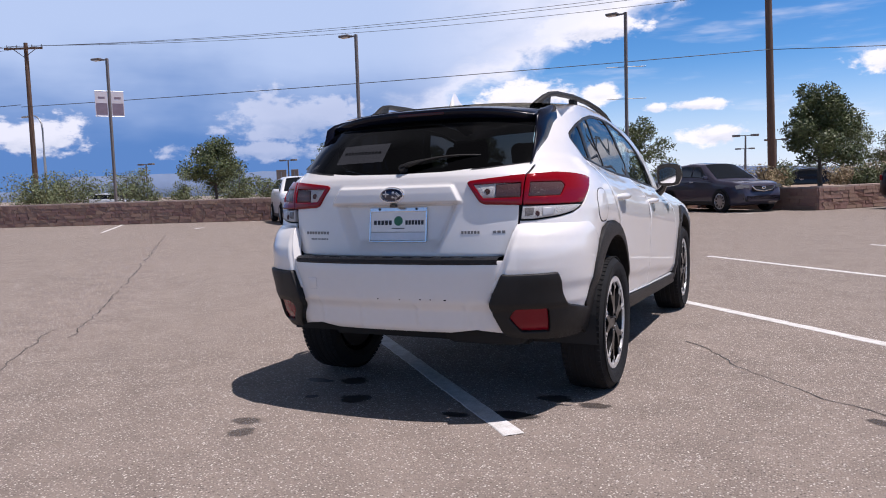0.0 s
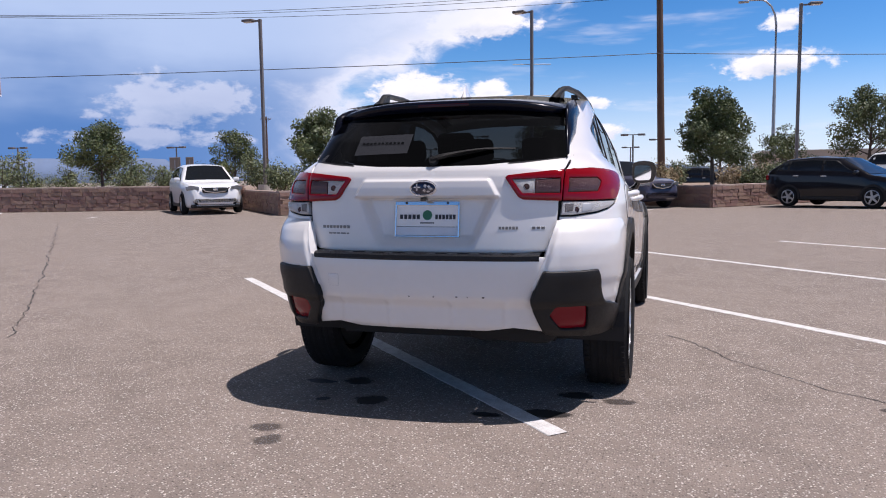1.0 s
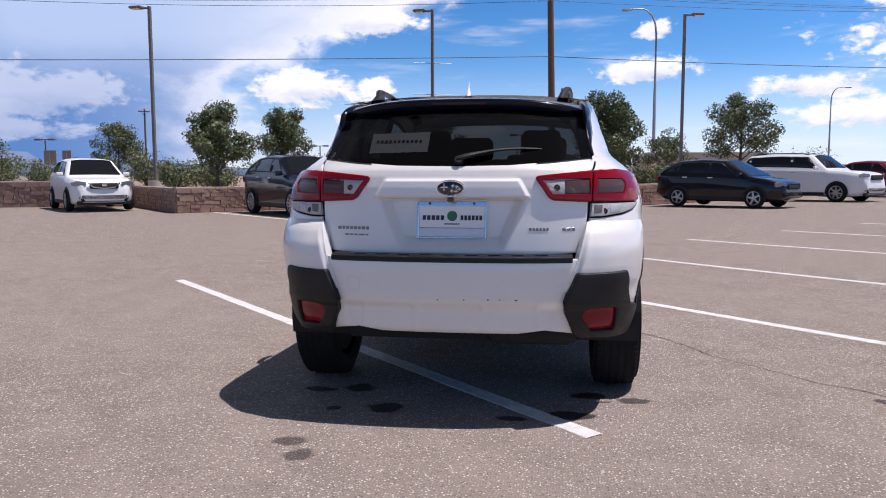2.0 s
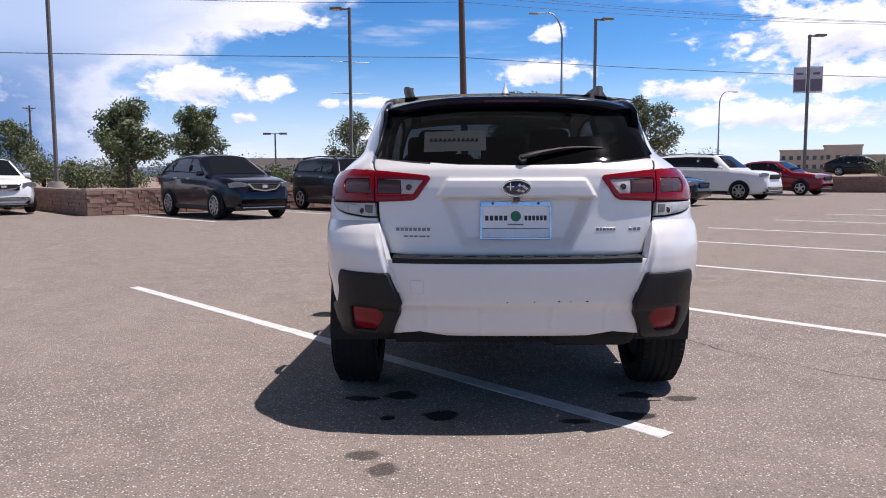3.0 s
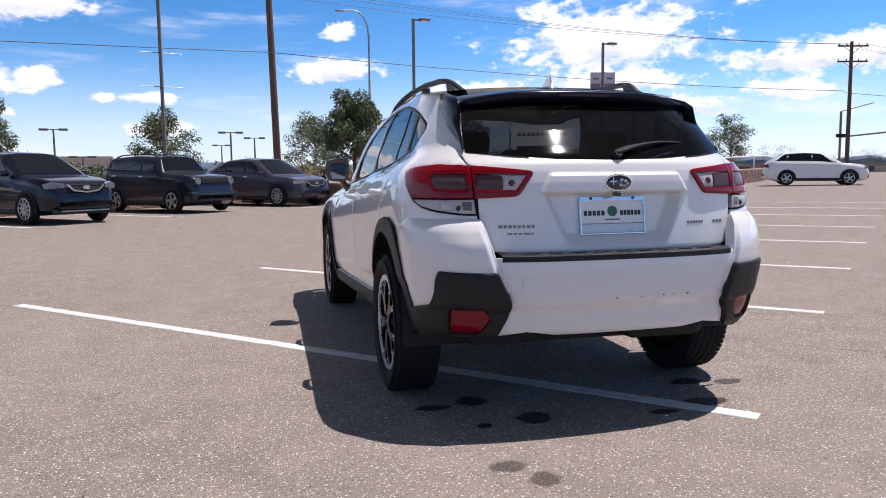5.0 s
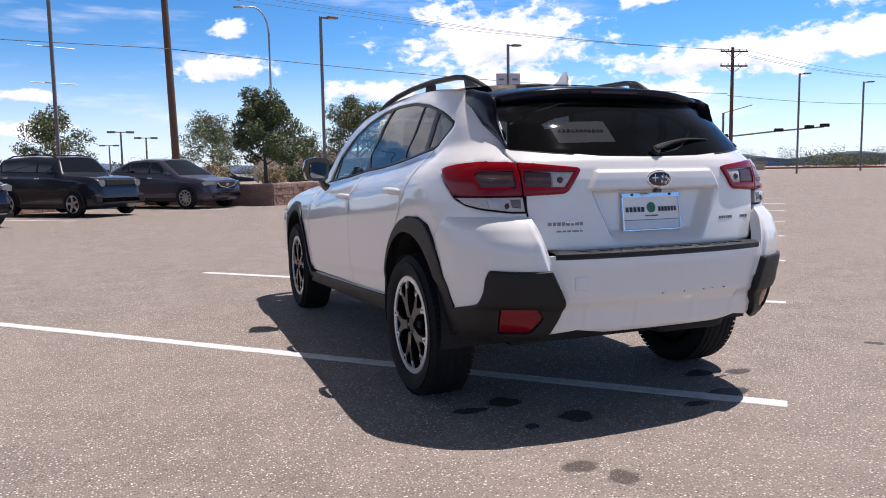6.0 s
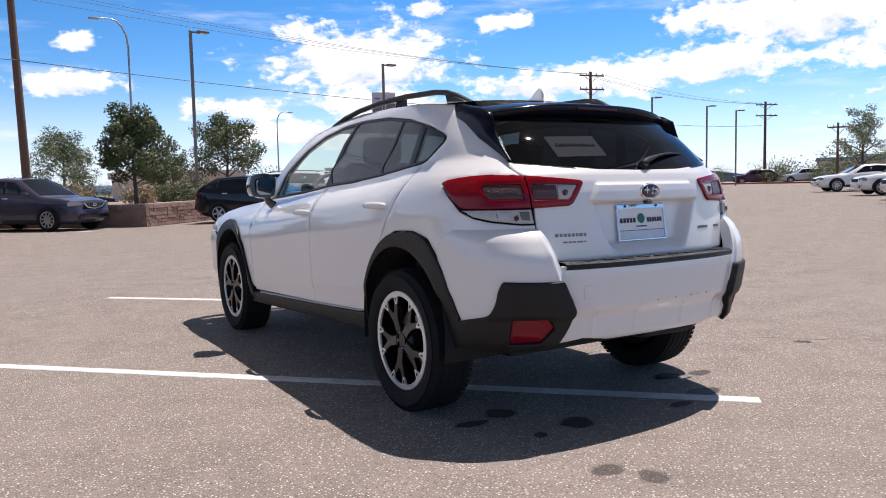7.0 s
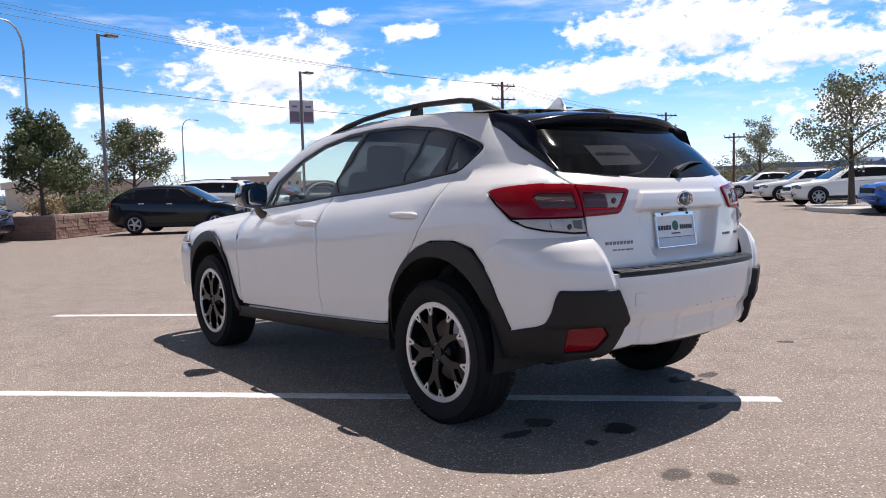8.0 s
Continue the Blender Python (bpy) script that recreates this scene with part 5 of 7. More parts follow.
        cyl(bm, 0.0095, 0.0085, 0.02, pose(0.047 * math.cos(q * 1.2566), 0.047 * math.sin(q * 1.2566), -h * 0.74), 6)
        part("lug_nut", bm, SATIN, hub, "steel lug nut")
    bm = bmesh.new()
    cyl(bm, 0.150, 0.150, 0.022, pose(0, 0, 0.005), 40)
    part("brake_disc", bm, BRAKE, hub, "brown-grey brake disc")
    bm = bmesh.new()
    box(bm, (0.07, 0.13, 0.07), pose(0, 0, 0, 0, 0, 216) @ pose(0.125, 0, 0.0), 0.015)
    part("caliper", bm, SATIN, hub, "dull silver brake caliper")
    return hub


def hang(w, parent, m):
    """Puts a copy of a wheel on a car: its tyre becomes the part, the rest its pieces."""
    made = copy_thing(w, m)
    made.parent = parent
    return made


WHEEL = wheel()
AXLE = Euler((0, radians(90), 0)).to_matrix().to_4x4()
for x, y, turn, spin in ((-0.775, -0.025, 0, 9), (-0.775, 2.665, 0, 33), (0.775, -0.025, 180, 24), (0.775, 2.665, 180, 5)):
    hang(WHEEL, car, pose(x, y, 0.345, 0, 0, turn) @ AXLE @ pose(0, 0, 0, 0, 0, spin))
for o in (*WHEEL.children_recursive, WHEEL):
    bpy.data.objects.remove(o)

# seats, dash and steering wheel behind the glass
def seat(x, y):
    bm = bmesh.new()
    box(bm, (0.50, 0.52, 0.16), pose(x, y + 0.22, 0.62), 0.05, 3)
    box(bm, (0.48, 0.13, 0.62), pose(x, y - 0.10, 0.94, 14, 0, 0), 0.05, 3)
    box(bm, (0.26, 0.09, 0.17), pose(x, y - 0.19, 1.32, 8, 0, 0), 0.04, 3)
    for d in (-0.06, 0.06):
        cyl(bm, 0.007, 0.007, 0.14, pose(x + d, y - 0.18, 1.22, 10, 0, 0), 8)
    return part("seat", bm, CLOTH_DARK, car, "dark cloth front seat", smooth=True)


seat(-0.37, 1.25)
seat(0.37, 1.25)
bm = bmesh.new()
box(bm, (1.24, 0.50, 0.16), pose(0, 0.52, 0.60), 0.05, 3)
box(bm, (1.22, 0.14, 0.60), pose(0, 0.20, 0.90, 18, 0, 0), 0.05, 3)
for x in (-0.40, 0, 0.40):
    box(bm, (0.24, 0.08, 0.13), pose(x, 0.10, 1.245, 10, 0, 0), 0.035, 3)
part("rear_bench", bm, CLOTH_DARK, car, "dark cloth rear bench", smooth=True)
bm = bmesh.new()
box(bm, (1.36, 0.42, 0.22), pose(0, 2.10, 0.96), 0.08, 3)
box(bm, (0.34, 0.14, 0.08), pose(-0.37, 1.97, 1.09), 0.03, 3)
part("dashboard", bm, INTERIOR, car, "dark dashboard", smooth=True)
bm = bmesh.new()
ring = [Vector((0.185 * math.cos(a), 0.185 * math.sin(a), 0)) for a in (2 * math.pi * q / 28 for q in range(29))]
tube(bm, [pose(-0.37, 1.76, 1.02, 68, 0, 0) @ p for p in ring], 0.016, 8, caps=False, up=Vector((0, 0.5, 1)))
box(bm, (0.34, 0.05, 0.03), pose(-0.37, 1.77, 1.02, 68, 0, 0), 0.01)
part("steering_wheel", bm, INTERIOR, car, "black steering wheel", smooth=True)
bm = bmesh.new()
box(bm, (1.30, 2.6, 0.04), pose(0, 0.95, 0.46))
box(bm, (1.04, 0.84, 0.03), pose(0, -0.33, 0.86))
# hidden slabs added beside the cargo floor to catch sun through the rear glass
box(bm, (1.30, 0.30, 0.03), pose(0, -0.30, 0.86))
box(bm, (1.19, 0.32, 0.03), pose(0, -0.425, 0.856))
part("cabin_floor", bm, INTERIOR, car, "dark carpet with added slabs that block sun leaks")

# ---- retaining walls and beds ----
STONE = material("brown_split_stone", (0.30, 0.185, 0.145), 0.85, 0.0, 0.5, 7.0, second=(0.245, 0.150, 0.118), bump=0.9, bump_scale=22.0, per_object=0.10)
STONE_CORE = material("wall_mortar", (0.26, 0.165, 0.125), 0.9, 0.0, 0.3, 6.0, bump=0.5, bump_scale=30.0)
STONE_CAP = material("wall_coping", (0.40, 0.31, 0.26), 0.8, 0.0, 0.25, 5.0, bump=0.4, bump_scale=40.0, per_object=0.12)
EARTH = material("gravel_mulch", (0.34, 0.25, 0.19), 0.9, 0.0, 0.45, 3.0, second=(0.22, 0.16, 0.12), bump=0.8, bump_scale=30.0)
CONCRETE = material("pale_concrete", (0.50, 0.47, 0.43), 0.8, 0.0, 0.2, 4.0, bump=0.3, bump_scale=60.0)
BRONZE = material("dark_bronze_paint", (0.20, 0.17, 0.155), 0.5, 0.2, 0.2, 3.0)
GALV = material("galvanised_steel", (0.42, 0.42, 0.42), 0.45, 0.7, 0.2, 4.0)
POLE_WOOD = material("weathered_pole_wood", (0.16, 0.095, 0.065), 0.85, 0.0, 0.45, 6.0, bump=0.6, bump_scale=30.0, stretch=(6, 6, 0.4))
CABLE = material("cable_black", (0.04, 0.04, 0.045), 0.6)
BANNER = material("banner_cloth", (0.60, 0.56, 0.60), 0.8, 0.0, 0.1, 3.0)
BANNER_DARK = material("banner_print", (0.22, 0.17, 0.22), 0.8, 0.0, 0.2, 4.0)
BARK = material("bark", (0.12, 0.09, 0.07), 0.9, 0.0, 0.4, 10.0, bump=0.7, bump_scale=40.0)
LEAF = material("tree_leaves", (0.125, 0.148, 0.05), 0.55, 0.0, 0.35, 1.2, second=(0.05, 0.07, 0.026), per_island=0.28)
LEAF_PALE = material("shrub_leaves", (0.17, 0.19, 0.085), 0.6, 0.0, 0.35, 1.2, second=(0.10, 0.125, 0.055), per_island=0.28)
LEAF_GREY = material("pale_tree_leaves", (0.26, 0.27, 0.16), 0.5, 0.0, 0.35, 1.2, second=(0.15, 0.165, 0.085), per_island=0.28)
LEAF_DRY = material("dry_grass", (0.38, 0.30, 0.18), 0.8, 0.0, 0.3, 2.0, per_island=0.3)
STUCCO = material("tan_stucco", (0.58, 0.45, 0.35), 0.85, 0.0, 0.15, 0.5, bump=0.2, bump_scale=20.0)
STUCCO_PALE = material("pale_stucco", (0.62, 0.54, 0.45), 0.85, 0.0, 0.15, 0.5, bump=0.2, bump_scale=20.0)
PANE = material("window_pane", (0.03, 0.035, 0.04), 0.1, coat=0.5)
RED_CURB = material("red_kerb_paint", (0.38, 0.09, 0.06), 0.7, 0.0, 0.3, 4.0)
SIGN_RED = material("sign_red", (0.45, 0.03, 0.03), 0.5)
SIGN_WHITE = material("sign_white", (0.75, 0.75, 0.74), 0.5)
SIGN_BROWN = material("sign_back", (0.30, 0.24, 0.19), 0.6, 0.3)
# blue of distant haze is put into this base colour
HILL = material("far_haze_blue", (0.16, 0.22, 0.34), 0.95, 0.0, 0.2, 0.004)

random.seed(4)
BLOCKS = []
for k in range(6):
    bm = bmesh.new()
    box(bm, (1, 0.16, 1))
    bmesh.ops.subdivide_edges(bm, edges=[e for e in bm.edges if abs(e.verts[0].co.x - e.verts[1].co.x) > 0.5], cuts=1)
    for v in bm.verts:
        v.co.y += random.uniform(-0.012, 0.012) if v.co.y < 0 else 0
        v.co.x *= random.uniform(0.96, 1.0)
        v.co.z *= random.uniform(0.96, 1.0)
    me = bpy.data.meshes.new("stone_block")
    bm.to_mesh(me)
    bm.free()
    me.materials.append(STONE)
    BLOCKS.append(me)
bm = bmesh.new()
box(bm, (1, 0.34, 0.07), Matrix(), 0.012, 1)
COPING = bpy.data.meshes.new("coping_stone")
bm.to_mesh(COPING)
bm.free()
COPING.materials.append(STONE_CAP)


def stone_wall(name, a, b, height, blocks=True, label="low brown split-stone retaining wall"):
    """A wall from a to b, its outer face on the right of that way, in courses of single stones with a coping."""
    a, b = Vector((*a, gz(a[0]))), Vector((*b, gz(b[0])))
    d = b - a
    length = d.length
    turn = math.atan2(d.y, d.x)
    slope = math.asin(d.z / length)
    bm = bmesh.new()
    box(bm, (length, 0.28, height + 0.1), pose(length / 2, 0.20, height / 2 - 0.10))
    core = part(name, bm, STONE_CORE)
    core.matrix_world = Matrix.Translation(a) @ pose(0, 0, 0, 0, -math.degrees(slope), math.degrees(turn))
    tagged(core, label, "wall", kind="structure")
    if not blocks:
        return core
    courses = 6
    h = height / courses
    for c in range(courses):
        x = -random.uniform(0, 0.3)
        while x < length:
            w = random.uniform(0.24, 0.52)
            x0, x1 = max(x, 0), min(x + w, length)
            if x1 - x0 > 0.08:
                ob = new("stone_block", BLOCKS[random.randrange(6)])
                ob.parent = core
                ob.matrix_basis = Matrix.Translation(((x0 + x1) / 2, 0.04 + random.uniform(-0.009, 0.009), h * (c + 0.5) + 0.01)) @ Matrix.Diagonal((x1 - x0 - 0.007, 1, h - 0.005, 1))
            x += w
    x = 0.0
    while x < length - 0.05:
        w = min(0.6, length - x)
        ob = new("coping_stone", COPING)
        ob.parent = core
        ob.matrix_basis = Matrix.Translation((x + w / 2, 0.17, height + 0.03)) @ Matrix.Diagonal((w - 0.008, 1, 1, 1))
        x += w
    return core


C1, C2, C3 = (-10.5, 16.9), (2.4, 22.8), (22.0, 30.0)
N1 = (-14.6, 21.6)
I1 = (-1.55, 26.6)
stone_wall("wall_1", (-28.3, 16.7), N1, 0.86)
stone_wall("wall_2", (-47.0, 9.4), (-28.3, 16.7), 1.0)
stone_wall("wall_3", N1, C1, 0.68, label="low brown block retaining wall, its face in shade")
stone_wall("wall_4", C1, I1, 0.70)
stone_wall("wall_5", I1, C2, 0.68, label="low brown block retaining wall, its face in shade")
stone_wall("wall_6", C2, (12.0, 33.0), 0.70)
stone_wall("wall_7", (17.6, 34.6), C3, 0.72, label="low brown block retaining wall, its face in shade")
stone_wall("wall_8", C3, (31.0, 38.4), 0.74)


def bed(name, outline, z, mat=EARTH, label="raised bed of brown gravel and mulch", rough=0.06):
    va, fs = fill(outline, [], 2.2)
    v = [(x, y, gz(x) + z + rough * noise.noise(Vector((x * 0.5, y * 0.5, 0)))) for x, y in va]
    n = len(v)
    edge = {}
    for f in fs:
        for i in range(3):
            edge[(f[i], f[(i + 1) % 3])] = 1
    low = [(x, y, q - z - 0.2) for x, y, q in v]
    rim = [(a, b, b + n, a + n) for a, b in edge if (b, a) not in edge]
    return tagged(mesh_object(name, v + low, [tuple(f) for f in fs] + rim, mat, smooth=False), label, "planting bed", kind="structure")


bed("planting_bed", [(-46.8, 9.9), (-28.4, 17.1), (-14.7, 22.0), (-10.5, 17.35), (-1.55, 27.1), (2.4, 23.25), (11.8, 33.3), (16, 48), (10, 62), (-40, 62), (-70, 40), (-62, 6)], 0.62)
bed("planting_bed", [(22.0, 30.45), (31.0, 38.8), (44, 60), (26, 62), (17.5, 35.0)], 0.66)
bed("far_verge", [(64, 66), (66, 38), (70, 30), (110, 36), (120, 90), (70, 96)], 0.14, label="dusty verge beyond a red kerb")
bm = bmesh.new()
for (x0, y0), (x1, y1) in (((63.9, 66), (65.9, 38)), ((65.9, 38), (69.8, 29.8))):
    d = Vector((x1 - x0, y1 - y0, 0))
    box(bm, (d.length, 0.3, 0.18), pose((x0 + x1) / 2, (y0 + y1) / 2, gz(64) + 0.08, 0, 0, math.degrees(math.atan2(d.y, d.x))), 0.02)
tagged(part("kerb", bm, RED_CURB), "faded red painted kerb", "kerb", kind="structure")


# ---- plants ----
def crown_mesh(name, clumps, n, size, mat, parent, seed, squash=0.6):
    """Many small leaves round a set of clump centres (x, y, z, radius)."""
    r = np.random.RandomState(seed)
    weights = np.array([c[3] ** 2 for c in clumps])
    pick = r.choice(len(clumps), n, p=weights / weights.sum())
    cs = np.array(clumps)[pick]
    d = r.normal(size=(n, 3))
    d /= np.linalg.norm(d, axis=1, keepdims=True)
    rad = cs[:, 3:4] * r.uniform(0.35, 1.0, (n, 1)) ** 0.5
    rad *= 1 + 0.25 * r.normal(size=(n, 1)) * 0.5
    p = cs[:, :3] + d * rad * [1, 1, squash + 0.2]
    a = r.normal(size=(n, 3))
    a /= np.linalg.norm(a, axis=1, keepdims=True)
    b = np.cross(a, d + 0.4 * r.normal(size=(n, 3)))
    b /= np.maximum(np.linalg.norm(b, axis=1, keepdims=True), 1e-6)
    s = size * r.uniform(0.6, 1.4, (n, 1))
    v = np.empty((n, 4, 3))
    v[:, 0], v[:, 1], v[:, 2], v[:, 3] = p - a * s, p + b * s * 0.55, p + a * s, p - b * s * 0.55
    me = bpy.data.meshes.new(name)
    me.from_pydata(v.reshape(-1, 3).tolist(), [], np.arange(4 * n).reshape(n, 4).tolist())
    me.materials.append(mat)
    ob = new(name, me)
    ob.parent = parent
    ob["kind"] = "stuff"
    return ob


def tree(x, y, height, radius, trunk=0.0, seed=1, leaves=3800, mat=None, label="", base=None, open_=0.5):
    """A young broadleaf tree: tapered trunk, forking limbs and a ragged crown."""
    base = gz(x) + 0.6 if base is None else base
    root = empty("tree", Matrix.Translation((x, y, base)))
    tagged(root, label or "young broadleaf tree with a ragged green crown in a bed", "tree")
    r = random.Random(seed)
    bole = trunk or height * 0.26
    bm = bmesh.new()
    lean = Vector((r.uniform(-0.04, 0.04), r.uniform(-0.04, 0.04), 1))
    tw = 0.022 * height
    pts = [lean * (height * 0.78 * q) + Vector((r.uniform(-0.03, 0.03), r.uniform(-0.03, 0.03), 0)) * height * 0.3 * q for q in (-0.05, 0.15, 0.35, 0.55, 0.78, 1)]
    tube(bm, pts, [tw * 1.3, tw, tw * 0.8, tw * 0.55, tw * 0.35, tw * 0.12], 8)
    clumps = []
    crown_h = height - bole
    limbs = 15
    for k in range(limbs):
        q = k / (limbs - 1)
        z0 = bole + crown_h * (0.02 + 0.62 * q)
        a = k * 2.4 + r.uniform(-0.4, 0.4)
        reach = radius * (1.0 - 0.55 * q ** 1.6) * r.uniform(0.62, 1.08)
        s = lean * z0
        e = s + Vector((math.cos(a) * reach, math.sin(a) * reach, crown_h * r.uniform(0.10, 0.30)))
        m = s.lerp(e, 0.5) + Vector((0, 0, crown_h * 0.04))
        tube(bm, [s, m, e], [tw * 0.4 * (1.1 - q * 0.6), tw * 0.25, tw * 0.08], 5)
        for f in (0.55, 0.85, 1.05):
            c = s.lerp(e, f)
            clumps.append((c.x, c.y, min(c.z, height - 0.1 * crown_h) + r.uniform(-0.05, 0.1) * crown_h, radius * r.uniform(0.20, 0.36)))
    for k in range(5):
        a = r.uniform(0, 6.28)
        clumps.append((math.cos(a) * radius * 0.3 * r.random(), math.sin(a) * radius * 0.3, height - crown_h * r.uniform(0.04, 0.26), radius * r.uniform(0.16, 0.28)))
    part("trunk", bm, BARK, root, "grey-brown trunk and limbs", smooth=True)
    crown_mesh("crown", clumps, int(leaves * 2.6), 0.024 * radius + 0.017, mat or LEAF, root, seed)
    return root


def shrub(x, y, height, radius, seed, mat=None, base=None, label="green shrub on the bed behind the wall", name="shrub", leaves=900, spiky=False):
    base = gz(x) + 0.6 if base is None else base
    root = empty(name, Matrix.Translation((x, y, base)))
    tagged(root, label, "shrub")
    r = random.Random(seed)
    bm = bmesh.new()
    clumps = []
    for k in range(11):
        a, q = r.uniform(0, 6.28), r.random() ** 0.5
        e = Vector((math.cos(a) * radius * q, math.sin(a) * radius * q, height * (r.uniform(0.45, 0.95) if not spiky else 1 - 0.8 * q)))
        tube(bm, [(0, 0, -0.05), tuple(e * 0.5), tuple(e * 0.95)], [0.02, 0.014, 0.006], 5)
        clumps.append((e.x * 0.8, e.y * 0.8, e.z * 0.85, radius * 0.34))
        clumps.append((e.x * 0.6, e.y * 0.6, e.z * 0.45, radius * 0.38))
    part("stem", bm, BARK, root)
    crown_mesh("foliage", clumps, int(leaves * (1.6 + 0.5 * radius)), 0.016 * radius + 0.032, mat or LEAF_PALE, root, seed)
    return root


tree(-10.6, 20.0, 2.95, 1.25, 0.55, 11, 5200, label="young tree with a dense dark green crown behind a wall")
tree(-10.0, 24.6, 3.15, 1.15, 0.6, 12, 4400)
tree(-5.1, 33.8, 3.65, 1.45, 0.7, 13, 2600, label="young tree with an open green crown beside a light pole")
tree(2.5, 24.6, 3.4, 1.36, 0.75, 14, 6400, label="young tree with a dense dark green crown behind a wall")
tree(5.75, 77.4, 7.2, 3.0, 1.4, 23, 4200, LEAF_PALE, label="far feathery green tree beyond a utility pole", base=0.1)
shrub(3.9, 25.6, 1.25, 0.45, 77, LEAF, label="upright dark green juniper on the bed", spiky=True)
tree(12.6, 48.0, 5.6, 2.4, 1.2, 15, 4600, label="broadleaf tree with an airy green crown beyond the bed")
tree(-31.4, 33.5, 3.9, 2.3, 0.5, 16, 4400, label="round dark green tree beyond the retaining wall")
tree(-20.2, 30.0, 3.1, 1.35, 0.5, 17, 3000, label="round green tree beyond the retaining wall")
tree(24.7, 8.6, 4.85, 1.65, 1.2, 18, 2300, LEAF_GREY, "slender young tree with sparse pale leaves on a kerbed island", gz(24.7) + 0.12)
tree(41.0, 20.6, 4.7, 1.45, 1.0, 19, 2200, LEAF_GREY, "slender young tree with sparse pale leaves among parked cars", gz(41.0) + 0.1)
tree(39.0, 53.4, 4.6, 2.1, 1.0, 20, 2200, label="spreading dark green tree far behind the low wall")
tree(41.7, 63.6, 3.2, 1.7, 0.4, 21, 1500, label="rounded dark tree far behind the low wall")
tree(6.0, 34.6, 2.7, 1.2, 0.5, 22, 2200, label="low bushy tree behind the low wall")
random.seed(9)
for x, y, h, w, sp in ((-38, 22, 2.2, 2.0, 0), (-36, 25, 2.5, 1.8, 0), (-41, 20, 2.2, 2.2, 0), (-33.2, 24.5, 2.3, 1.5, 0), (-44, 17, 2.2, 2.4, 0), (-30.5, 25.5, 2.5, 1.3, 0), (-32.0, 21.5, 1.9, 1.4, 0), (-26.1, 22.6, 2.3, 0.85, 1), (-24.9, 23.9, 1.9, 0.75, 1), (-22.9, 25.4, 2.2, 1.1, 1), (-21.7, 26.6, 1.3, 0.9, 0), (-18.7, 25.0, 1.1, 0.8, 0), (-17.2, 27.2, 1.5, 1.1, 0), (-14.3, 24.8, 1.3, 1.0, 0)):
    shrub(x, y, h, w, int(abs(x * 31 + y)), spiky=bool(sp))
for x, y in ((-12.6, 21.0), (-11.7, 22.8), (-13.4, 25.8), (-12.0, 26.8), (-7.0, 27.8), (-8.4, 28.8), (-9.0, 21.6), (-7.6, 23.2), (-5.8, 26.5), (-2.0, 30.0), (4.3, 26.8), (5.2, 28.6), (6.6, 29.6), (7.6, 32.0), (1.2, 29.0), (9.3, 34.0), (10.6, 36.5)):
    shrub(x, y, 0.95 + 0.3 * random.random(), 0.8, int(abs(x * 17 + y * 3)))
for x, y in ((0.8, 26.6), (3.6, 29.5), (-0.6, 31.5), (4.8, 31.0)):
    shrub(x, y, 1.0, 0.9, int(abs(x * 7 + y * 5)), LEAF_DRY, label="clump of tall dry yellow grass", name="grass_clump")
for x, y, h, w in ((28.5, 46.0, 2.4, 1.7), (26.0, 42.5, 1.3, 1.3), (31.5, 44.0, 0.9, 1.2), (35.0, 48.0, 1.0, 1.4), (67.5, 52, 1.8, 2.0), (68.5, 45, 1.7, 2.4), (70, 40, 1.6, 2.0), (72, 58, 1.6, 2.4), (80, 46, 2.6, 2.0), (86, 42, 2.9, 2.2), (75, 36, 1.5, 2.2)):
    shrub(x, y, h, w, int(abs(x * 11 + y)), base=gz(x) + (0.62 if x < 50 else 0.1), label="dusty green shrub on the far verge", leaves=700)
random.seed(21)
for k in range(46):
    a = radians(-60 + k * 2.9 + random.uniform(-0.8, 0.8))
    d = random.uniform(95, 150)
    if -70 < math.degrees(a) < 80 and not (20 < math.degrees(a) < 30):
        x, y = d * math.sin(a), d * math.cos(a)
        shrub(x, y, random.uniform(2.2, 4.2), random.uniform(3, 6), 100 + k, LEAF if k % 2 else LEAF_PALE, base=gz(x), label="distant low tree on the skyline", name="distant_tree", leaves=420)


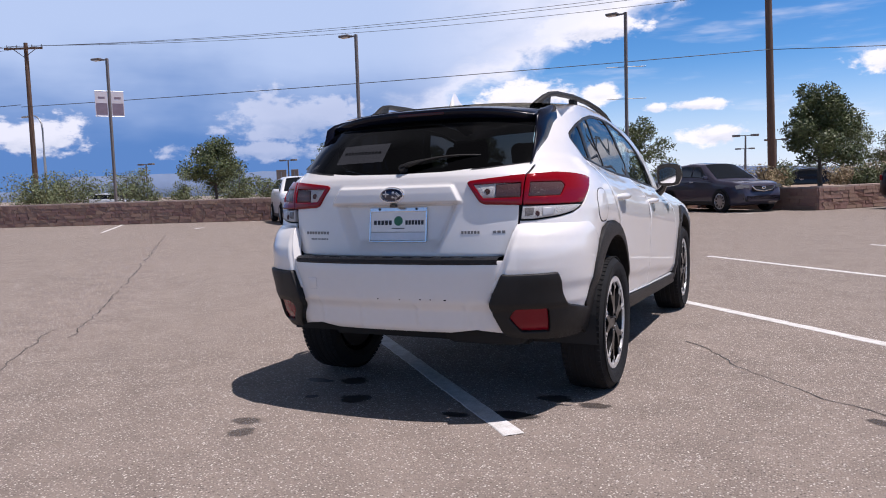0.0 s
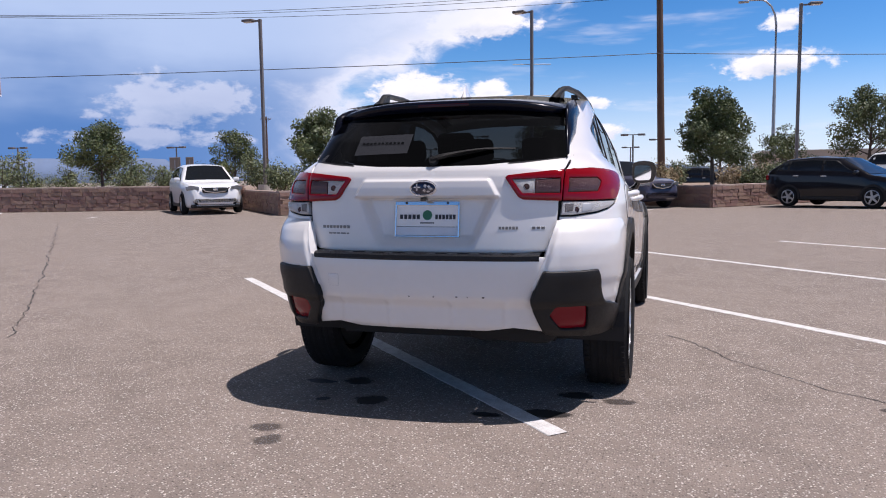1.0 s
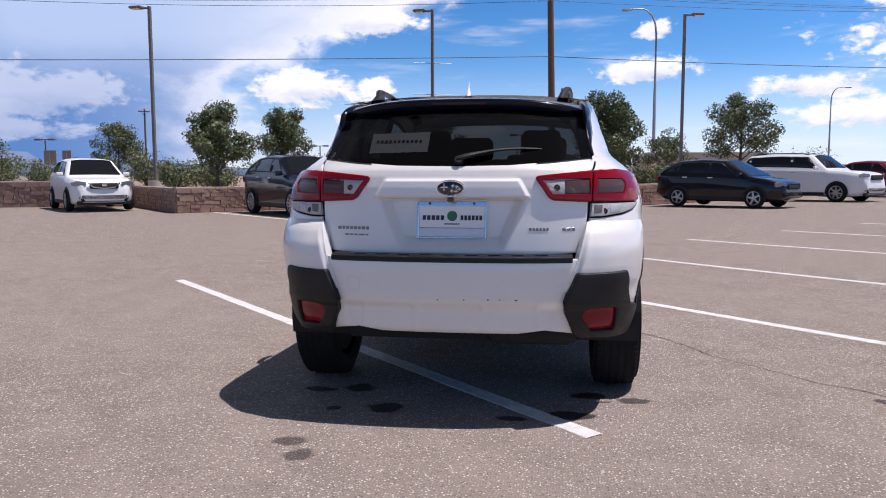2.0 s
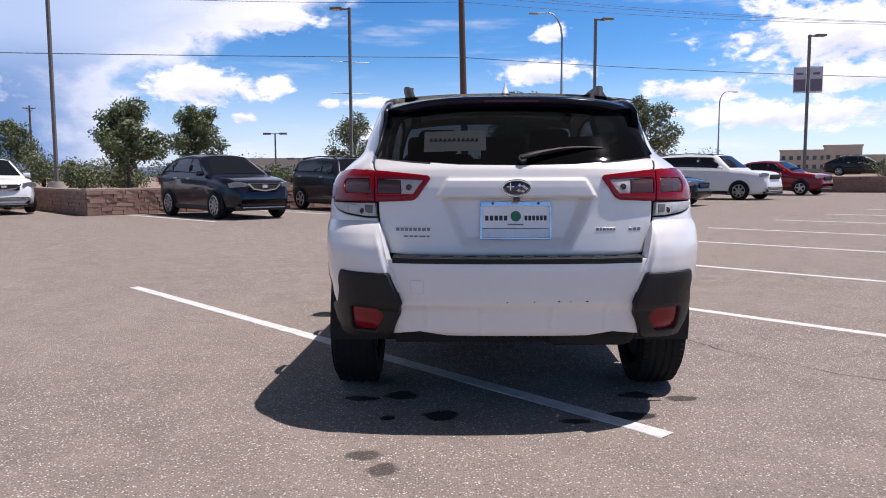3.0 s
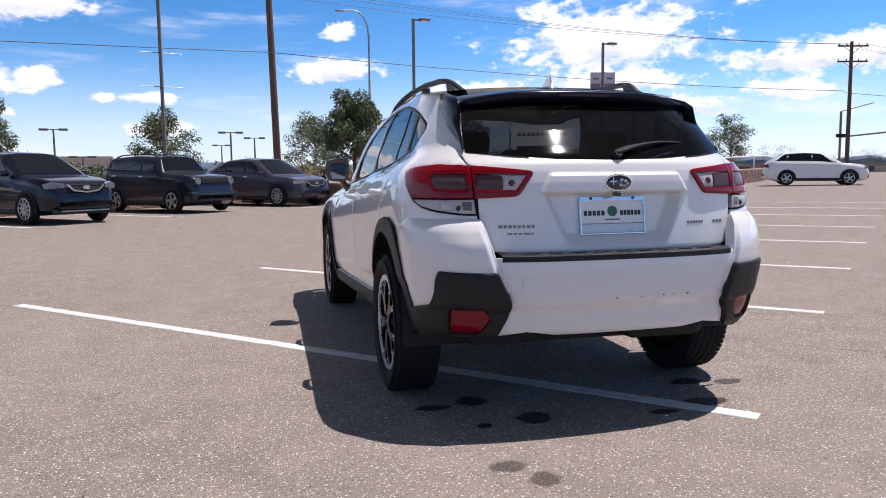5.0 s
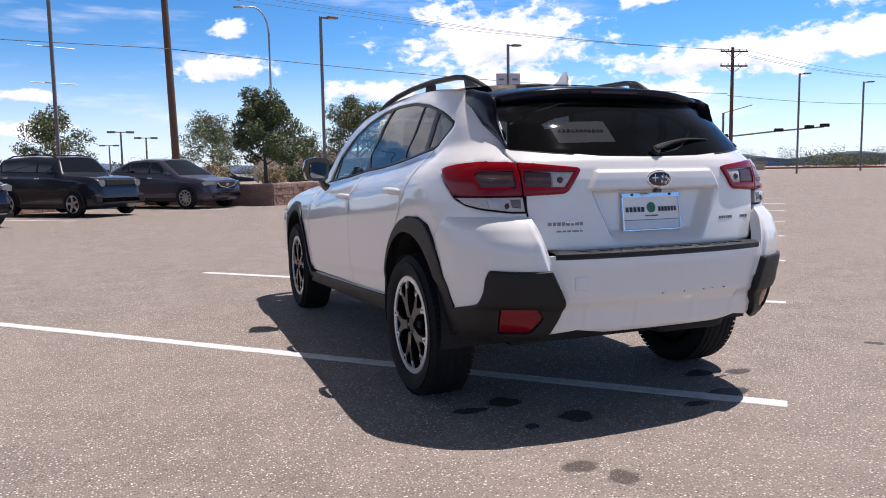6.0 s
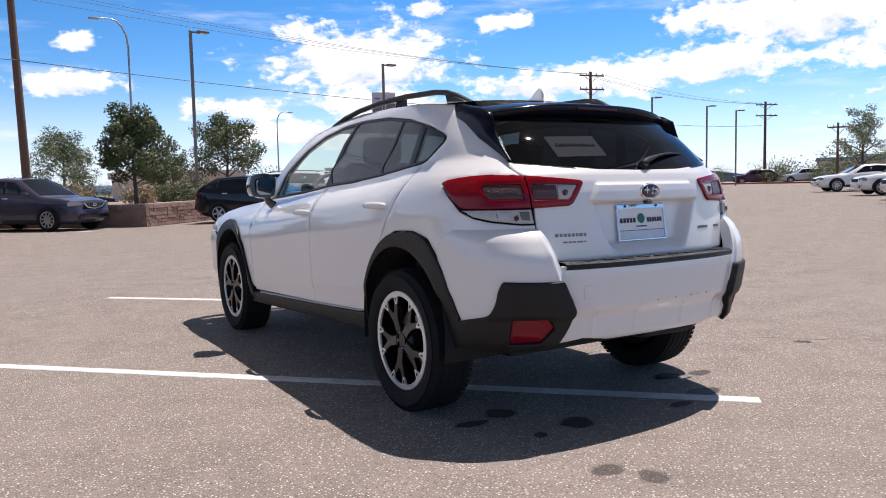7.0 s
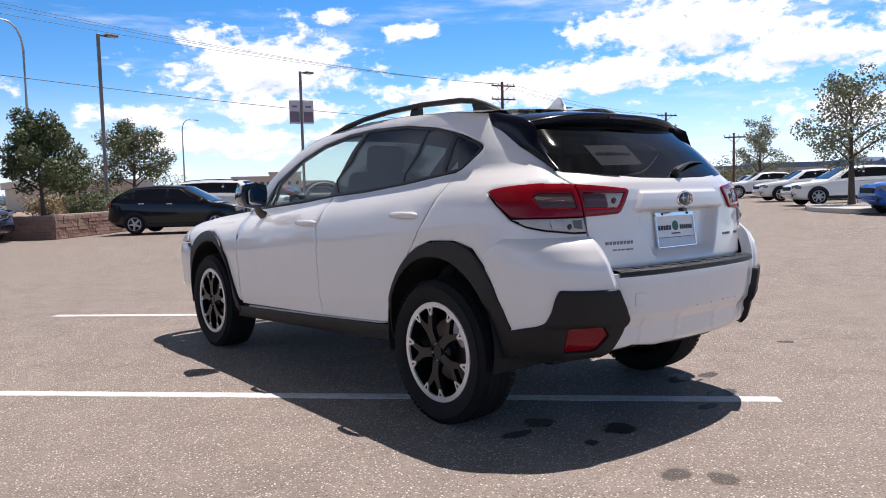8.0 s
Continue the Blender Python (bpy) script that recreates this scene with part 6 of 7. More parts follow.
# ---- lamp posts, utility poles and cables ----
def lamp_post(x, y, height, turn, base=0.6, banners=0, label="", plinth=True, rods=()):
    root = empty("light_pole", Matrix.Translation((x, y, gz(x) + base)))
    tagged(root, label or "tall dark bronze parking-lot light pole with a flat lamp head", "light pole", "parking-lot light poles")
    bm = bmesh.new()
    h = height - base - gz(x)
    box(bm, (0.115, 0.115, h), pose(0, 0, h / 2, 0, 0, turn), 0.012, 1)
    part("pole", bm, BRONZE, root, "square dark bronze pole")
    if plinth:
        bm = bmesh.new()
        cyl(bm, 0.30, 0.30, 0.35, pose(0, 0, 0.15), 20)
        part("plinth", bm, CONCRETE, root, "round concrete base")
    bm = bmesh.new()
    box(bm, (0.40, 0.07, 0.06), pose(0, 0, h - 0.06, 0, 0, turn) @ pose(0.22, 0, 0))
    part("arm", bm, BRONZE, root)
    bm = bmesh.new()
    box(bm, (0.50, 0.32, 0.10), pose(0, 0, h - 0.02, 0, 0, turn) @ pose(0.55, 0, 0), 0.03)
    head = part("lamp_head", bm, BRONZE, root, "flat lamp head")
    bm = bmesh.new()
    box(bm, (0.38, 0.24, 0.012), pose(0, 0, h - 0.076, 0, 0, turn) @ pose(0.55, 0, 0))
    part("lens", bm, CLEAR_LENS, head, "pale lamp lens")
    for z in rods:
        m = pose(0, 0, z - gz(x) - base, 0, 0, banners_turn(x, y))
        bm = bmesh.new()
        tube(bm, [tuple(m @ Vector((-0.78, 0, 0))), tuple(m @ Vector((0.78, 0, 0)))], 0.016, 6)
        part("banner_rod", bm, GALV, root, "thin empty banner rod")
    for s in range(banners):
        zc = h * (0.72 if base < 0.3 else 0.70)
        for d in (-1, 1):
            m = pose(0, 0, zc, 0, 0, banners_turn(x, y)) @ pose(d * 0.36, 0, 0)
            bm = bmesh.new()
            box(bm, (0.56, 0.02, 1.15), m)
            b = part("banner", bm, BANNER, root, "pale cloth banner")
            bm = bmesh.new()
            box(bm, (0.50, 0.03, 0.55), m @ pose(0, 0, -0.25))
            box(bm, (0.30, 0.03, 0.10), m @ pose(0, 0, 0.28))
            part("banner_print", bm, BANNER_DARK, b, "dark print shapes")
            for q in (-0.6, 0.6):
                bm = bmesh.new()
                tube(bm, [tuple((m @ pose(-d * 0.36, 0, q)).translation), tuple((m @ pose(d * 0.28, 0, q)).translation)], 0.015, 6)
                part("banner_bracket", bm, GALV, root)
    return root


def banners_turn(x, y):
    return math.degrees(math.atan2(-(x + 1), (y + 4))) + 12


lamp_post(-28.1, 22.7, 7.75, 190, banners=1, label="tall bronze light pole with two pale banners")
lamp_post(-14.72, 23.45, 7.50, 175)
lamp_post(-4.43, 27.1, 7.83, 170, rods=(5.68, 4.42))
lamp_post(6.0, 30.05, 7.94, 10)
lamp_post(16.5, 32.5, 7.62, 10, 0.0, banners=1, label="tall bronze light pole with two pale banners")
lamp_post(42.9, 38.0, 7.7, -20, 0.0, plinth=False)
lamp_post(51.0, 39.3, 7.5, -20, 0.0, plinth=False)
lamp_post(56.1, 40.2, 7.4, -20, 0.0, plinth=False)


def curved_lamp(x, y, height, side, base=0.0):
    root = empty("street_lamp", Matrix.Translation((x, y, gz(x) + base)))
    tagged(root, "slender galvanised street lamp with a curved arm", "street lamp")
    bm = bmesh.new()
    h = height - gz(x) - base
    pts = [(0, 0, 0), (0, 0, h * 0.5), (0, 0, h * 0.86)] + [(side * 1.1 * (1 - math.cos(q)), 0, h * 0.86 + h * 0.135 * math.sin(q)) for q in (0.4, 0.8, 1.2, 1.5)] + [(side * 1.9, 0, h * 0.995)]
    tube(bm, pts, [0.14, 0.11, 0.08, 0.07, 0.06, 0.06, 0.05, 0.045], 10)
    part("mast", bm, GALV, root, "galvanised mast and arm", smooth=True)
    bm = bmesh.new()
    box(bm, (0.7, 0.26, 0.14), pose(side * 2.15, 0, h * 0.99), 0.05)
    part("lamp_head", bm, GALV, root, "oval lamp head", smooth=True)


curved_lamp(7.95, 54.3, 13.3, -1)
curved_lamp(37.8, 106.0, 12.9, 1)
curved_lamp(-58.0, 42.0, 8.6, -1)


def twin_lamp(x, y, height, w=1.0):
    root = empty("twin_street_lamp", Matrix.Translation((x, y, gz(x))))
    tagged(root, "far lamp post with two flat lamp heads", "street lamp", "twin street lamps")
    bm = bmesh.new()
    cyl(bm, 0.11, 0.08, height, pose(0, 0, height / 2), 8)
    part("pole", bm, BRONZE, root)
    for s in (-1, 1):
        bm = bmesh.new()
        box(bm, (0.75 * w, 0.4, 0.2), pose(s * 0.85 * w, 0, height), 0.03)
        box(bm, (0.6 * w, 0.08, 0.08), pose(s * 0.3 * w, 0, height))
        part("lamp_head", bm, BRONZE, root, "flat dark lamp head")


for x, y, h in ((-18.5, 74, 5.4), (-32.2, 101, 5.3), (-16.5, 76, 2.9), (-2.7, 76.5, 5.3), (-4.4, 106, 5.1), (-0.2, 88.5, 5.3), (-70, 65, 5.1), (-54.8, 73, 5.1)):
    twin_lamp(x, y, h)


def utility_pole(x, y, height, arm=2.2, turn=0.0, arms=1, r=0.19, label="tall weathered wooden utility pole", lean=0.0):
    root = empty("utility_pole", pose(x, y, gz(x), 0, lean, 0))
    tagged(root, label, "utility pole", "wooden utility poles")
    bm = bmesh.new()
    cyl(bm, r, r * 0.7, height, pose(0, 0, height / 2), 14)
    part("pole", bm, POLE_WOOD, root, "brown wooden pole", smooth=True)
    ends = []
    for k in range(arms):
        z = height - 0.4 - k * 1.3
        bm = bmesh.new()
        box(bm, (arm, 0.10, 0.13), pose(0, -r, z, 0, 0, turn))
        for s in (-1, 1):
            tube(bm, [tuple(pose(0, 0, 0, 0, 0, turn) @ Vector((s * arm * 0.32, -r, z))), (0, -r * 0.7, z - 0.6)], 0.025, 5)
        part("crossarm", bm, POLE_WOOD, root, "wooden crossarm")
        for s in (-0.46, -0.2, 0.2, 0.46):
            bm = bmesh.new()
            p = pose(0, 0, 0, 0, 0, turn) @ Vector((s * arm, -r, z + 0.15))
            cyl(bm, 0.05, 0.035, 0.18, Matrix.Translation(p), 8)
            part("insulator", bm, GALV, root)
            if k == 0:
                ends.append(Vector((x, y, gz(x))) + p)
    return ends


P_WEST = utility_pole(-46.2, 32.1, 11.9, 2.6, 25, 1)
P_MID = utility_pole(0.54, 44.4, 16.5, 2.8, 0, 1, 0.24, lean=-1.3, label="tall weathered brown wooden utility pole behind the bed")
P_MID = [Vector((0.25, 44.1, 12.45 - 0.22 * i)) for i in range(4)]
P_EAST = utility_pole(49.2, 51.4, 11.3, 2.6, -15, 2)
P_FAR = utility_pole(79.6, 53.5, 9.8, 2.6, -30, 2)
utility_pole(62.9, 34.8, 5.3, 1.9, -50, 1, 0.13)
P_OUT = utility_pole(-110.0, 20.0, 11.9, 2.6, 40, 1)
utility_pole(-59.4, 102.2, 11.0, 1.6, 30, 1, 0.17)


def cable(a, b, sag, radius=0.012):
    bm = bmesh.new()
    tube(bm, [tuple(a.lerp(b, q) - Vector((0, 0, sag * 4 * q * (1 - q)))) for q in np.linspace(0, 1, 15)], radius, 5)
    return tagged(part("power_cable", bm, CABLE), "thin dark overhead cable between poles", "cable", "overhead cables")


for p, q in ((P_OUT, P_WEST), (P_WEST, P_MID), (P_MID, P_EAST), (P_EAST, P_FAR)):
    for i in (0, 1, 3):
        cable(p[i], q[i], 0.7, 0.014)
    a, b = p[1].copy(), q[1].copy()
    a.z, b.z = (8.42 if p is P_MID else 7.55), (8.42 if q is P_MID else 7.7)
    cable(a, b, 0.15 if q is P_MID else 0.4, 0.022)

# ---- buildings, signs and distance ----
def building(name, x, y, w, d, h, turn, mat, rows, label, parapet=0.4, roof=None):
    root = empty(name, pose(x, y, gz(x), 0, 0, turn))
    tagged(root, label, "building")
    bm = bmesh.new()
    box(bm, (w, d, h), pose(0, 0, h / 2))
    part("wall", bm, mat, root)
    bm = bmesh.new()
    box(bm, (w + 0.5, d + 0.5, parapet), pose(0, 0, h))
    part("roof", bm, roof or mat, root)
    for z, n, ww, wh in rows:
        for k in range(n):
            px = -w / 2 + w * (k + 0.5) / n
            bm = bmesh.new()
            box(bm, (ww, 0.16, wh), pose(px, -d / 2, z))
            wnd = part("window", bm, PANE, root, "dark window")
            bm = bmesh.new()
            box(bm, (ww + 0.3, 0.3, 0.12), pose(px, -d / 2 - 0.02, z - wh / 2 - 0.1))
            part("sill", bm, mat, wnd)
    return root


building("office_building", 100.7, 217.0, 12, 8, 7.0, -26, STUCCO, ((2.4, 6, 1.0, 1.1), (4.9, 6, 1.0, 1.1)), "tan stucco office block with small dark windows")
building("office_building", 109.6, 212.4, 9.5, 8, 8.2, -26, STUCCO, ((2.4, 4, 1.0, 1.1), (5.0, 4, 1.0, 1.1)), "tall tan stucco office block with small dark windows")
building("office_building", 117.4, 208.2, 8, 8, 5.4, -26, STUCCO, ((3.2, 4, 1.0, 1.1),), "low tan stucco wing with dark windows")
building("low_building", 11.6, 58, 8, 8, 2.4, 0, STUCCO_PALE, ((1.3, 3, 1.4, 1.0),), "long low pale building with a flat roof", 0.5)
building("low_building", -22.0, 82, 14, 10, 2.8, 8, STUCCO_PALE, ((1.4, 5, 1.3, 1.1),), "long low pale building with a flat roof", 0.4)
building("low_building", 47.0, 70, 34, 10, 0.9, -30, STUCCO, ((0.5, 9, 1.6, 0.5),), "long low tan building with a brown roof", 0.3, SIGN_BROWN)
building("low_building", 130.0, 62, 26, 14, 3.6, -60, STUCCO_PALE, ((1.6, 6, 2.0, 1.2),), "low pale building across the road", 0.6, HILL)

root = empty("stop_sign", Matrix.Translation((25.2, 36.6, gz(25.2) + 0.62)))
tagged(root, "red octagonal road sign on a steel post", "road sign")
bm = bmesh.new()
box(bm, (0.06, 0.06, 1.75), pose(0, 0, 0.87))
part("post", bm, GALV, root)
bm = bmesh.new()
cyl(bm, 0.40, 0.40, 0.03, pose(0, -0.05, 1.62, 90, 0, 0) @ pose(0, 0, 0, 0, 0, 22.5), 8)
part("sign_face", bm, SIGN_RED, root, "red octagon")
bm = bmesh.new()
for k in range(4):
    box(bm, (0.07, 0.01, 0.18), pose(-0.17 + 0.113 * k, -0.075, 1.62))
part("sign_print", bm, SIGN_WHITE, root, "pale lettering bars")
bm = bmesh.new()
pts = [(21.6, 33.4, 0), (21.6, 33.4, 0.75), (23.5, 34.3, 0.82), (29.5, 37.6, 0.95), (34, 41, 1.0)]
tube(bm, [(x, y, gz(x) + 0.62 + z) for x, y, z in pts], 0.045, 8)
tube(bm, [(29.5, 37.6, gz(29.5) + 0.6), (29.5, 37.6, gz(29.5) + 1.57)], 0.04, 8)
tagged(part("pipe_rail", bm, SIGN_WHITE), "white painted pipe rail on the bed", "railing")
for x, y, w in ((-25.2, 32.0, 0.7), (-24.4, 32.2, 0.5)):
    root = empty("road_sign", Matrix.Translation((x, y, 0.6)))
    tagged(root, "back of a brown road sign on a post", "road sign")
    bm = bmesh.new()
    box(bm, (0.06, 0.06, 1.7), pose(0, 0, 0.85))
    part("post", bm, GALV, root)
    bm = bmesh.new()
    box(bm, (w, 0.03, 0.75), pose(0, 0, 1.45), 0.01, 1)
    part("sign_face", bm, SIGN_BROWN, root)

# traffic signals far off to the east
root = empty("traffic_signal", Matrix.Translation((58.0, 62.0, gz(58))))
tagged(root, "far traffic signal mast with a long arm", "traffic signal")
bm = bmesh.new()
tube(bm, [(0, 0, 0), (0, 0, 6.2)], 0.12, 8)
tube(bm, [(0, 0, 3.6), (4.5, -2.6, 4.1), (9, -5.2, 4.5)], 0.09, 8)
tube(bm, [(0, 0, 6.2), (2.6, -1.5, 7.0)], 0.05, 6)
part("mast", bm, BRONZE, root)
for q in (0.0, 0.55, 0.85, 1.0):
    bm = bmesh.new()
    box(bm, (0.9, 0.4, 0.35), pose(9 * q, -5.2 * q - 0.1, 3.75 + 0.9 * q, 0, 0, -30), 0.04)
    part("signal_head", bm, GAP, root, "dark signal head")

# hill silhouette; its haze is only the painted blue
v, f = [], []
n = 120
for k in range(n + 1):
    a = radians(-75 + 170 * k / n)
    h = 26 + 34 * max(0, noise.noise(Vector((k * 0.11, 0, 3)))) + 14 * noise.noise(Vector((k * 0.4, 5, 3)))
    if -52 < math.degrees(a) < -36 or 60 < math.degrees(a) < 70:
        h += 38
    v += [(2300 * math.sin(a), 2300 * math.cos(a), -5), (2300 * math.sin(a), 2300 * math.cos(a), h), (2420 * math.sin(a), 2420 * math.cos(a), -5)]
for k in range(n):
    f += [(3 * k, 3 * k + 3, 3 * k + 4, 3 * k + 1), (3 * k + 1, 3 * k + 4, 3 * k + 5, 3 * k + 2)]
tagged(mesh_object("hills_backdrop", v, f, HILL), "far hills on the horizon, haze painted as blue colour", "hills", kind="structure")

# ---- parked cars in the distance ----
def car_paint(name, c, metal=0.0):
    return material(name, c, 0.3, 0.0, 0.06, 3.0, coat=0.7, spec=0.12)


NAVY = car_paint("navy_paint", (0.006, 0.006, 0.014), 0.2)
SLATE = car_paint("slate_paint", (0.014, 0.015, 0.024), 0.2)
GREY_BLUE = car_paint("grey_blue_paint", (0.050, 0.046, 0.068), 0.3)
BLACK_CAR = car_paint("black_paint", (0.007, 0.007, 0.011))
WHITE_CAR = car_paint("plain_white_paint", (0.78, 0.78, 0.78))
SILVER = car_paint("silver_paint", (0.52, 0.54, 0.57), 0.5)
RED_CAR = car_paint("red_paint", (0.20, 0.005, 0.015), 0.2)
BLUE_CAR = car_paint("blue_paint", (0.015, 0.10, 0.42), 0.2)
PLUM = car_paint("plum_paint", (0.07, 0.015, 0.035), 0.2)
CAR_GLASS = material("car_glass", (0.008, 0.010, 0.013), 0.03, spec=0.5)
HEAD_LENS = material("headlamp_lens", (0.30, 0.31, 0.33), 0.1, 0.4, 0.4, 25.0, coat=1.0)
ALLOY = material("alloy_wheel", (0.48, 0.48, 0.49), 0.3, 0.8)


def road_wheel(r, style):
    hub = empty("wheel")
    bm = bmesh.new()
    w, rim = 0.11, r * 0.70
    lathe(bm, [(rim, -w * 0.8), (rim + 0.03, -w), (r - 0.03, -w * 0.95), (r, -w * 0.6), (r, w * 0.6), (r - 0.03, w), (rim, w)], 36)
    part("tyre", bm, BLACK_RUBBER, hub, "black tyre", smooth=True)
    bm = bmesh.new()
    lathe(bm, [(rim + 0.002, -w * 0.82), (rim - 0.02, -w * 0.86), (rim - 0.03, -w * 0.6), (rim - 0.04, 0.05), (0.0, 0.05)], 30)
    part("barrel", bm, ALLOY_DARK, hub, smooth=True)
    bm = bmesh.new()
    n = style
    for k in range(n):
        m = pose(0, 0, -w * 0.80, 0, 0, 360 / n * k)
        prism(bm, [(0.03, -0.035), (rim - 0.02, -0.25 * rim / n * 2.2), (rim - 0.02, 0.25 * rim / n * 2.2), (0.03, 0.035)], 0.03, m)
    lathe(bm, [(rim, -w * 0.84), (rim - 0.02, -w * 0.90), (rim - 0.03, -w * 0.70)], 30)
    cyl(bm, 0.05, 0.04, 0.03, pose(0, 0, -w * 0.8), 12)
    part("spokes", bm, ALLOY, hub, "bright alloy spokes")
    return hub


WHEEL_5, WHEEL_7, WHEEL_10 = road_wheel(0.34, 5), road_wheel(0.36, 7), road_wheel(0.36, 10)


def parked_car(label, front, rear, paint, L=4.6, W=1.84, H=1.68, belt=1.02, bonnet=1.02, nose=0.86, cowl=0.27, top=(0.42, 0.80), tail=0.97, tail_z=1.05, wheels=None, side=1, cladding=True, category="car", tailcut=0.5, wb=None, grille="bar", roof_bars=False, base=0.0):
    """A parked car whose wheels on the near side stand at front and rear. side: 1 where that is its right side, -1 its left.
    Along the length, from nose 0 to tail 1: cowl, top (front and rear of the roof), tail (foot of the rear glass)."""
    fr, rr = Vector((*front, 0)), Vector((*rear, 0))
    h = (fr - rr).normalized()
    right = Vector((h.y, -h.x, 0))
    wb = wb or L * 0.59
    mid = (fr + rr) / 2 - right * side * (W / 2 - 0.12)
    turn = math.degrees(math.atan2(h.y, h.x)) - 90
    root = empty("parked_car", Matrix.Translation((mid.x, mid.y, gz(mid.x) + base)) @ pose(0, 0, 0, 0, 0, turn))
    tagged(root, label, category, "parked cars")
    f_over = (L - wb) * 0.47
    y_front = wb / 2 + f_over

    def Y(q):
        return y_front - L * q

    top_z = curve([0, 0.012, 0.05, 0.12, cowl, top[0], (top[0] + top[1]) / 2, top[1], tail, 0.992, 1.0], [0.55, nose - 0.10, nose, nose + (bonnet - nose) * 0.55, bonnet, H - 0.05, H, H - 0.05, tail_z, tail_z - 0.16, 0.6], 0.018)
    belt_z = curve([0, 0.03, cowl, 0.5, tail, 1.0], [0.62, nose - 0.10, belt - 0.06, belt, belt + 0.05, belt - 0.05], 0.05)
    under = curve([0, 0.05, 0.12, 0.88, 0.95, 1.0], [0.36, 0.24, 0.21, 0.21, 0.28, 0.42], 0.02)

    def wide(q):
        e = np.clip(np.minimum(q / 0.20, (1 - q) / 0.17), 0, 1)
        return W / 2 * (1 - (1 - e) ** 3.0 * 0.30)

    def ring(q):
        w, zt_, zb_, z0 = float(wide(q)), float(top_z(q)), float(belt_z(q)), float(under(q))
        zb_ = min(zb_, zt_ - 0.085)
        hgt = zt_ - zb_
        k = min(1.0, max(0.0, hgt / 0.5))
        g0, g1 = w * (0.955 - 0.05 * k), w * (0.93 - 0.21 * k)
        zm = z0 + (zb_ - z0) * 0.45
        return [(0.0, z0), (w * 0.80, z0), (w * 0.95, z0 + 0.06), (w * 0.985, z0 + 0.16), (w, zm), (w * 0.992, zb_ - 0.14 * (zb_ - z0)), (w * 0.975, zb_ - 0.03), (g0, zb_ + 0.03 * k), ((g0 + g1) / 2 + 0.02 * k, zb_ + 0.52 * hgt), (g1, zb_ + 0.86 * hgt), (g1 * 0.86, zt_ - 0.03 * k - 0.004), (g1 * 0.5, zt_ - 0.006), (0.0, zt_)]

    qs = np.concatenate([[0, 0.004, 0.012, 0.025, 0.04], np.linspace(0.06, 0.94, 58), [0.96, 0.975, 0.988, 0.996, 1.0]])
    rows = []
    for q in qs:
        r = ring(q)
        rows.append([(x, Y(q), z) for x, z in r] + [(-x, Y(q), z) for x, z in r[-2:0:-1]])
    m = len(rows[0])
    v = [p for r in rows for p in r]
    f = [(i * m + j, i * m + (j + 1) % m, (i + 1) * m + (j + 1) % m, (i + 1) * m + j) for i in range(len(qs) - 1) for j in range(m)]
    f += [tuple(range(m))[::-1], tuple((len(qs) - 1) * m + j for j in range(m))]
    body = mesh_object("body", v, f, paint, root)
    bmx = bmesh.new()
    bmx.from_mesh(body.data)
    bmesh.ops.recalc_face_normals(bmx, faces=bmx.faces)
    bmx.to_mesh(body.data)
    bmx.free()

    def side_point(q, fz, off=0.008):
        r = ring(q)
        a, b, c = r[7], r[8], r[9]
        x, z = (a[0] + (b[0] - a[0]) * fz / 0.55, a[1] + (b[1] - a[1]) * fz / 0.55) if fz < 0.55 else (b[0] + (c[0] - b[0]) * (fz - 0.55) / 0.45, b[1] + (c[1] - b[1]) * (fz - 0.55) / 0.45)
        return x + off, Y(q), z

    def side_pane(name, poly, s, mat=CAR_GLASS, off=0.008, lab="dark side glass"):
        va, fs = fill([(q * L, z * 0.45) for q, z in poly], [], 0.12)
        pts = [side_point(q / L, z / 0.45, off) for q, z in va]
        mesh_object(name, [(s * x, y, z) for x, y, z in pts], fs if s < 0 else [t[::-1] for t in fs], mat, root, lab)

    t0, t1 = top
    slant0, slant1 = cowl + 0.045, t0 - 0.005
    mid_q = t0 + (t1 - t0) * 0.28
    back = t1 + (tail - t1) * 0.30
    for s in (-1, 1):
        band = [(slant0 + 0.012, 0.06), (t1 - 0.02, 0.06), (back + 0.045, 0.17), (t1 + 0.035, 0.88), (t1 - 0.03, 0.94), (slant1 + 0.03, 0.94)]
        side_pane("window_trim", band, s, GAP, 0.004, "black pillars and seals round the side windows")
        side_pane("front_window", [(slant0 + 0.035, 0.12), (mid_q - 0.008, 0.10), (mid_q - 0.006, 0.88), (slant1 + 0.035, 0.88)], s)
        side_pane("rear_window", [(mid_q + 0.010, 0.10), (t1 - 0.03, 0.12), (t1 - 0.035, 0.88), (mid_q + 0.010, 0.88)], s)
        if back - t1 > 0.02:
            side_pane("quarter_window", [(t1 - 0.014, 0.14), (back + 0.02, 0.22), (t1 + 0.03, 0.80), (t1 - 0.018, 0.86)], s)

    def screen(name, q0, q1, k0, k1, lab):
        n = 9
        va = []
        for i in range(n):
            q = q0 + (q1 - q0) * i / (n - 1)
            r = ring(q)
            for j in range(11):
                u = -1 + j / 5
                lim = r[10][0] * (k0 + (k1 - k0) * i / (n - 1))
                x = u * lim
                xs, zs = [p[0] for p in r[9:]][::-1], [p[1] for p in r[9:]][::-1]
                va.append((x, Y(q), float(np.interp(abs(x), xs, zs)) + 0.008))
        fs = [(i * 11 + j, i * 11 + j + 1, (i + 1) * 11 + j + 1, (i + 1) * 11 + j) for i in range(n - 1) for j in range(10)]
        ob = mesh_object(name, va, fs, CAR_GLASS, root, lab)

    screen("windscreen", cowl + 0.015, t0 - 0.006, 1.06, 1.02, "dark windscreen")
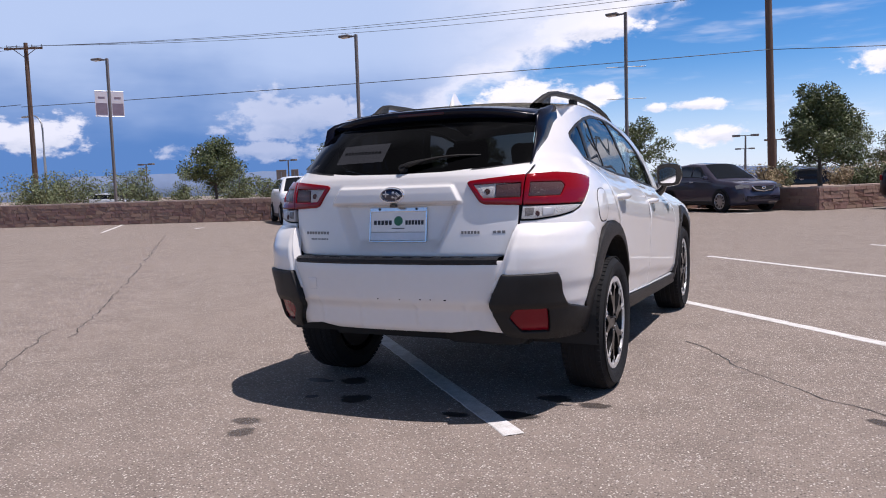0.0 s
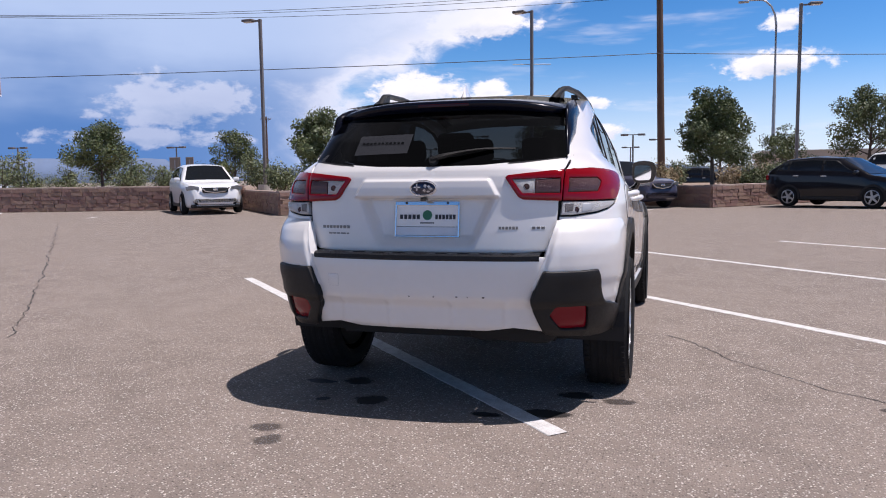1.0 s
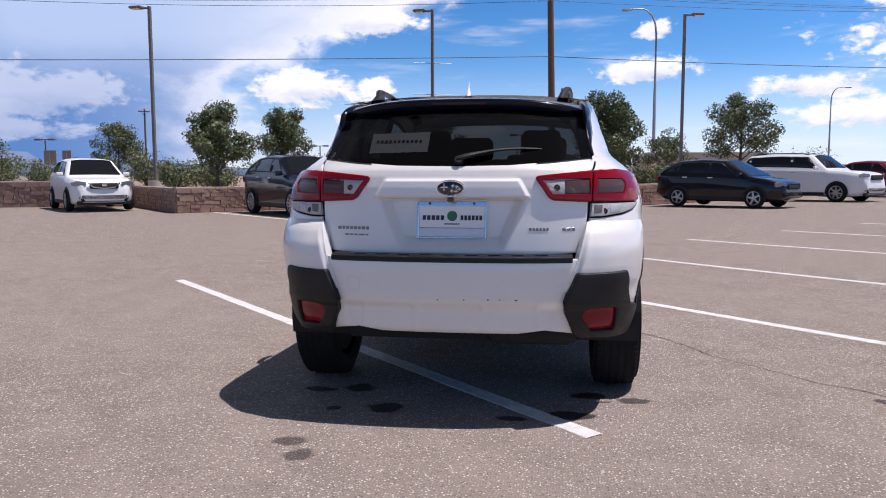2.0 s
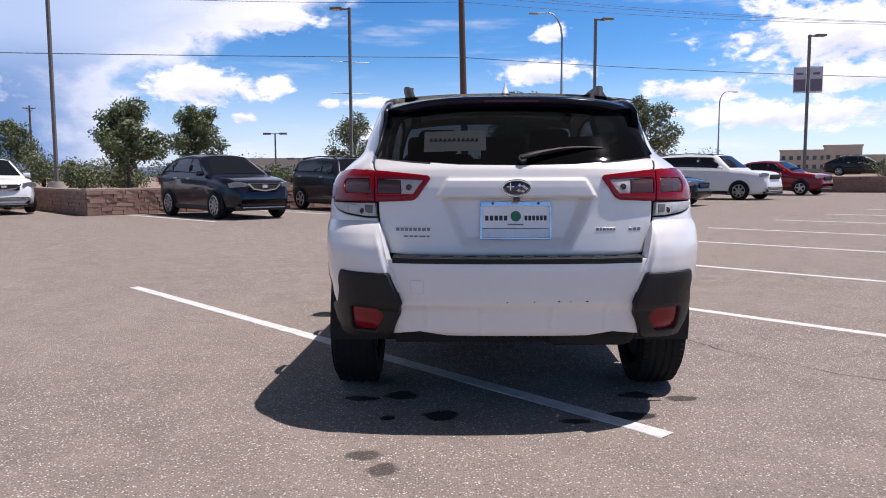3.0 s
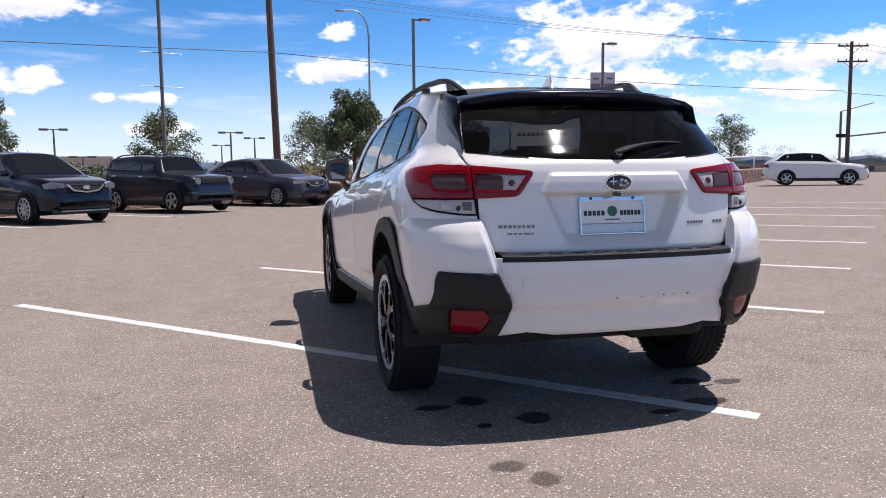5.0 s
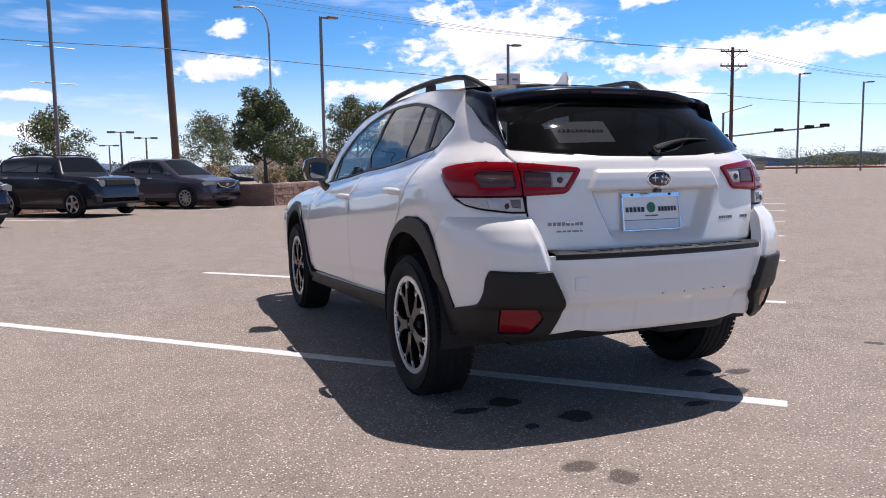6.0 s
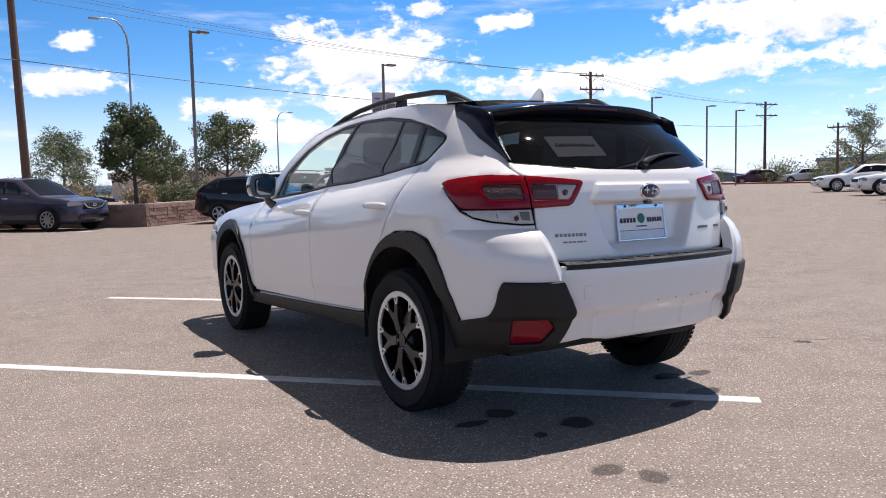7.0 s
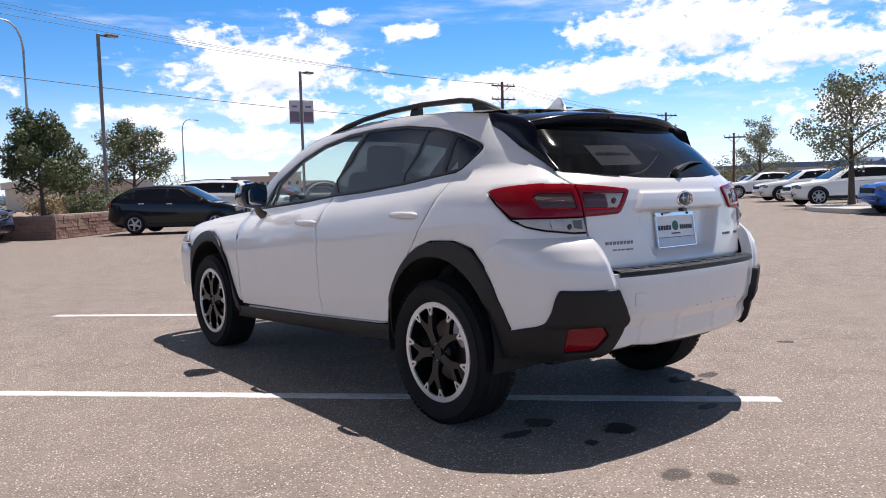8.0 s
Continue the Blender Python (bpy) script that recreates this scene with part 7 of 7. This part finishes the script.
    screen("rear_screen", t1 + 0.02, tail - 0.012, 1.0, 1.02, "dark rear screen")
    wheel_r = 0.36 if H > 1.6 else 0.335
    for s in (-1, 1):
        for yy in (wb / 2, -wb / 2):
            q = (y_front - yy) / L
            w = float(wide(q))
            bm = bmesh.new()
            n = 22
            arc_ = [(wheel_r * 1.16 * math.cos(math.pi * k / n * 1.12 - 0.19), wheel_r * 1.16 * math.sin(math.pi * k / n * 1.12 - 0.19)) for k in range(n + 1)]
            prism(bm, arc_, 0.03, Matrix.Translation((s * (w - 0.024), yy, wheel_r)) @ Matrix(((0, 0, s, 0), (1, 0, 0, 0), (0, 1, 0, 0), (0, 0, 0, 1))))
            part("wheel_arch", bm, CLADDING if cladding else GAP, root, "dark wheel arch")
            made = copy_thing(wheels or WHEEL_5, pose(s * (w - 0.055), yy, wheel_r, 0, 0, 180 if s > 0 else 0) @ AXLE @ pose(0, 0, 0, 0, 0, 17 * (yy > 0) + 9) @ Matrix.Scale(wheel_r / 0.36, 4))
            made.parent = root
        # sill, mirror, handles, lamps
        bm = bmesh.new()
        box(bm, (0.05, wb * 0.70, 0.12), pose(s * (W / 2 - 0.025), 0, 0.30), 0.02)
        part("sill", bm, CLADDING, root, "dark sill")
        x, y, z = side_point(cowl + 0.075, 0.12)
        bm = bmesh.new()
        box(bm, (0.20, 0.10, 0.13), pose(s * (x + 0.13), y, z + 0.03), 0.035)
        part("door_mirror", bm, paint, root, "door mirror", smooth=True)
        for q in (mid_q - 0.02, t1 - 0.09):
            r = ring(q)
            bm = bmesh.new()
            box(bm, (0.03, 0.18, 0.035), pose(s * (r[5][0] + 0.008), Y(q), r[5][1] + 0.03), 0.01)
            part("door_handle", bm, SATIN, root, "bright door handle")
        hz = nose - 0.10
        bm = bmesh.new()
        if grille == "slots":
            cyl(bm, 0.095, 0.085, 0.06, pose(s * W * 0.33, y_front - 0.045, nose - 0.14, 90, 0, 0), 20)
        else:
            prism(bm, [(-0.20, -0.05), (0.20, -0.075), (0.24, 0.03), (0.05, 0.085), (-0.20, 0.045)], 0.05, Matrix.Translation((s * W * 0.365, y_front - 0.155, hz)) @ pose(0, 0, 0, 0, 0, -s * 27) @ pose(0, 0, 0, 90, 0, 0) @ Matrix.Diagonal((s, 1, -1, 1)), 0.012)
        part("headlamp", bm, HEAD_LENS, root, "bright headlamp")
        bm = bmesh.new()
        box(bm, (0.20, 0.05, 0.08), pose(s * W * 0.33, y_front - 0.075, 0.45, 0, 0, -s * 18), 0.02)
        part("fog_lamp", bm, GAP, root, "dark fog lamp housing")
        bm = bmesh.new()
        box(bm, (0.30, 0.08, 0.16), pose(s * W * 0.385, y_front - L + 0.10, tail_z - 0.16, 0, 0, s * 30), 0.03)
        part("tail_lamp", bm, RED_LENS, root, "red tail lamp")
        if roof_bars:
            bm = bmesh.new()
            pts = []
            for q in np.linspace(t0 + 0.03, t1 - 0.02, 9):
                r = ring(q)
                pts.append((s * r[10][0] * 0.98, Y(q), r[10][1] + 0.05))
            pts[0] = (pts[0][0], pts[0][1], pts[0][2] - 0.05)
            pts[-1] = (pts[-1][0], pts[-1][1], pts[-1][2] - 0.05)
            tube(bm, pts, 0.02, 6)
            part("roof_bar", bm, GAP, root, "dark roof bar", smooth=True)
    gy = y_front - 0.012
    bm = bmesh.new()
    if grille == "slots":
        box(bm, (W * 0.52, 0.05, 0.16), pose(0, gy - 0.03, nose - 0.13), 0.02)
    else:
        box(bm, (W * 0.44, 0.05, 0.17), pose(0, gy - 0.012, nose - 0.17), 0.05)
    g = part("grille", bm, GAP, root, "dark grille")
    if grille == "chrome":
        bm = bmesh.new()
        pts = [(-W * 0.24, gy + 0.01, nose - 0.08), (-W * 0.17, gy + 0.025, nose - 0.20), (0, gy + 0.03, nose - 0.245), (W * 0.17, gy + 0.025, nose - 0.20), (W * 0.24, gy + 0.01, nose - 0.08)]
        tube(bm, pts, 0.022, 6)
        box(bm, (0.16, 0.03, 0.09), pose(0, gy + 0.02, nose - 0.14), 0.03)
        part("grille_trim", bm, CHROME, g, "chrome grille trim")
    bm = bmesh.new()
    box(bm, (W * 0.72, 0.05, 0.15), pose(0, gy - 0.02, 0.42), 0.04)
    part("lower_grille", bm, GAP, root, "dark lower grille")
    if grille == "slots":
        bm = bmesh.new()
        box(bm, (W * 0.94, 0.16, 0.24), pose(0, gy - 0.07, 0.50), 0.06)
        part("front_bumper", bm, CLADDING, root, "dark grained front bumper")
    elif cladding:
        bm = bmesh.new()
        box(bm, (W * 0.84, 0.10, 0.11), pose(0, gy - 0.075, 0.29), 0.03)
        part("front_apron", bm, CLADDING, root, "dark lower apron")
        bm = bmesh.new()
        box(bm, (W * 0.66, 0.05, 0.035), pose(0, gy - 0.045, 0.31), 0.015)
        part("skid_strip", bm, SATIN, root, "pale lower bumper strip")
    return root


parked_car("dark navy crossover with chrome grille and alloy wheels", (-6.26, 15.23), (-8.16, 17.20), NAVY, 4.67, 1.84, 1.71, 1.14, 1.12, 0.98, 0.26, (0.44, 0.78), 0.975, 1.16, wheels=WHEEL_10, grille="chrome")
parked_car("boxy dark slate off-road car with roof bars", (-3.45, 19.05), (-5.20, 20.93), SLATE, 4.24, 1.80, 1.71, 1.16, 1.14, 1.06, 0.30, (0.385, 0.90), 0.985, 1.12, WHEEL_5, roof_bars=True, grille="slots", wb=2.57)
parked_car("slate grey crossover with alloy wheels", (-0.42, 22.35), (-2.25, 24.30), GREY_BLUE, 4.68, 1.87, 1.67, 1.10, 1.06, 0.92, 0.26, (0.45, 0.76), 0.975, 1.14, wheels=WHEEL_10, grille="chrome", cladding=False)
parked_car("white crossover facing the lot beside a low wall", (-14.25, 17.45), (-16.1, 19.4), WHITE_CAR, 4.59, 1.85, 1.70, 1.13, 1.09, 0.97, 0.26, (0.42, 0.82), 0.98, 1.12, wheels=WHEEL_5, grille="chrome")
parked_car("black five-door hatchback with bright alloy wheels", (6.82, 20.85), (4.76, 22.55), BLACK_CAR, 4.48, 1.79, 1.60, 1.06, 1.00, 0.86, 0.22, (0.44, 0.82), 0.98, 1.10, WHEEL_5, cladding=False)
parked_car("large white sport utility with dark glass and roof bars", (10.9, 25.66), (8.75, 27.8), WHITE_CAR, 5.2, 2.0, 1.84, 1.22, 1.20, 1.08, 0.27, (0.40, 0.90), 0.985, 1.15, WHEEL_7, roof_bars=True)
parked_car("red crossover with black arches", (15.2, 29.86), (13.4, 31.76), RED_CAR, 4.4, 1.80, 1.58, 1.07, 1.04, 0.92, 0.28, (0.46, 0.76), 0.97, 1.10, wheels=WHEEL_5)
parked_car("black saloon car on the road beyond the wall", (29.0, 48.0), (26.7, 49.4), BLACK_CAR, 4.7, 1.85, 1.45, 0.98, 0.95, 0.80, 0.30, (0.45, 0.75), 0.93, 1.02, WHEEL_5, cladding=False, base=0.64)
parked_car("white sport utility with black arches", (26.2, 26.2), (23.9, 27.7), WHITE_CAR, 4.6, 1.88, 1.67, 1.10, 1.08, 0.95, 0.26, (0.44, 0.80), 0.975, 1.12, wheels=WHEEL_5, cladding=False)
parked_car("white saloon car in a row of parked cars", (36.2, 19.3), (38.1, 17.4), WHITE_CAR, 4.7, 1.85, 1.43, 0.95, 0.93, 0.78, 0.30, (0.46, 0.76), 0.92, 1.02, WHEEL_10, -1, cladding=False)
parked_car("white hatchback in a row of parked cars", (30.4, 14.1), (32.3, 12.2), WHITE_CAR, 4.3, 1.80, 1.45, 0.97, 0.95, 0.80, 0.27, (0.44, 0.82), 0.97, 1.05, WHEEL_5, -1, cladding=False)
parked_car("white hatchback in a row of parked cars", (25.8, 10.3), (27.7, 8.4), WHITE_CAR, 4.5, 1.80, 1.48, 0.97, 0.95, 0.80, 0.27, (0.44, 0.86), 0.98, 1.05, WHEEL_7, -1, cladding=False)
parked_car("bright blue hatchback beside a kerbed island", (19.5, 5.0), (21.4, 3.1), BLUE_CAR, 4.3, 1.80, 1.45, 0.97, 0.96, 0.82, 0.27, (0.44, 0.82), 0.97, 1.05, WHEEL_7, -1, cladding=False)
for k, (paint, lab) in enumerate(((SILVER, "pale silver hatchback in a far row"), (PLUM, "dark plum car in a far row"), (SILVER, "silver car in a far row"), (PLUM, "dark red car in a far row"))):
    x, y = 75.5 - 3.2 * k, 36.5 + 3.4 * k
    parked_car(lab, (x, y), (x + 1.9, y - 1.9), paint, 4.5, 1.82, 1.55, 1.0, 0.98, 0.84, wheels=WHEEL_5, side=-1, cladding=False)
for k in range(5):
    x, y = 44.0 + 4.4 * k, 17.0 - 0.6 * k
    parked_car("white car in a far row of parked cars", (x, y), (x + 1.9, y - 1.9), WHITE_CAR if k % 2 else SILVER, 4.5, 1.82, 1.6, 1.0, 0.98, 0.84, wheels=WHEEL_5, side=-1, cladding=False)
parked_car("small pale car passing behind the shrubs", (-44.0, 38.0), (-46.6, 37.0), SILVER, 4.4, 1.8, 1.5, 1.0, 0.98, 0.84, wheels=WHEEL_5, cladding=False)
parked_car("dark car beyond the bed", (4.4, 45.0), (1.8, 45.2), BLACK_CAR, 4.5, 1.82, 1.6, 1.0, 0.98, 0.84, wheels=WHEEL_5, cladding=False)
for w in (WHEEL_5, WHEEL_7, WHEEL_10):
    for o in (*w.children_recursive, w):
        bpy.data.objects.remove(o)

# kerbed island under the pale tree
bm = bmesh.new()
ring = rounded([(19.8, 6.6), (21.2, 5.8), (27.2, 8.4), (28.2, 10.2), (25.5, 10.6), (21.4, 8.6)], 0.8, 6)
prism(bm, ring, 0.14, Matrix.Translation((0, 0, gz(21))), 0.03)
tagged(part("kerbed_island", bm, CONCRETE), "pale concrete kerbed parking island", "traffic island", kind="structure")
